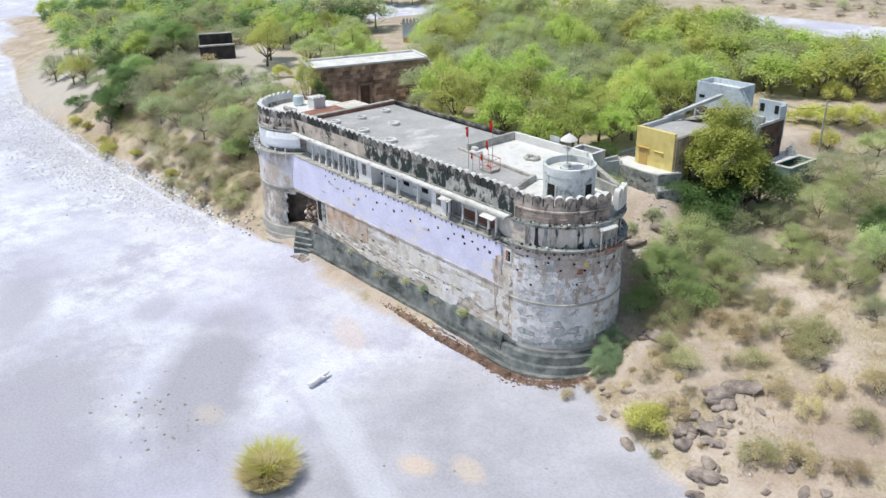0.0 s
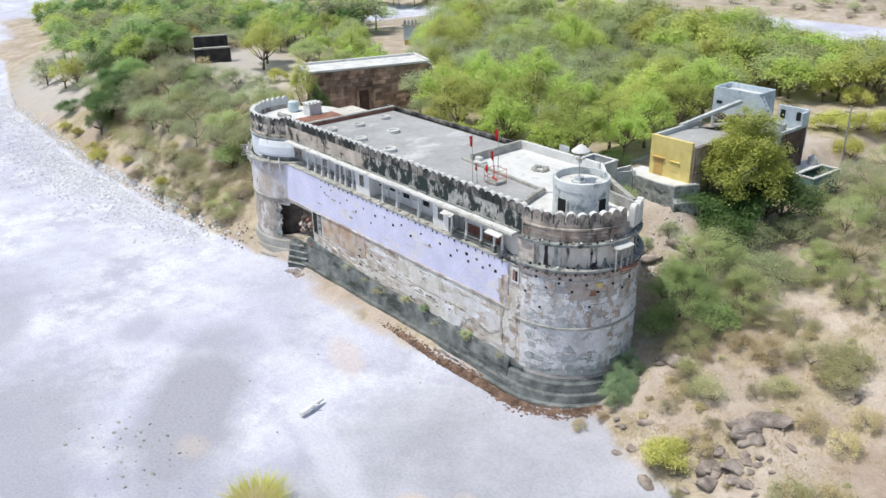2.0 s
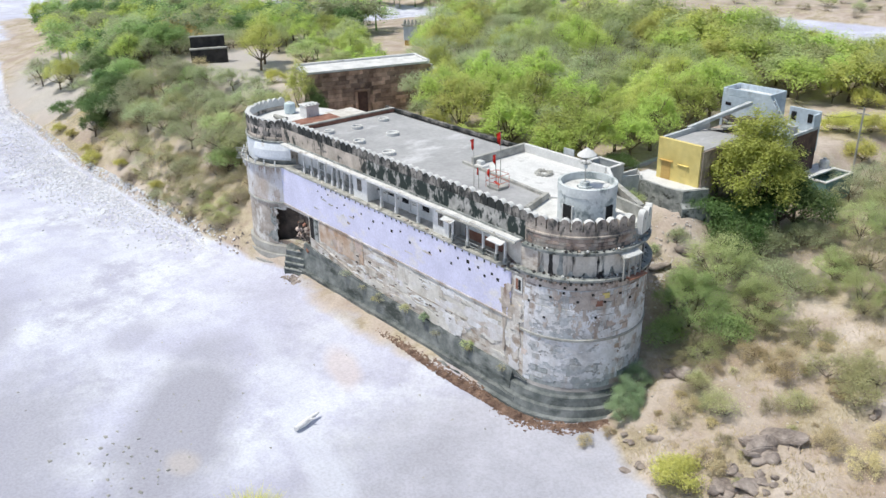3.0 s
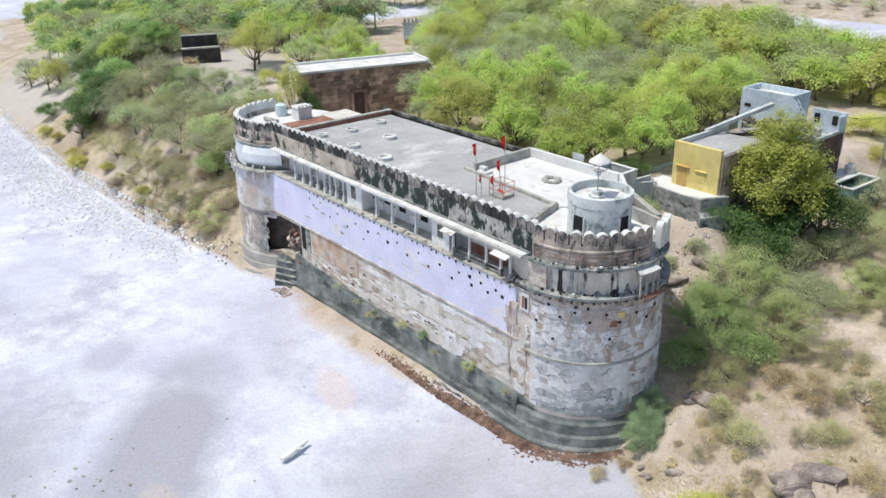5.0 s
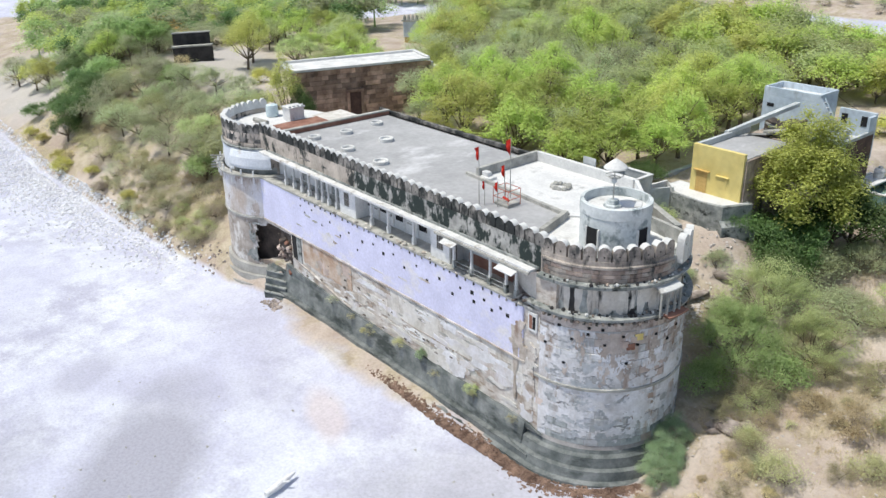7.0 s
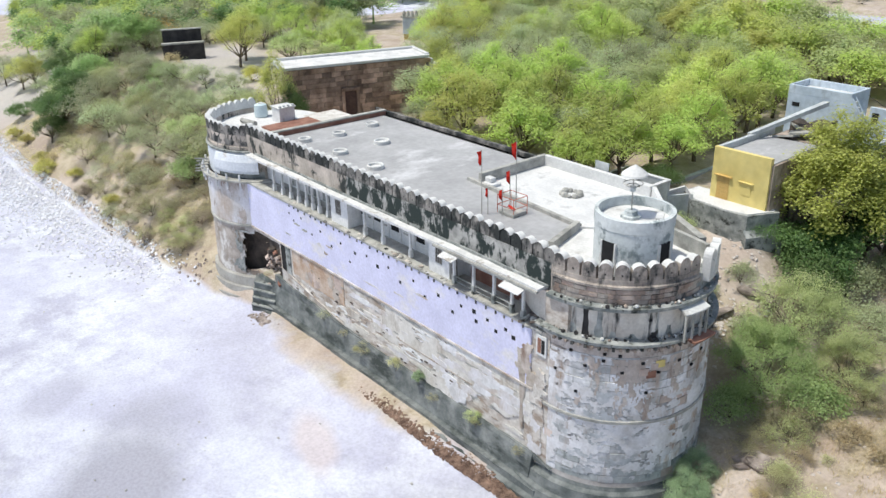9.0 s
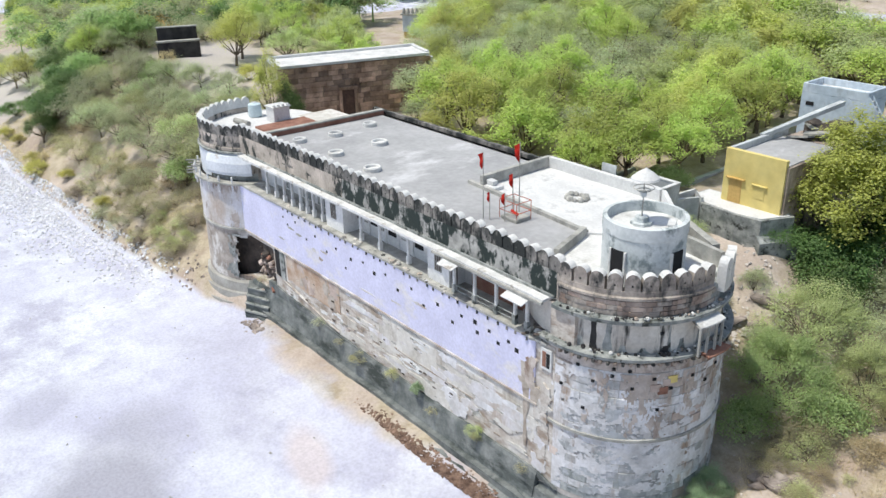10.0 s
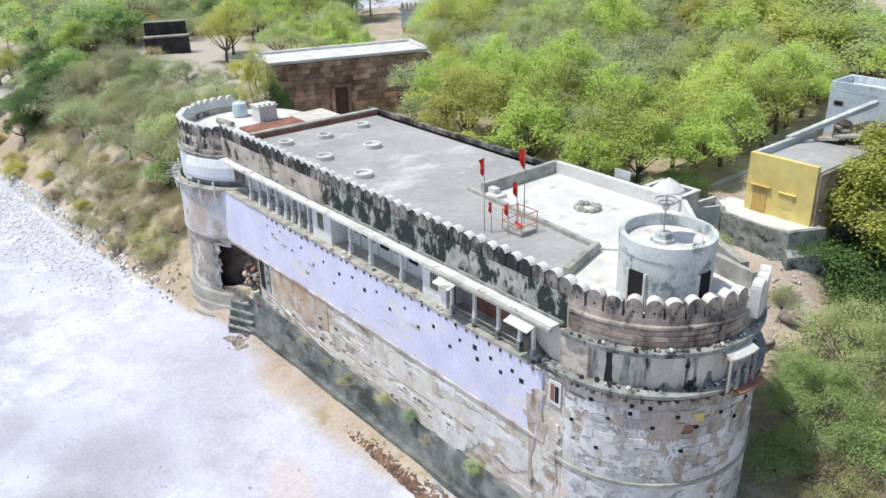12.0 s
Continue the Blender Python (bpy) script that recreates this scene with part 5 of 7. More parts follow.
# the whole yard stands a little nearer and higher than it was laid out
for ob, q in ((house, 0.92), (ruin, 0.925), (blue, 0.95), (side, 0.95), (shed, 0.95), (tank, 0.95)):
    ob.location = (33.5 * (1 - q), -37.7 * (1 - q), 38.6 * (1 - q))
    ob.scale = (q, q, q)

# electric pole on the open ground and its slack wire
pole = thing("utility_pole", "thin weathered electric pole with a slack wire", "pole", at=(0.0, 51.2, height(0.0, 51.2)))
part("shaft", ring(0.0, 51.2, [(0.13, 8.6), (0.09, 17.0)], steps=10), M_GREYST, pole)
part("crossarm", box(0.0 - 0.7, 0.0 + 0.7, 51.2 - 0.05, 51.2 + 0.05, 16.2, 16.32, bevel=0.02), M_GREYST, pole)
bm = bmesh.new()
ends = (Vector((0.0, 51.2, 16.3)), Vector((-4.6, 42.4, 19.0)))
loops = []
for i in range(13):
    u = i / 12
    p = ends[0].lerp(ends[1], u) - Vector((0, 0, 1.2 * 4 * u * (1 - u)))
    loops.append([bm.verts.new(p + Vector((0, 0.025 * math.cos(k), 0.025 * math.sin(k)))) for k in (0, 2.1, 4.2)])
for p, q in zip(loops, loops[1:]):
    for k in range(3):
        bm.faces.new((p[k], p[(k + 1) % 3], q[(k + 1) % 3], q[k]))
part("wire", bm, M_SOOT, pole)

# old dark wall and the far gate
ow = thing("ruined_stone_wall", "black stone wall with a pale coping", "wall")
part("front", placed(box(0, 6.4, 0, 0.8, 9, 14.4, bevel=0.05), pose(-103.0, 17.9, 0, 0, 0, 68)), M_SOOT, ow)
part("coping", placed(box(-0.1, 6.5, -0.1, 0.95, 14.4, 14.65, bevel=0.03), pose(-103.0, 17.9, 0, 0, 0, 68)), M_GREYST, ow)
part("back", placed(box(0.2, 6.2, 1.6, 2.4, 9, 16.4, bevel=0.05), pose(-103.0, 17.9, 0, 0, 0, 68)), M_SOOT, ow)
part("coping", placed(box(0.1, 6.3, 1.55, 2.45, 16.4, 16.55), pose(-103.0, 17.9, 0, 0, 0, 68)), M_GREYST, ow)
gate = thing("gate_pavilion", "pale blue gate pavilion with a yellow base", "pavilion")
GM = pose(-91.0, 58.3, 0.3, 0, 0, 40) @ Matrix.Diagonal((0.72, 0.72, 1.0, 1))
part("base", placed(box(-1.7, 1.7, -1.5, 1.5, 9, 12.6), GM), M_OCHRE, gate)
part("upper", placed(box(-1.9, 1.9, -1.7, 1.7, 12.6, 15.4, bevel=0.05), GM), M_BLUE, gate)
part("roof", placed(box(-2.3, 2.3, -2.1, 2.1, 15.4, 15.65), GM), M_GREYST, gate)
for i in range(4):
    part("dome", placed(ring(-1.5 + i, -1.5, [(0.42, 15.65), (0.42, 16.1), (0.25, 16.5), (0.02, 16.6)], steps=12, capped=False), GM), M_GREYST, gate)

# chhatri, sign and low walls behind the white terrace
ch = thing("roofless_cabin", "small roofless grey cabin behind the white terrace", "cabin")
for q in ((-12.4, -9.2, 18.6, 18.85), (-12.4, -9.2, 20.6, 20.85), (-12.4, -12.15, 18.85, 20.6), (-9.45, -9.2, 18.85, 20.6)):
    part("wall", box(*q, 8, 14.9, bevel=0.03), M_GREY, ch)
    part("coping", box(q[0] - 0.04, q[1] + 0.04, q[2] - 0.04, q[3] + 0.04, 14.9, 15.0), M_LIME, ch)
sg = thing("sign_board", "small pale blank board on the parapet", "sign")
part("board", box(-11.9, -10.6, 14.85, 14.93, 16.3, 17.3), M_GREY, sg)
part("post", box(-11.3, -11.2, 14.93, 15.0, 15.5, 17.2), M_GREYST, sg)
for i, (x0, x1, y0, y1, z1) in enumerate(((-23, -14.4, 19.6, 20.0, 10.4), (-23, -22.6, 20, 33, 10.2), (-15.0, -14.6, 25, 38, 11.4))):
    solid("boundary_wall", slab_wall(x0, x1, y0, y1, 4, z1, 0, 0.12, 60.0 + i), M_GREY, "low stained masonry boundary wall on dry ground", "wall", group="boundary walls")
low = solid("lean_to_roof", slab_wall(-43.4, -39.95, 3.4, 8.6, 12, 15.9), M_REDBRICK, "low red-brown flat roof beside the fort roof", "roof")
low2 = solid("porch_roof", box(-44.6, -40.0, 8.7, 12.4, 10, 15.75), M_CREAM, "pale flat porch roof before the hall", "roof")

court = solid("court_terrace", slab_wall(-58.0, -49.6, 6.6, 12.6, 4.0, 11.4, 0, 0.2, 71.0), M_BROWN, "brown masonry terrace of the inner court", "terrace")

# ---- things on the roofs ----
def tank_at(x, y, r, h, name="water_tank"):
    t = thing(name, "white plastic water tank on the tower terrace", "tank", group="roof tanks", at=(x, y, 15.78))
    part("body", ring(x, y, [(r, 15.78), (r * 1.04, 15.78 + h * 0.3), (r, 15.78 + h * 0.6), (r * 0.95, 15.78 + h * 0.9), (r * 0.5, 15.78 + h), (0.02, 15.78 + h)], steps=24, capped=False), M_TANK, t)
    part("lid", ring(x, y, [(r * 0.35, 15.78 + h), (r * 0.35, 15.84 + h), (0.02, 15.88 + h)], steps=16, capped=False), M_WHITE, t)


tank_at(-47.3, 5.5, 0.64, 1.3)
wb = thing("roof_cabin", "small whitewashed roof cabin", "cabin")
part("wall", box(-45.0, -43.5, 5.5, 7.2, 14.5, 17.15, bevel=0.03), M_GALLERY, wb)
part("roof", box(-45.1, -43.4, 5.4, 7.3, 17.15, 17.25), M_WHITE, wb)
for i in range(4):
    part("knob", box(-43.75, -43.5, 5.5 + i * 0.48, 5.75 + i * 0.48, 17.25, 17.45, bevel=0.05), M_LIME, wb)
pl = thing("roof_pipe", "fat grey pipe lying on the tower terrace", "pipe")
bm = bmesh.new()
bmesh.ops.create_cone(bm, cap_ends=True, segments=16, radius1=0.24, radius2=0.24, depth=2.2, matrix=pose(-45.4, 3.1, 16.0, 0, 90, 8))
part("tube", bm, M_GREYST, pl)


def flag(x, y, h, size, name="flag"):
    t = thing("flagpole", "thin pole with a red cloth flag on the roof", "flag", group="red flags", at=(x, y, ROOF_Z))
    part("pole", ring(x, y, [(0.035, ROOF_Z), (0.025, ROOF_Z + h)], steps=8), M_GREYST, t)
    bm = bmesh.new()
    rows = []
    for i in range(9):
        u = i / 8
        w = size * (0.5 - 0.38 * u)
        sway = 0.06 * math.sin(u * 6 + x)
        rows.append([bm.verts.new((x - k * w * 0.8, y - k * w * 0.6 + sway * (0.5 + k), ROOF_Z + h - 0.05 - size * 1.25 * u - 0.25 * size * k)) for k in (0, 1)])
    for p, q in zip(rows, rows[1:]):
        bm.faces.new((p[0], q[0], q[1], p[1]))
    bmesh.ops.solidify(bm, geom=bm.faces[:], thickness=0.012)
    part("cloth", bm, M_FLAG, t, "limp red cloth")


flag(-12.4, 3.7, 4.6, 0.75)
flag(-11.3, 5.9, 5.0, 0.9)
flag(-11.5, 5.5, 3.0, 0.7)
flag(-11.1, 4.4, 2.0, 0.6)
flag(-12.0, 3.9, 2.0, 0.5)
fr = thing("shrine_frame", "small red and white metal frame beside the flags", "frame", at=(-11, 5.3, ROOF_Z))
for x in (-11.9, -10.3):
    for y in (4.7, 6.0):
        part("post", ring(x, y, [(0.025, ROOF_Z), (0.025, ROOF_Z + 1.3)], steps=6), M_REDMET, fr)
for z in (0.6, 1.3):
    for y in (4.7, 6.0):
        part("rail", box(-11.9, -10.3, y - 0.02, y + 0.02, ROOF_Z + z - 0.02, ROOF_Z + z + 0.02), M_REDMET, fr)
    for x in (-11.9, -10.3):
        part("rail", box(x - 0.02, x + 0.02, 4.7, 6.0, ROOF_Z + z - 0.02, ROOF_Z + z + 0.02), M_REDMET, fr)
part("plinth", box(-11.7, -10.2, 4.6, 5.9, ROOF_Z, ROOF_Z + 0.25, bevel=0.04), M_GREYST, fr)
part("cloth", placed(box(-0.3, 0.3, -0.08, 0.08, -0.02, 0.02), pose(-10.9, 5.1, ROOF_Z + 0.5, 35, 28, 30)), M_FLAG, fr)
st = thing("stone_circle", "ring of loose stones on the white terrace", "stones")
for i in range(11):
    a = i * 0.571
    bm = bmesh.new()
    bmesh.ops.create_icosphere(bm, subdivisions=1, radius=0.2 + 0.05 * (i % 3))
    bmesh.ops.transform(bm, matrix=pose(-10.6 + 0.75 * math.cos(a), 10.8 + 0.6 * math.sin(a), ROOF_Z + 0.18, i * 40, i * 25, 0), verts=bm.verts[:])
    part("stone", bm, M_GREYST, st)
an = thing("roof_antenna", "thin mast with a white conical canopy on the turret", "antenna", at=(-0.7, 4.9, 18.56))
part("base", ring(-0.7, 4.9, [(0.62, 18.56), (0.62, 18.72), (0.42, 18.74), (0.38, 19.0), (0.02, 19.02)], steps=8, capped=False), M_TURRET, an)
part("mast", ring(-0.7, 4.9, [(0.04, 18.9), (0.03, 21.5)], steps=8), M_GREYST, an)
part("canopy", ring(-0.8, 5.1, [(0.70, 21.12), (0.78, 21.1), (0.74, 21.2), (0.4, 21.48), (0.12, 21.66), (0.02, 21.74)], steps=28, capped=False), M_LIME, an, "white shallow conical canopy on the mast")
part("bulb", ring(-0.7, 4.9, [(0.05, 20.1), (0.16, 20.2), (0.18, 20.45), (0.05, 20.55)], steps=12), M_TURRET, an)
for z, r in ((20.65, 0.55), (20.5, 0.35)):
    part("hoop", ring(-0.7, 4.9, [(r, z), (r + 0.04, z + 0.02), (r, z + 0.05)], steps=24, capped=False), M_GREYST, an)
bx = thing("roof_vent_box", "pale concrete vent slab on two blocks", "vent")
part("slab", placed(box(-0.5, 0.5, -0.22, 0.22, 0.2, 0.34, bevel=0.02), pose(0.75, 5.7, 18.55, 0, 0, -60)), M_LIME, bx)
# blocks coloured black to give the shadow below the slab
for s in (-0.35, 0.35):
    part("block", placed(box(s - 0.1, s + 0.1, -0.18, 0.18, 0, 0.2), pose(0.75, 5.7, 18.55, 0, 0, -60)), M_DARK, bx)


# ---- vegetation ----
def leaf_cloud(rnd, lumps, count, size, up=1.0):
    """Small pointed leaf sprays over a set of lumps (centre, radius), thinning outwards; returns verts and faces."""
    verts, faces = [], []
    weights = [r * r for _, r in lumps]
    for _ in range(count):
        (c, r) = rnd.choices(lumps, weights)[0]
        d = Vector((rnd.gauss(0, 1), rnd.gauss(0, 1), rnd.gauss(0.25, 0.9))).normalized()
        p = Vector(c) + Vector((d.x, d.y, d.z * 0.8)) * r * abs(rnd.gauss(0.72, 0.32))
        nrm = (d + Vector((rnd.uniform(-1, 1), rnd.uniform(-1, 1), rnd.uniform(-0.4, 1) + up))).normalized()
        t = nrm.orthogonal().normalized()
        t.rotate(Matrix.Rotation(rnd.uniform(0, 6.28), 3, nrm))
        b = nrm.cross(t)
        s = size * rnd.uniform(0.6, 1.35)
        k = len(verts)
        verts += [p - t * s * 0.8, p + t * s * 0.4 + b * s * 0.75, p + t * s * 0.5 - b * s * 0.6]
        faces.append((k, k + 1, k + 2))
    return verts, faces


def leaf_mesh(name, rnd, lumps, count, size, material, up=1.0):
    verts, faces = leaf_cloud(rnd, lumps, count, size, up)
    me = bpy.data.meshes.new(name)
    me.from_pydata([tuple(v) for v in verts], [], faces)
    me.materials.append(material)
    return me


def tree_proto(name, label, category, seed, radius, tall, count, size, material, lumps=16, trunk=0.2, clear=0.35, group="", flat=0.62, up=1.0, clump=1.0):
    """A tree of that crown radius and height, standing at the origin far below the ground; copied out later."""
    rnd = random.Random(seed)
    t = thing(name, label, category, group)
    centres = []
    for i in range(lumps):
        a, q = rnd.uniform(0, 6.28), math.sqrt(rnd.random())
        rr = radius * q * 0.78
        z = tall * (clear + 0.12) + (tall * (1 - clear) * flat) * (1 - q * q * 0.7) * rnd.uniform(0.45, 1.0)
        centres.append(((rr * math.cos(a), rr * math.sin(a), z), radius * clump * rnd.uniform(0.26, 0.42)))
    bm = bmesh.new()
    fork = Vector((rnd.uniform(-0.2, 0.2), rnd.uniform(-0.2, 0.2), tall * clear))
    limb(bm, (0, 0, -0.6), fork * 0.55, trunk * 1.2, trunk * 0.95, 8)
    limb(bm, fork * 0.55, fork, trunk * 0.95, trunk * 0.75, 8)
    for c, r in centres[: min(10, lumps)]:
        c = Vector(c)
        m = fork.lerp(c, 0.5) + Vector((rnd.uniform(-0.3, 0.3), rnd.uniform(-0.3, 0.3), -0.15))
        limb(bm, fork, m, trunk * 0.5, trunk * 0.3, 5)
        limb(bm, m, c, trunk * 0.3, trunk * 0.08, 5)
        for _ in range(2):
            e = c + Vector((rnd.uniform(-1, 1), rnd.uniform(-1, 1), rnd.uniform(-0.2, 0.9))) * r
            limb(bm, m.lerp(c, 0.6), e, trunk * 0.14, trunk * 0.04, 4)
    part("trunk", bm, M_BARK, t)
    crown = new("crown", leaf_mesh("crown", rnd, centres, count, size, material, up))
    crown.parent = t
    return t


PROTOS = []


def proto(*a, **k):
    p = tree_proto(*a, **k)
    PROTOS.append(p)
    return p


WOOD = [proto("tree", "leafy green neem tree in the dense grove", "tree", 100 + i, 3.6 + 0.3 * (i % 3), 7.6 + 0.6 * (i % 2), 9500, 0.11, m, 70, 0.2, 0.18, "grove trees", up=2.2, clump=0.6, flat=0.72) for i, m in enumerate((L_GREEN, L_GREEN, L_SAGE, L_YELLOWG, L_GREEN, L_YELLOWG))]
FARW = [proto("distant_tree", "green tree of the far grove", "tree", 120 + i, 4.2, 7.6, 4200, 0.19, m, 34, 0.18, 0.15, "far grove trees", up=2.2, clump=0.8) for i, m in enumerate((L_GREEN, L_YELLOWG, L_SAGE, L_DARK))]
GREYWOOD = [proto("thinning_tree", "sparse grey-green tree with bare branches", "tree", 130 + i, 3.4 + 0.3 * i, 6.8, 5200, 0.10, L_OLIVE, 30, 0.15, 0.25, "thin grove trees", up=2.2, clump=0.8) for i in range(3)]
DARKT = [proto("shade_tree", "dense dark green shade tree", "tree", 140 + i, 3.6, 7.0, 9000, 0.12, L_DARK, 34, 0.22, 0.15, "shade trees", clump=0.8) for i in range(2)]
THORN = [proto("thorn_bush", "spreading grey-green thorn bush on the dry bank", "bush", 150 + i, 2.2 + 0.3 * i, 2.8 + 0.3 * i, 4200, 0.062, m, 30, 0.055, 0.1, "thorn bushes", up=2.2, clump=0.85) for i, m in enumerate((L_OLIVE, L_SAGE, L_DRYG, L_OLIVE))]
GREENB = [proto("green_bush", "bright green feathery bush on the bank", "bush", 160 + i, 2.7, 3.4, 6500, 0.085, m, 30, 0.1, 0.1, "green bushes", clump=0.8) for i, m in enumerate((L_BANK, L_DARK))]
DRYB = [proto("dry_bush", "dry straw-coloured bush on sandy ground", "bush", 170 + i, 0.95 + 0.15 * i, 1.15 + 0.1 * i, 1300, 0.05, m, 14, 0.03, 0.08, "dry bushes", 0.8, up=2.2) for i, m in enumerate((L_DRY, L_STRAW, L_PALEOL, L_DRYG))]
WISP = [proto("wispy_shrub", "soft wispy dry shrub on the sandy bank", "bush", 175 + i, 1.0, 1.0, 2600, 0.034, m, 18, 0.02, 0.06, "wispy shrubs", 0.8, up=2.0) for i, m in enumerate((L_DRY, L_STRAW, L_PALEOL, L_PALEOL))]
SAGET = [proto("sage_acacia", "flat-topped sage green acacia on the slope", "tree", 200 + i, 3.4 + 0.3 * i, 4.2 + 0.3 * i, 6500, 0.09, m, 46, 0.11, 0.2, "slope acacias", flat=0.6, up=2.2, clump=0.62) for i, m in enumerate((L_OLIVE, L_SAGE, L_GREYG, L_OLIVE))]
SCRUB = [proto("brown_scrub", "twiggy grey-brown scrub on the dry slope", "bush", 210 + i, 1.5 + 0.2 * i, 1.5 + 0.2 * i, 2600, 0.055, m, 18, 0.04, 0.06, "slope scrub", 0.8, up=1.8) for i, m in enumerate((L_TWIG, L_DRYG, L_DRY, L_GREYG))]
YELB = [proto("yellow_bush", "rounded yellow-green bush on the dry bank", "bush", 180, 1.7, 2.0, 6500, 0.055, L_YELLOW, 22, 0.05, 0.06, "yellow bushes", clump=0.85)]
BIGT = proto("mango_tree", "large yellow-green tree shading the yellow house", "tree", 191, 5.3, 13.4, 46000, 0.14, L_LIMEY, 110, 0.32, 0.06, flat=0.84, up=2.2, clump=0.62)
BIGGREEN = proto("large_green_bush", "large bright green feathery bush below the tower", "bush", 192, 4.4, 5.6, 34000, 0.062, L_BANK, 70, 0.14, 0.08, flat=0.9, up=2.2, clump=0.5)
BIGTHORN = [proto("large_thorn_bush", "large olive thorn bush on the slope", "bush", 193 + i, 4.2, 5.4, 20000, 0.062, L_SAGE, 60, 0.1, 0.1, "large thorn bushes", flat=0.9, up=2.2, clump=0.52) for i in range(2)]
FOOTB = proto("rank_green_bush", "rank blue-green bush at the tower's foot", "bush", 220, 1.8, 2.7, 15000, 0.042, L_RANK, 36, 0.05, 0.04, flat=0.95, up=1.8, clump=0.75)
ORANGET = [proto("flowering_tree", "tree with orange blossom over green", "tree", 185, 4.2, 5.0, 4200, 0.17, L_ORANGE, 26, 0.2, 0.3, flat=0.5, up=2.0)]
FRESHT = [proto("broadleaf_tree", "bright green broad-leaved tree upriver", "tree", 230 + i, 4.2, 7.2, 7500, 0.16, L_FRESH, 40, 0.22, 0.15, "broadleaf trees", flat=0.7, up=2.0, clump=0.62) for i in range(2)]
USED = set()


def plant(p, x, y, scale=1.0, z=None, turn=None, label=""):
    g = height(x, y) if z is None else z
    if p.name in USED:
        o = copy_thing(p, Matrix.Identity(4))
    else:
        USED.add(p.name)
        o = p
    o.location = (x, y, g - 0.05)
    o.rotation_euler = (0, 0, veg.uniform(0, 6.28) if turn is None else turn)
    o.scale = (scale * veg.uniform(0.92, 1.08), scale * veg.uniform(0.92, 1.08), scale * veg.uniform(0.9, 1.1))
    if label:
        tagged(o, label)
    return o


veg = random.Random(5)


def track(x, y):
    """The bare sandy path along the upriver bank."""
    return abs(y - lerp(x, (-140, -112, -99, -80), (3.5, -0.9, -3.6, -3.0))) < 2.6 and -142 < x < -94



def inside(x, y, poly):
    hit = False
    for (ax, ay), (bx_, by) in zip(poly, poly[1:] + poly[:1]):
        if (ay > y) != (by > y) and x < (bx_ - ax) * (y - ay) / (by - ay) + ax:
            hit = not hit
    return hit


def scatter(poly, gap, tries, keep=lambda x, y: True):
    xs, ys = [p[0] for p in poly], [p[1] for p in poly]
    got = []
    for _ in range(tries):
        x, y = veg.uniform(min(xs), max(xs)), veg.uniform(min(ys), max(ys))
        if inside(x, y, poly) and not track(x, y) and keep(x, y) and all((x - a) ** 2 + (y - b) ** 2 > gap * gap for a, b in got):
            got.append((x, y))
    return got


def far_woods(spots, material, seed):
    """Distant trees too small to pick apart: leaf clumps on thin stems, joined."""
    rnd = random.Random(seed)
    kinds = []
    for _ in range(5):
        lumps = []
        for _ in range(14):
            a, q = rnd.uniform(0, 6.28), math.sqrt(rnd.random())
            lumps.append(((3.2 * q * math.cos(a), 3.2 * q * math.sin(a), 2.4 + 4.2 * (1 - 0.7 * q * q) * rnd.uniform(0.45, 1)), rnd.uniform(1.1, 1.8)))
        v, f = leaf_cloud(rnd, lumps, 1400, 0.29, 2.0)
        k = len(v)
        v += [Vector(p) for p in ((-0.2, 0, -0.5), (0.2, 0, -0.5), (0.1, 0, 3.5), (-0.1, 0, 3.5), (0, -0.2, -0.5), (0, 0.2, -0.5), (0, 0.1, 3.5), (0, -0.1, 3.5))]
        f += [(k, k + 1, k + 2), (k, k + 2, k + 3), (k + 4, k + 5, k + 6), (k + 4, k + 6, k + 7)]
        kinds.append((np.array(v), np.array(f)))
    vs, fs, at = [], [], 0
    for x, y in spots:
        v, f = rnd.choice(kinds)
        a, sc = rnd.uniform(0, 6.28), rnd.uniform(0.8, 1.25)
        c, d = math.cos(a) * sc, math.sin(a) * sc
        vs.append(v @ np.array(((c, d, 0), (-d, c, 0), (0, 0, sc))) + np.array((x, y, height(x, y))))
        fs.append(f + at)
        at += len(v)
    if not spots:
        return
    me = bpy.data.meshes.new("far_woods")
    me.from_pydata(np.concatenate(vs).tolist(), [], np.concatenate(fs).tolist())
    me.materials.append(material)
    tagged(new("far_woods", me), "distant green woodland canopy beyond the grove", "woodland", kind="stuff")


FAR_SPOTS = []
# grove behind the fort
GROVE = [(-45, 22), (-33, 19.5), (-25, 21), (-19, 30), (-17, 42), (-21, 54), (-24, 66), (-10, 76), (0, 88), (-10, 97), (-40, 101), (-80, 95), (-96, 84), (-98, 74), (-92, 66), (-84, 58), (-72, 46), (-58, 36), (-48, 31)]
for x, y in scatter(GROVE, 4.6, 4000):
    thin = noise.noise((x * 0.05, y * 0.05, 2.0)) + (0.35 if x < -38 and y < 75 else -0.1)
    p = veg.choice(GREYWOOD) if thin > 0.12 and veg.random() < 0.75 else veg.choice(WOOD)
    if y > 70:
        p = veg.choice(FARW[:3])
    plant(p, x, y, veg.uniform(1.0, 1.35))
FAR_SPOTS += scatter([(-255, 118), (-215, 135), (-185, 162), (-165, 185), (-180, 205), (-225, 165), (-270, 140)], 4.5, 400)
FAR_SPOTS += scatter([(-440, 85), (-330, 110), (-300, 150), (-330, 220), (-480, 150)], 7.0, 260)
for x, y in scatter([(-150, 218), (-70, 214), (20, 204), (20, 250), (-80, 300), (-150, 260)], 7.0, 260):
    plant(veg.choice(THORN + SCRUB), x, y, veg.uniform(0.9, 1.6))
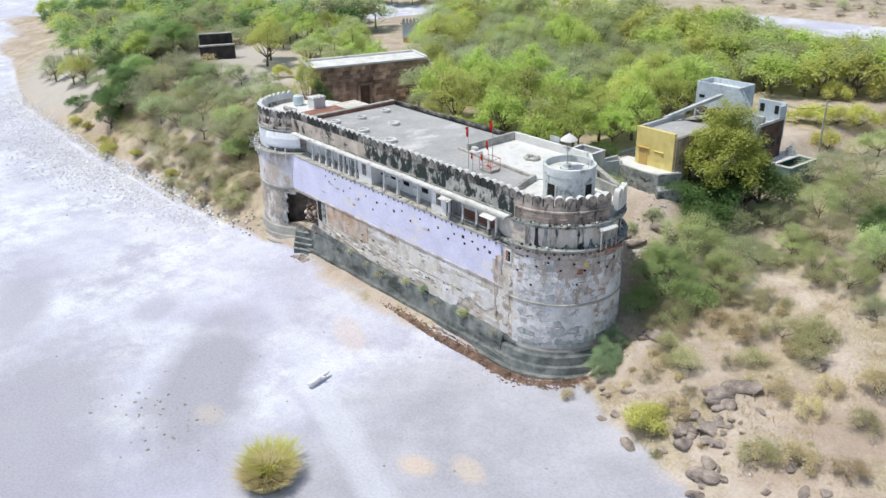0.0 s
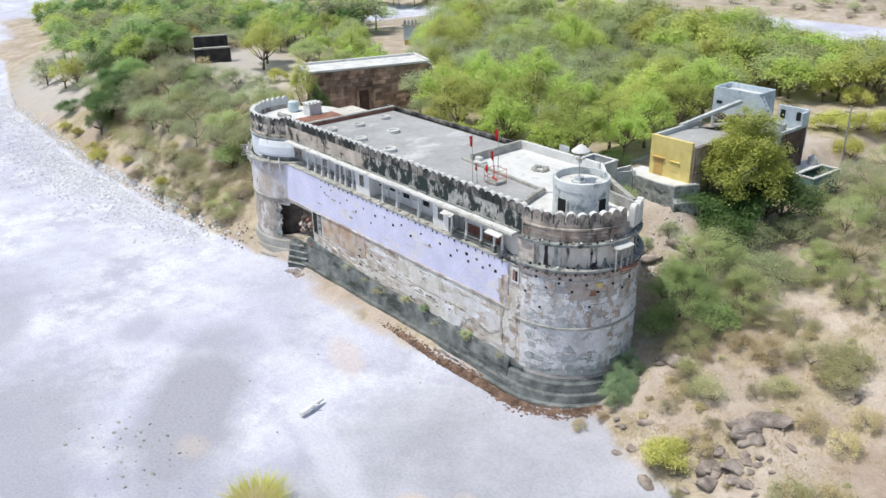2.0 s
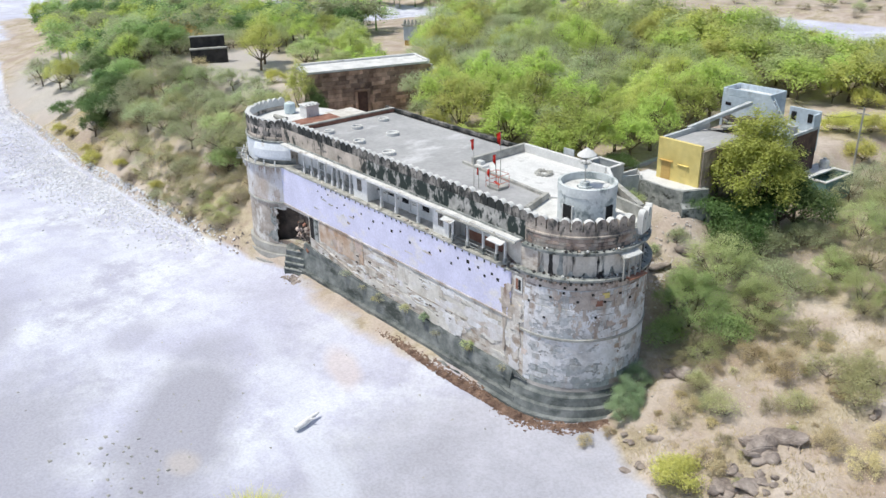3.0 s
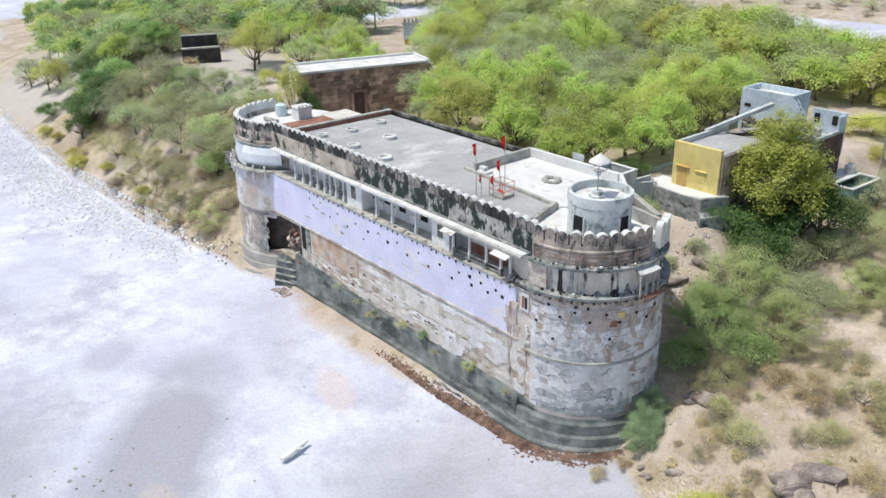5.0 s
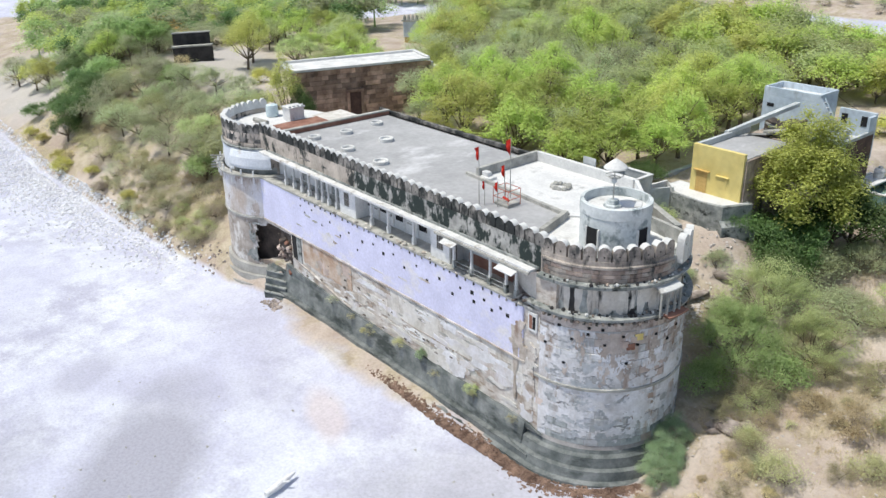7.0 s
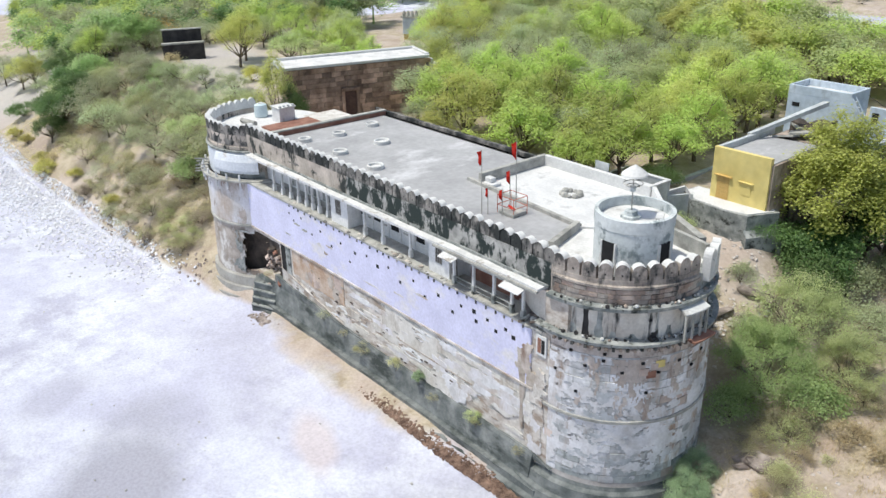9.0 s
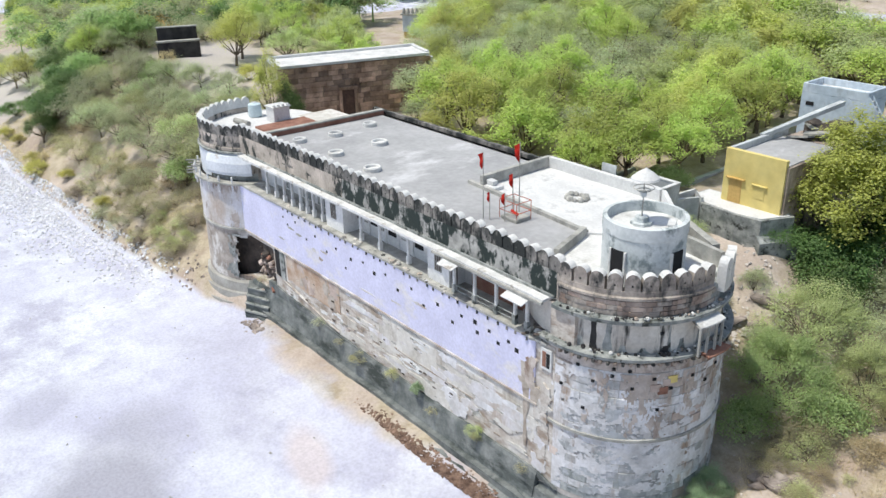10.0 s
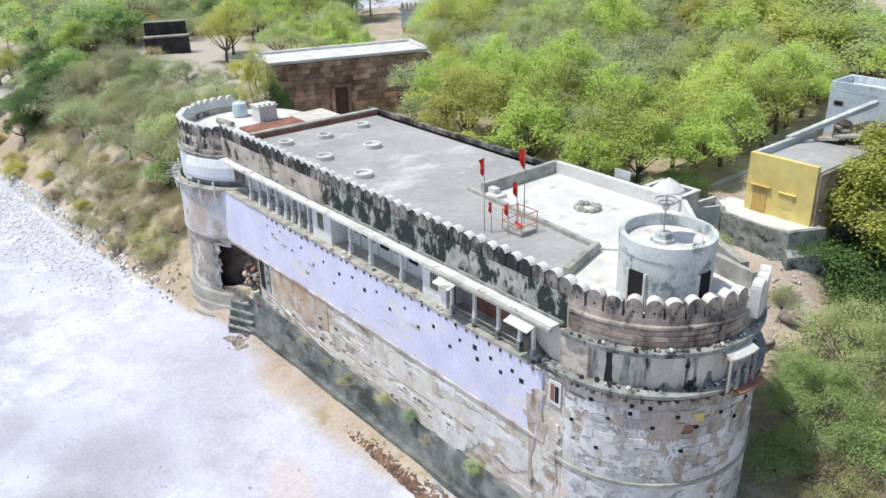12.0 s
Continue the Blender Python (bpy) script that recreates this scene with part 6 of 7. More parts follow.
for x, y in scatter([(-110, 232), (-20, 205), (80, 170), (120, 210), (0, 270), (-90, 290)], 11.0, 160):
    plant(veg.choice(THORN), x, y, veg.uniform(0.9, 1.6))
# trees left of the hall
for x, y, p, s in ((-126, 24.5, ORANGET[0], 1.4), (-122, 8, DARKT[1], 1.1), (-130, 15, DARKT[1], 1.2), (-110, 5, DARKT[0], 0.9), (-118, 12, WOOD[1], 1.0), (-104, 1, DARKT[1], 1.05), (-99, -2, DARKT[0], 0.8), (-112, 9, GREENB[0], 1.6), (-113, 26, THORN[3], 1.7),
                   (-94, 27.5, WOOD[3], 1.1), (-89, 24, WOOD[5], 1.0), (-79, 21, YELB[0], 1.4), (-98, 17, DRYB[0], 2.2), (-84, 30, WOOD[2], 0.9), (-104, 47, WOOD[0], 1.0),  (-110, 40, WOOD[1], 0.9),
                   (-120, 40, GREYWOOD[0], 1.1), (-136, 4, WOOD[5], 0.9), (-131, 5, WOOD[3], 0.85), (-139, 11, GREYWOOD[1], 0.9)):
    plant(p, x, y, s)
for i, (x, y) in enumerate(((-128, 13), (-124, 18), (-119, 21), (-132, 17), (-121, 14.5), (-115, 18), (-131, 22))):
    plant(FRESHT[i % 2], x, y, 0.95 + 0.08 * (i % 3))
FAR_SPOTS += scatter([(-280, 40), (-200, 22), (-150, 8), (-122, 16), (-128, 36), (-110, 38), (-102, 58), (-118, 72), (-160, 78), (-220, 90), (-280, 90)], 5.0, 1400)
for k, m in enumerate((L_GREEN, L_BANK, L_DARK, L_OLIVE)):
    far_woods(FAR_SPOTS[k::4], m, 300 + k)
# trees standing in the fort's inner court, seen over the roof
for x, y, p, s in ((-47.5, 9.5, GREYWOOD[1], 0.85), (-36, 18.5, WOOD[5], 0.85), (-31, 19, WOOD[3], 0.8), (-27.5, 18.5, WOOD[0], 0.8), (-40, 20, GREYWOOD[0], 0.9), (-21, 23, WOOD[4], 0.8), (-19, 27, WOOD[1], 1.0),
                   (-8.6, 21.2, THORN[1], 0.75), (-9.6, 20.0, GREYWOOD[1], 0.5), (-12.6, 21.0, THORN[1], 0.6), (-14.0, 23.0, GREYWOOD[0], 0.55)):
    plant(p, x, y, s)
for x, y, p, q in ((-16.5, 31.5, WOOD[0], 0.95), (-17.5, 36.5, WOOD[1], 1.0), (-20, 33, WOOD[4], 1.0), (-23, 26.5, WOOD[0], 0.9), (-15.2, 27.6, GREENB[1], 0.8), (-24.5, 21.5, GREENB[1], 0.8), (-70, 27, WOOD[2], 0.9), (-73, 31, WOOD[0], 0.9), (-77, 34, WOOD[4], 0.95), (-81, 38, WOOD[2], 0.95), (-68, 33, WOOD[0], 0.9), (-86, 42, WOOD[4], 0.9), (-90, 36, WOOD[0], 0.8), (-94, 46, WOOD[2], 0.9), (-34.5, 17.6, WOOD[3], 0.6)):
    plant(p, x, y, q)
# slender court tree and shrub before the hall
plant(WOOD[3], -53.2, 10.6, 1.0, z=11.45).scale = (0.68, 0.68, 1.32)
plant(DARKT[1], -51.2, 11.3, 1.0, z=11.45).scale = (0.5, 0.5, 1.12)
# big tree by the yellow house and the bushes below
plant(BIGT, 0.2, 29.0, 1.0, label="large yellow-green tree shading the yellow house")
plant(DARKT[1], 2.4, 31.0, 1.1)
for x, y, q in ((-0.5, 26.2, 1.3), (1.4, 24.2, 1.2), (3.2, 27.0, 1.4), (5.4, 29.5, 1.3), (-2.6, 24.2, 0.7), (-1.6, 19.8, 0.7), (0.6, 17.6, 0.6), (-3.2, 18.0, 0.5)):
    plant(GREENB[1] if y > 22 and x < 3 else THORN[0], x, y, q)
plant(DARKT[0], 1.2, 26.0, 0.95)
plant(DARKT[1], 3.6, 31.5, 1.15)
plant(BIGTHORN[0], 4.8, 35.5, 0.7)
for x, y, p, s in ((3.6, 14.9, BIGGREEN, 1.0), (7.4, 14.8, GREENB[0], 1.0), (3.4, 19.4, BIGTHORN[0], 1.05), (8.2, 18.2, BIGTHORN[1], 0.8), (3.6, 11.6, GREENB[0], 0.9), (6.2, 9.6, THORN[2], 0.6), (7.6, 11.6, THORN[1], 0.8), (6.5, 22.0, THORN[3], 1.3), (6.8, 12.6, THORN[2], 0.9), (10.3, 24.0, THORN[1], 0.8), (5.2, 4.6, FOOTB, 1.0), (5.9, 3.0, FOOTB, 0.8), (4.6, 6.4, FOOTB, 0.9),
                   (13.6, -0.4, YELB[0], 1.4), (9.3, 7.4, THORN[2], 0.55), (10.6, 6.8, THORN[0], 0.5), (16.0, 33.0, DARKT[1], 0.8), (17.5, 31, GREENB[0], 1.2), (9.0, 34, BIGTHORN[0], 0.75), (12.5, 29, THORN[2], 1.2), (9, 40, BIGTHORN[1], 0.9), (14, 41, BIGTHORN[0], 0.9), (19, 27, THORN[3], 1.2), (21, 33, BIGTHORN[1], 0.7),
                   (-2, 66, YELB[0], 1.9), (1, 70, YELB[0], 2.0), (-14.2, 74, WOOD[5], 0.6), (-9.8, 74.3, YELB[0], 1.8), (-5.2, 79, YELB[0], 2.0), (-7.2, 59.5, YELB[0], 1.3), (2.9, 56.3, THORN[1], 1.0), (-1.0, 55.2, YELB[0], 1.5), (-5, 60, YELB[0], 1.7), (-3.5, 62.5, YELB[0], 1.6), (6, 62, YELB[0], 1.7), (8, 66, WOOD[5], 0.7), (10, 56, GREYWOOD[1], 0.9)):
    plant(p, x, y, s)
for x, y, p, s in ((12.3, 6.7, WISP[2], 2.00), (16.1, 10.6, WISP[2], 1.80), (19.5, 13.4, WISP[2], 2.20), (19.0, 16.2, WISP[2], 2.40), (13.7, 13.6, WISP[0], 2.20), (22.7, 7.7, WISP[1], 1.70), (26.6, 8.2, WISP[2], 1.70), (22.7, 1.0, WISP[3], 2.00), (25.1, 1.8, WISP[1], 1.80), (28.3, 2.8, WISP[0], 1.60), (16.5, 15.2, WISP[3], 2.20), (10.1, 14.3, WISP[0], 1.60), (9.2, 8.6, WISP[2], 1.50), (25.8, 12.6, WISP[1], 2.20), (22.7, 11.2, WISP[1], 1.60), (20.3, 8.1, WISP[0], 1.60), (12.7, 18.8, WISP[3], 2.00), (14.1, 24.1, BIGTHORN[0], 0.60), (17.5, 23.7, BIGTHORN[1], 0.65), (17.6, 28.0, BIGTHORN[0], 0.70), (10.4, 26.5, BIGTHORN[1], 0.55), (8.4, 23.9, THORN[3], 0.90), (21.1, 21.0, THORN[0], 0.90), (5.4, -0.5, WISP[0], 0.90), (6.1, 1.3, WISP[0], 0.80), (14.9, 9.1, THORN[2], 0.45)):
    plant(p, x, y, s)
for x, y, p, s in ((7.2, 44.3, THORN[2], 1.5), (3.6, 43.2, SAGET[2], 0.8), (7.1, 50.0, SAGET[2], 0.9), (-0.3, 44.9, SCRUB[3], 1.3), (13.1, 39.1, THORN[2], 1.4), (3.6, 47.9, SAGET[2], 0.8), (12.0, 40.1, GREENB[0], 0.8), (6.8, 25.0, SAGET[2], 0.55), (11.5, 26.4, THORN[1], 0.8), (11.3, 36.1, SAGET[2], 0.6), (6.5, 30.8, SAGET[2], 0.6), (9.4, 17.7, THORN[2], 0.7), (4.3, 58.1, SAGET[1], 0.9), (15.0, 23.1, THORN[2], 0.6)):
    plant(p, x, y, s)
BANK = [(6, 1.5), (12, -1), (20, -3.5), (40, -6), (44, 40), (12, 44), (8, 24), (9, 12)]
for x, y in scatter(BANK, 1.7, 1200, lambda x, y: noise.noise((x * 0.16, y * 0.16, 7.0)) > 0.02):
    q = veg.random()
    plant(veg.choice(WISP) if q < 0.5 else veg.choice(DRYB), x, y, veg.choice((0.35, 0.45, 0.6, 0.8, 1.2)) * veg.uniform(0.85, 1.15))
for x, y in scatter([(14, 34), (44, 30), (50, 110), (16, 100), (6, 74)], 4.6, 500):
    plant(veg.choice(THORN + GREYWOOD[:1]), x, y, veg.uniform(0.7, 1.2))
# the slope beyond the far tower: acacias above, dry scrub and bare soil below
for x, y in scatter([(-56, 5), (-58, 12), (-78, 17), (-108, 13), (-106, 2), (-86, 2.5), (-70, 3)], 3.9, 900):
    plant(veg.choice(SAGET), x, y, veg.uniform(0.85, 1.25))
for x, y, p, q in ((-61.5, 3.2, GREENB[0], 1.25), (-60.5, 5.6, SAGET[1], 1.2), (-93, 13.6, GREENB[0], 1.2), (-90, 11, GREENB[0], 1.0), (-57, 7.5, SAGET[1], 1.0), (-100, 0.6, DARKT[1], 1.1), (-104, 4.5, DARKT[0], 1.0), (-118.5, -0.8, GREENB[1], 1.0)):
    plant(p, x, y, q)
for x, y in scatter([(-51.5, -3.0), (-62, -4.6), (-84, -5.4), (-106, -4.6), (-104, 3), (-84, 5), (-56, 6)], 2.2, 1500, lambda x, y: noise.noise((x * 0.13, y * 0.13, 3.0)) > -0.12):
    d = y - shore(x)
    p = veg.choice(SCRUB + SCRUB + WISP[:2] + THORN[2:3]) if d > 3 else veg.choice(DRYB + SCRUB[:2])
    plant(p, x, y, veg.uniform(0.8, 1.7) if d > 3 else veg.uniform(0.6, 1.1))
for x, y in scatter([(-52, -3.4), (-66, -4.6), (-84, -5.0), (-84, 1.0), (-66, 2.0), (-54, 2.0)], 1.9, 700, lambda x, y: noise.noise((x * 0.2, y * 0.2, 13.0)) > -0.05):
    plant(veg.choice(SCRUB[:2] + SCRUB[3:] + DRYB[2:]), x, y, veg.uniform(0.7, 1.25))
for x, y in ((-54, -2.6), (-57, -2.2), (-59.5, -1.2), (-55.5, -0.4), (-64, -2.0), (-52.6, -1.4)):
    plant(THORN[1], x, y, veg.uniform(0.45, 0.7))
# undergrowth beneath the trees upriver
for x, y in scatter([(-160, 4), (-122, -1), (-110, 12), (-111, 38), (-128, 42), (-160, 30)], 4.0, 500):
    plant(veg.choice(THORN + GREYWOOD[:1]), x, y, veg.uniform(0.9, 1.5))
for x, y in scatter([(-114, 38), (-98, 33), (-84, 38), (-72, 50), (-86, 60), (-108, 58)], 4.2, 300, lambda x, y: abs(0.6 * (x + 93) + 0.8 * (y - 56)) > 4.5):
    plant(veg.choice(THORN[:2] + WOOD[:4] + GREYWOOD[:2]), x, y, veg.uniform(0.7, 1.0))
for x, y, s in ((-92, -5.4, 1.2), (-96, -4.6, 0.9), (-84, -3.6, 0.8), (-106, -3.8, 0.9), (-112, -4.0, 1.0), (-71, -3.4, 0.8)):
    plant(YELB[0], x, y, s)
# dry tussock on the river bed
def blades(seed, count, spread, lo, hi, material):
    rnd = random.Random(seed)
    verts, faces = [], []
    for _ in range(count):
        a, q = rnd.uniform(0, 6.28), spread * rnd.random() ** 0.7
        x, y, ln, w = q * math.cos(a), q * math.sin(a), rnd.uniform(lo, hi), rnd.uniform(0.012, 0.03)
        a += rnd.uniform(-0.6, 0.6)
        out = rnd.uniform(0.35, 1.0) * ln
        c, d = math.cos(a), math.sin(a)
        k = len(verts)
        for f, r in ((0, 1), (0.5, 0.8)):
            verts += [(x + out * f * f * c - w * r * d, y + out * f * f * d + w * r * c, ln * f - 0.08), (x + out * f * f * c + w * r * d, y + out * f * f * d - w * r * c, ln * f - 0.08)]
        verts.append((x + out * c, y + out * d, ln * 0.82))
        faces += [(k, k + 1, k + 3, k + 2), (k + 2, k + 3, k + 4)]
    me = bpy.data.meshes.new("blades")
    me.from_pydata(verts, [], faces)
    me.materials.append(material)
    return me


tus = thing("dry_tussock", "large dry tussock alone on the river bed", "grass", at=(-2.6, -26.0, height(-2.6, -26.0)))
tus.scale = (1.6, 1.6, 1.5)
for nm, args in (("dead_tuft", (31, 700, 0.5, 0.5, 1.1, L_DEAD)), ("straw_tuft", (32, 3600, 1.0, 0.6, 1.4, L_STRAW)), ("green_tuft", (33, 900, 0.8, 1.0, 1.7, L_YELLOW))):
    o = new(nm, blades(*args))
    o.parent = tus
    if nm == "green_tuft":
        o.location = (-0.7, 0.5, 0)
# plants rooted in the wall
for x, z, p, q in ((-27.7, 2.9, SCRUB[3], 0.38), (-24.6, 2.6, DRYB[3], 0.4), (-21.9, 2.3, SCRUB[1], 0.5), (-17.5, 2.9, WISP[2], 0.75), (-14.6, 2.9, FOOTB, 0.36), (-12.9, 2.2, DRYB[3], 0.4), (-8.5, 2.8, THORN[1], 0.3), (-8.3, 2.5, WISP[2], 0.6), (-4.0, 2.5, DRYB[3], 0.42), (-37.0, 3.6, DRYB[3], 0.5)):
    plant(p, x, -0.66, q, z=z, label="small weed rooted in the plinth's ledge")
for p in PROTOS:
    if p.name not in USED:
        plant(p, -120, 60, 0.9)


def grass(name, spots, label):
    """Short dry blades in little tufts over the sandy ground."""
    verts, faces = [], []
    rnd = random.Random(8)
    for x, y in spots:
        z = height(x, y)
        for _ in range(5):
            a, ln = rnd.uniform(0, 6.28), rnd.uniform(0.1, 0.28)
            bx_, by = x + rnd.gauss(0, 0.22), y + rnd.gauss(0, 0.22)
            lean = rnd.uniform(0.8, 1.6) * ln
            k = len(verts)
            w = 0.022
            verts += [(bx_ - w * math.sin(a), by + w * math.cos(a), z - 0.05), (bx_ + w * math.sin(a), by - w * math.cos(a), z - 0.05), (bx_ + lean * math.cos(a), by + lean * math.sin(a), z + ln)]
            faces.append((k, k + 1, k + 2))
    me = bpy.data.meshes.new(name)
    me.from_pydata(verts, [], faces)
    me.materials.append(L_STRAW)
    tagged(new(name, me), label, "grass", kind="stuff")


def patchy(count, x0, x1, near, wide):
    out = []
    while len(out) < count:
        x = veg.uniform(x0, x1)
        y = shore(x) + veg.uniform(near, wide)
        if noise.noise((x * 0.13, y * 0.13, 4.0)) > veg.uniform(-0.25, 0.35):
            out.append((x, y))
    return out


grass("dry_grass", patchy(9000, 5, 46, 1.0, 40), "short dry straw grass on the sandy bank")
grass("bank_grass", patchy(9000, -120, -52, 1.0, 18), "short dry straw grass under the scrub")


# ---- stones ----
def stone_mesh(seed, flat=0.6):
    """A blocky rock with worn, rounded edges."""
    rnd = random.Random(seed + 40)
    bm = bmesh.new()
    for _ in range(20):
        d = Vector((rnd.gauss(0, 1), rnd.gauss(0, 1), rnd.gauss(0, 1))).normalized()
        k = rnd.uniform(0.85, 1.1)
        bm.verts.new((d.x * 1.3 * k, d.y * k, d.z * flat * k))
    got = bmesh.ops.convex_hull(bm, input=bm.verts[:])
    bmesh.ops.delete(bm, geom=[v for v in bm.verts if not v.link_faces], context="VERTS")
    bmesh.ops.bevel(bm, geom=bm.edges[:], offset=0.07, segments=2, affect="EDGES")
    bmesh.ops.recalc_face_normals(bm, faces=bm.faces[:])
    me = bpy.data.meshes.new("boulder")
    bm.to_mesh(me)
    me.materials.append(M_ROCK)
    return me


STONES = [stone_mesh(i, 0.5 + 0.1 * (i % 3)) for i in range(6)]


def boulder(x, y, s, i, label="brown weathered boulder on the sandy bank"):
    o = tagged(new("boulder", STONES[i % 6]), label, "rock", "bank boulders")
    o.location = (x, y, height(x, y) + 0.12 * s)
    o.rotation_euler = (veg.uniform(-0.3, 0.3), veg.uniform(-0.3, 0.3), veg.uniform(0, 6.28))
    o.scale = (s * veg.uniform(0.9, 1.3), s * veg.uniform(0.75, 1.05), s * veg.uniform(0.7, 1.0))


rk = random.Random(4)
CLUSTERS = ((16.4, 5.2, 3, 1.5, 0.5), (17.3, 6.4, 2, 1.2, 0.4), (16.1, 0.9, 5, 0.9, 0.6), (18.4, 1.9, 5, 0.8, 0.7), (19.9, -2.2, 2, 1.0, 0.3), (7.3, 9.3, 2, 1.2, 0.4), (5.3, 11.8, 3, 1.1, 0.6), (3.2, 14.2, 6, 0.7, 1.0), (1.6, 16.2, 6, 0.8, 1.2), (-0.6, 18.6, 5, 0.9, 0.9), (16.3, 4.8, 2, 1.00, 0.5), (18.2, 4.8, 2, 0.85, 0.5), (18.1, 3.8, 4, 0.45, 1.0), (16.0, 0.6, 6, 0.60, 0.9), (18.0, 1.3, 6, 0.50, 1.0), (19.4, 0.9, 6, 0.50, 0.9), (17.8, 2.4, 4, 0.40, 0.8), (19.7, -1.5, 3, 0.60, 0.5), (20.2, -2.8, 3, 0.60, 0.5), (21.8, -1.8, 2, 0.40, 0.6), (24.7, 0.3, 8, 0.55, 1.3), (23.6, -0.3, 4, 0.40, 1.0), (8.3, 1.6, 4, 0.50, 0.6), (9.9, -0.2, 4, 0.45, 0.6), (13.2, -2.1, 1, 0.80, 0.1), (6.9, 9.7, 3, 0.60, 0.6), (7.0, 7.9, 3, 0.50, 0.6), (20.8, 13.0, 2, 0.40, 0.8), (20.9, 20.5, 2, 0.60, 0.6))
for x0, y0, count, big, spread in CLUSTERS:
    for i in range(count):
        boulder(x0 + rk.gauss(0, spread), y0 + rk.gauss(0, spread), big * rk.uniform(0.5, 1.05), rk.randrange(6))
# cobbles along the shore and specks on the river bed
def pebbles(name, spots, lo, hi, material, label):
    verts, faces = [], []
    rnd = random.Random(3)
    for x, y in spots:
        s = rnd.uniform(lo, hi)
        z = height(x, y)
        k = len(verts)
        for dx, dy, dz in ((-1, -0.7, -0.3), (1, -0.8, -0.3), (0.9, 0.8, -0.3), (-0.9, 0.7, -0.3), (-0.5, -0.4, 0.5), (0.6, -0.3, 0.45), (0.4, 0.5, 0.55), (-0.5, 0.4, 0.4)):
            verts.append((x + s * (dx + rnd.uniform(-0.5, 0.5)), y + s * (dy + rnd.uniform(-0.5, 0.5)), z + s * (dz + rnd.uniform(-0.15, 0.25))))
        faces += [(k, k + 1, k + 5, k + 4), (k + 1, k + 2, k + 6, k + 5), (k + 2, k + 3, k + 7, k + 6), (k + 3, k, k + 4, k + 7), (k + 4, k + 5, k + 6, k + 7)]
    me = bpy.data.meshes.new(name)
    me.from_pydata(verts, [], faces)
    me.materials.append(material)
    tagged(new(name, me), label, "stones", kind="stuff")


pebbles("shore_cobbles", [(x, shore(x) - abs(veg.gauss(0, 3.0 + 0.05 * max(0, -60 - x))) + 1.4) for x in (veg.triangular(-170, -48, -85) for _ in range(9000))], 0.05, 0.22, M_COBBLE, "grey cobbles strewn along the river's edge")
pebbles("shore_rocks", [(x, shore(x) + abs(veg.gauss(0.6, 1.3))) for x in (veg.uniform(-80, -46) for _ in range(200))], 0.08, 0.26, M_ROCK, "dark brown rocks along the foot of the slope")
pebbles("bank_stones", [(x, shore(x) + veg.uniform(-0.5, 22)) for x in (veg.uniform(3, 40) for _ in range(700))], 0.03, 0.12, M_SAND, "small stones on the sandy bank")
pebbles("bed_stones", [(veg.uniform(-60, 25), veg.uniform(-45, -4)) for _ in range(130)], 0.04, 0.13, M_GREYST, "scattered dark stones on the river bed")
pebbles("bed_stone_cluster", [(veg.gauss(-18.5, 4.2), veg.gauss(-28.5, 2.6)) for _ in range(60)], 0.06, 0.2, M_GREYST, "cluster of dark stones on the smooth silt")
pebbles("slope_rubble", [(veg.gauss(-1.6, 1.8), veg.gauss(17.5, 2.8)) for _ in range(420)], 0.04, 0.17, M_SAND, "pale fallen rubble on the slope below the terrace")
pebbles("stair_rubble", [(veg.gauss(-36.2, 0.7), veg.gauss(-2.5, 0.4)) for _ in range(60)], 0.08, 0.3, M_ROCK, "dark rubble at the foot of the stair")
pebbles("wall_foot_rubble", [(x, max(shore(x) + 0.4, -2.9) + abs(veg.gauss(0, 0.45))) for x in (veg.triangular(-20, 3, -3) for _ in range(2600))] + [(NT[0] + q * math.cos(a), NT[1] + q * math.sin(a)) for q, a in ((7.75 + abs(veg.gauss(0, 0.4)), radians(veg.uniform(-95, -25))) for _ in range(1500))], 0.03, 0.15, M_REDROCK, "reddish rubble at the foot of the plinth")
log = thing("bleached_log", "bleached pale log lying on the river bed", "log", at=(-11.7, -15.6, 0))
bm = bmesh.new()
limb(bm, (-11.4, -16.8, 0.14), (-11.6, -15.8, 0.2), 0.2, 0.27, 12)
limb(bm, (-11.6, -15.8, 0.2), (-11.9, -14.8, 0.22), 0.27, 0.2, 12)
limb(bm, (-11.7, -15.5, 0.25), (-11.2, -15.0, 0.45), 0.12, 0.05, 8)
limb(bm, (-11.9, -14.8, 0.22), (-12.0, -14.2, 0.3), 0.2, 0.09, 12)
for v in bm.verts:
    v.co += Vector((0.05, 0.04, 0.03)) * noise.noise(v.co * 3.0)
bmesh.ops.holes_fill(bm, edges=bm.edges[:])
bmesh.ops.recalc_face_normals(bm, faces=bm.faces[:])
part("trunk", bm, M_GALLERY, log)


# ---- stone pieces of the near tower and the hall ----
def curved_block(r, width, tall, proud):
    """A slightly rounded ashlar block on a cylinder, at angle 0, standing on z = 0."""
    bm = bmesh.new()
    half, g, n = width / r / 2, 0.013, 3
    rows = []
    for i in range(n + 1):
        a = -half + g / r + (2 * half - 2 * g / r) * i / n
        edge = 0.014 if i in (0, n) else 0.0
        rows.append([bm.verts.new((q * math.cos(a), q * math.sin(a), z)) for q, z in ((r - 0.12, g), (r + proud - edge, g + 0.008), (r + proud - edge, tall - g - 0.008), (r - 0.12, tall - g))])
    for p, q in zip(rows, rows[1:]):
        for k in range(3):
            bm.faces.new((p[k], q[k], q[k + 1], p[k + 1]))
    bm.faces.new(rows[0][::-1])
    bm.faces.new(rows[-1])
    bmesh.ops.recalc_face_normals(bm, faces=bm.faces[:])
    return bm


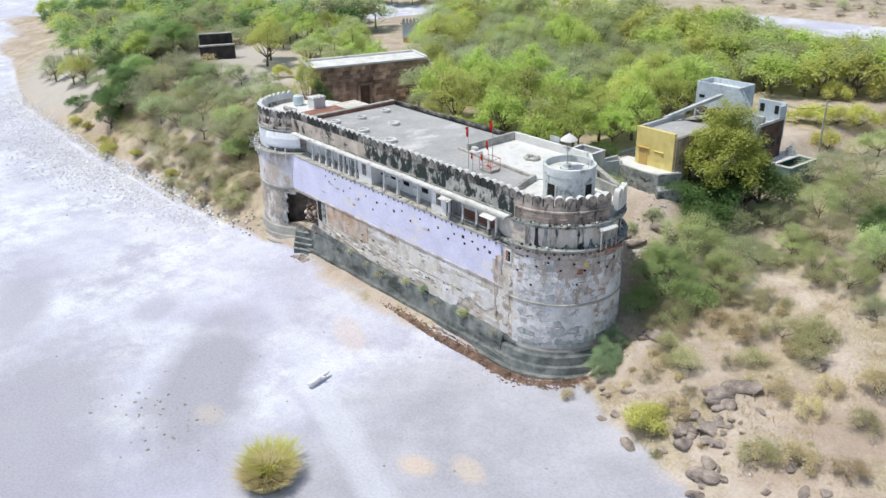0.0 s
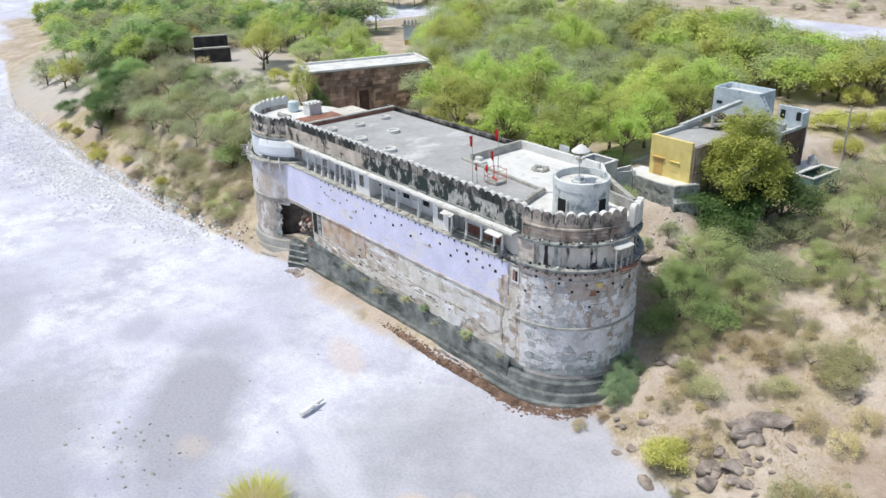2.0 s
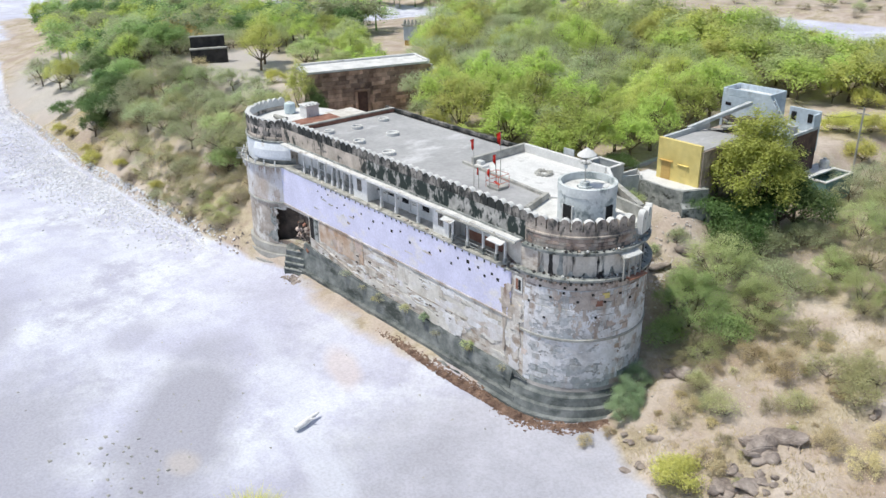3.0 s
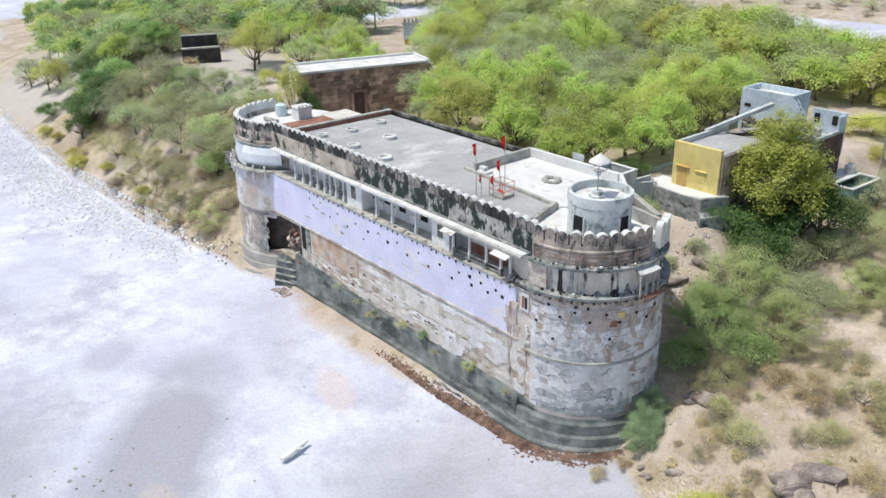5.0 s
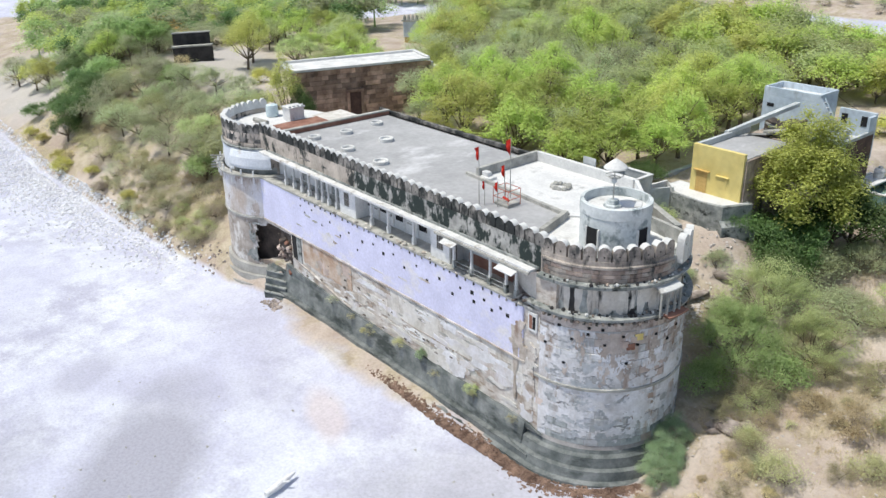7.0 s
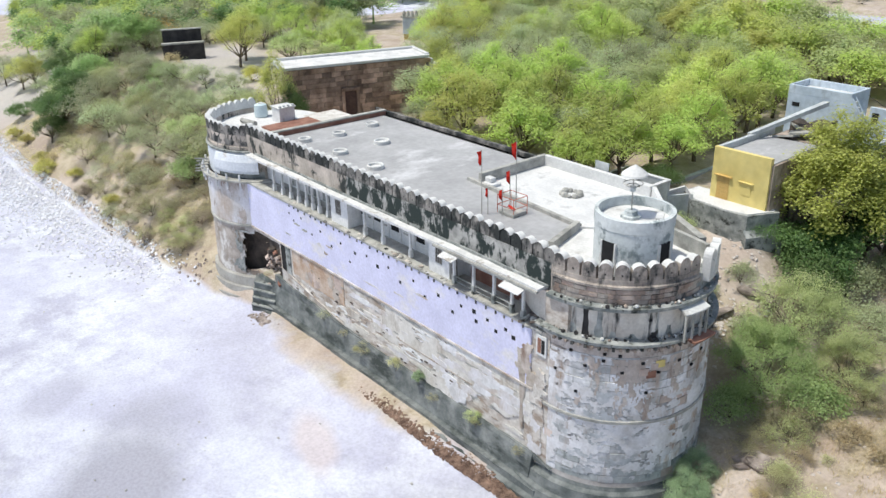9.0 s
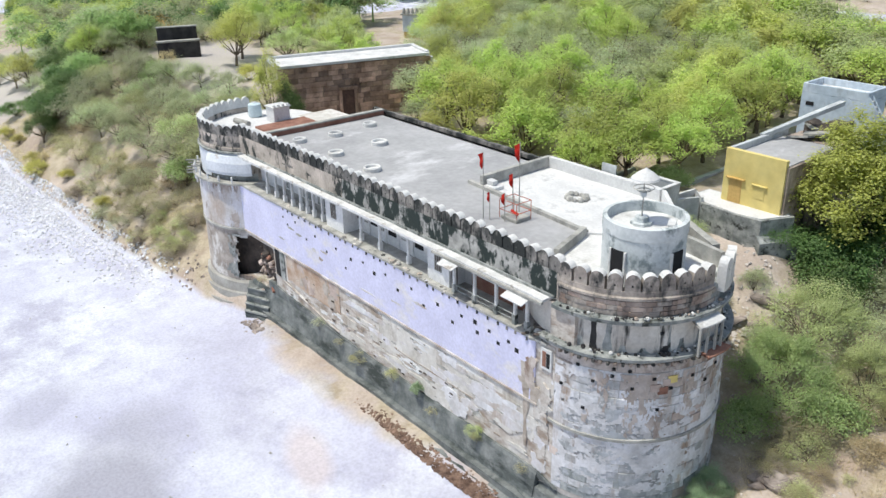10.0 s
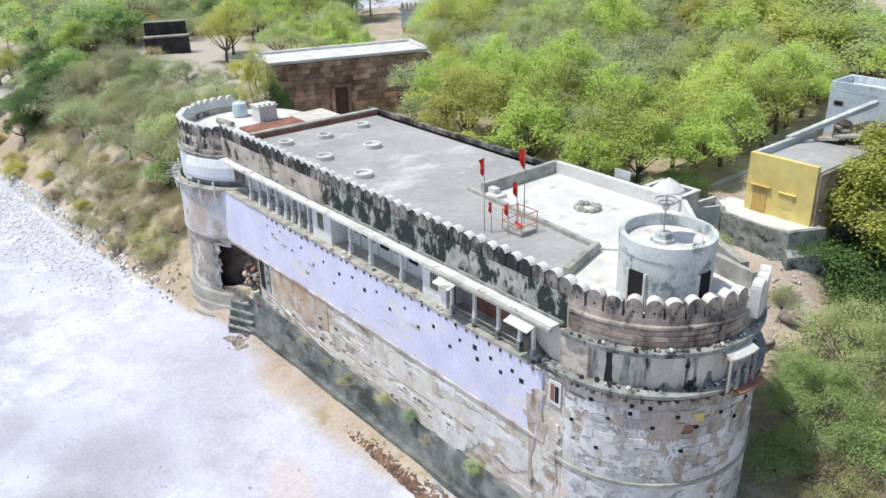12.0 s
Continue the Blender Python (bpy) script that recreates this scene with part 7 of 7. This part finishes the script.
rs = random.Random(21)
COURSE = 0.56
WIDTHS = (0.95, 1.25, 1.55)
BLOCKS = {(w, k): mesh_of(curved_block(5.98, w, COURSE, 0.035 + 0.02 * k), "block", M_ASHLAR) for w in WIDTHS for k in range(3)}
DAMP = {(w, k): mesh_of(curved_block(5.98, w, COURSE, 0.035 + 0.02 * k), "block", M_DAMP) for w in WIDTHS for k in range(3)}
RUSTY = {(w, k): mesh_of(curved_block(5.98, w, COURSE, 0.035 + 0.02 * k), "block", M_RUSTY) for w in WIDTHS for k in range(3)}
PINKS = {(w, k): mesh_of(curved_block(5.98, w, COURSE, 0.035 + 0.02 * k), "block", M_PINK) for w in WIDTHS for k in range(3)}
z = 2.6
while z < 11.6:
    a = radians(-97 + rs.uniform(0, 5))
    while a < radians(66):
        w = rs.choice(WIDTHS)
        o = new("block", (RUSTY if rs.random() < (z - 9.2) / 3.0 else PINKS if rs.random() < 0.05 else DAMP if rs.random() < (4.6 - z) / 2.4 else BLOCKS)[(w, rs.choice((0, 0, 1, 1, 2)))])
        o.parent = tower
        o.location = (NT[0], NT[1], z)
        o.rotation_euler = (0, 0, a + w / 5.98 / 2)
        a += w / 5.98
    z += COURSE
def skin(name, centre, r, a0, a1, z0, z1, field, material, parent, label):
    """A thin ragged skin of plaster clinging to a round wall wherever field(angle, height, point) is positive."""
    step = 0.07
    na, nz = int(radians(a1 - a0) * r / step), int((z1 - z0) / step)
    keep, verts, faces = {}, [], []

    def corner(i, j):
        if (i, j) not in keep:
            a, z = radians(a0 + (a1 - a0) * i / na), z0 + step * j
            q = r + 0.008 * noise.noise((a * 9, z * 1.5, r))
            keep[(i, j)] = len(verts)
            verts.append((centre[0] + q * math.cos(a), centre[1] + q * math.sin(a), z))
        return keep[(i, j)]

    for i in range(na):
        for j in range(nz):
            a, z = a0 + (a1 - a0) * (i + 0.5) / na, z0 + step * (j + 0.5)
            p = Vector((radians(a) * r, z, r))
            if field(a, z, p) > 0:
                faces.append((corner(i, j), corner(i + 1, j), corner(i + 1, j + 1), corner(i, j + 1)))
    me = bpy.data.meshes.new(name)
    me.from_pydata(verts, [], faces)
    me.materials.append(material)
    o = tagged(new(name, me), label, kind="stuff")
    o.parent = parent


def ragged(p, size, seed, stretch=1.0):
    q = Vector((p.x / size, p.y / size / stretch, seed))
    return noise.noise(q) + 0.5 * noise.noise(q * 2.7) + 0.35 * noise.noise(q * 7.0)


skin("limewash_skin", NT, 6.047, -97, 66, 2.75, 11.5, lambda a, z, p: ragged(p, 1.5, 3.0, 0.7) + lerp(z, (2.7, 4.2, 5.2, 8.4, 9.6, 11.5), (-0.5, 0.0, 0.22, 0.12, -0.2, -0.35)) + lerp(a, (-97, -84, -74, -10, 40), (0.9, 0.5, 0.0, 0.0, 0.15)), M_WASH, tower, "thin pale limewash worn off the blocks")
skin("damp_skin", NT, 6.053, -88, 30, 3.0, 9.4, lambda a, z, p: ragged(p, 1.3, 8.0, 0.6) - 0.28 - 0.012 * abs(a + 62) + lerp(z, (3.0, 4.2, 6.0, 9.4), (0.35, 0.0, 0.12, -0.1)), M_GREYWASH, tower, "blue-grey damp patches on the tower")
skin("rust_skin", NT, 6.056, -92, 20, 7.2, 11.5, lambda a, z, p: ragged(p, 0.9, 14.0, 2.6) - 0.42 + lerp(z, (7.2, 9.0, 10.4, 11.5), (-0.3, 0.0, 0.2, 0.35)) + (0.25 if -45 < a < -24 else 0.0), M_RUSTWASH, tower, "brown leached streaks below the ledge")
skin("tower_streak", FT, 6.505, -150, -42, 7.8, 12.0, lambda a, z, p: ragged(p, 0.8, 21.0, 3.2) - 0.45 + lerp(z, (7.8, 9.5, 11.0, 12.0), (0.1, -0.15, 0.1, 0.4)) + (0.25 if a > -62 else 0.0), M_RUSTWASH, ftow, "brown streaks down the far tower")
skin("soot_skin", FT, 6.56, -100, -55, 2.8, 7.2, lambda a, z, p: ragged(p, 1.0, 26.0, 1.4) - 0.45 + lerp(a, (-100, -78, -64, -55), (-0.3, 0.0, 0.35, 0.6)) if not (a > -62 and z < 6.9) else -1.0, M_LEDGE, ftow, "dark soot round the broken opening")
# rubble courses of the tower's parapet, with a few deep holes left between them
RING = {(w, k): mesh_of(curved_block(5.66, w, 0.29, 0.02 + 0.025 * k), "stone", (M_RUBBLE, M_WEATHER, M_RUBBLE)[k]) for w in (0.35, 0.55, 0.8) for k in range(3)}
for row in range(3):
    a = radians(-91 + rs.uniform(0, 3))
    while a < radians(1):
        w = rs.choice((0.35, 0.55, 0.8))
        if rs.random() > 0.06:
            o = new("stone", RING[(w, rs.randrange(3))])
            o.parent = tpar
            o.location = (NT[0], NT[1], 14.84 + row * 0.29)
            o.rotation_euler = (0, 0, a + w / 5.66 / 2)
        a += w / 5.66
for a, zz, m in ((-23.8, 11.05, M_YELLOW), (-28.8, 10.4, M_REDBRICK), (-26.5, 10.9, M_PINK), (-33, 10.6, M_PINK)):
    o = new("block", mesh_of(curved_block(6.0, 0.6, 0.5, 0.09), "block", m))
    o.parent = tower
    o.location = (NT[0], NT[1], zz - 0.25)
    o.rotation_euler = (0, 0, radians(a))
FLAT = {w: mesh_of(box(0.012, w - 0.012, -0.05, 0.1, 0.012, 0.548, bevel=0.015), "block", M_RED) for w in (0.8, 1.1, 1.5, 1.9)}
for row in range(11):
    x, zz = -0.2, 11.9 + row * 0.56
    while x < HALL_L - 0.3:
        w = rs.choice((0.8, 1.1, 1.5, 1.9))
        if not (5.6 < x + w / 2 < 8.0 and zz < 15.6):
            o = new("block", FLAT[w])
            o.parent = hcore
            o.matrix_basis = HM @ pose(x, 0.04 - rs.uniform(0, 0.04), zz)
        x += w
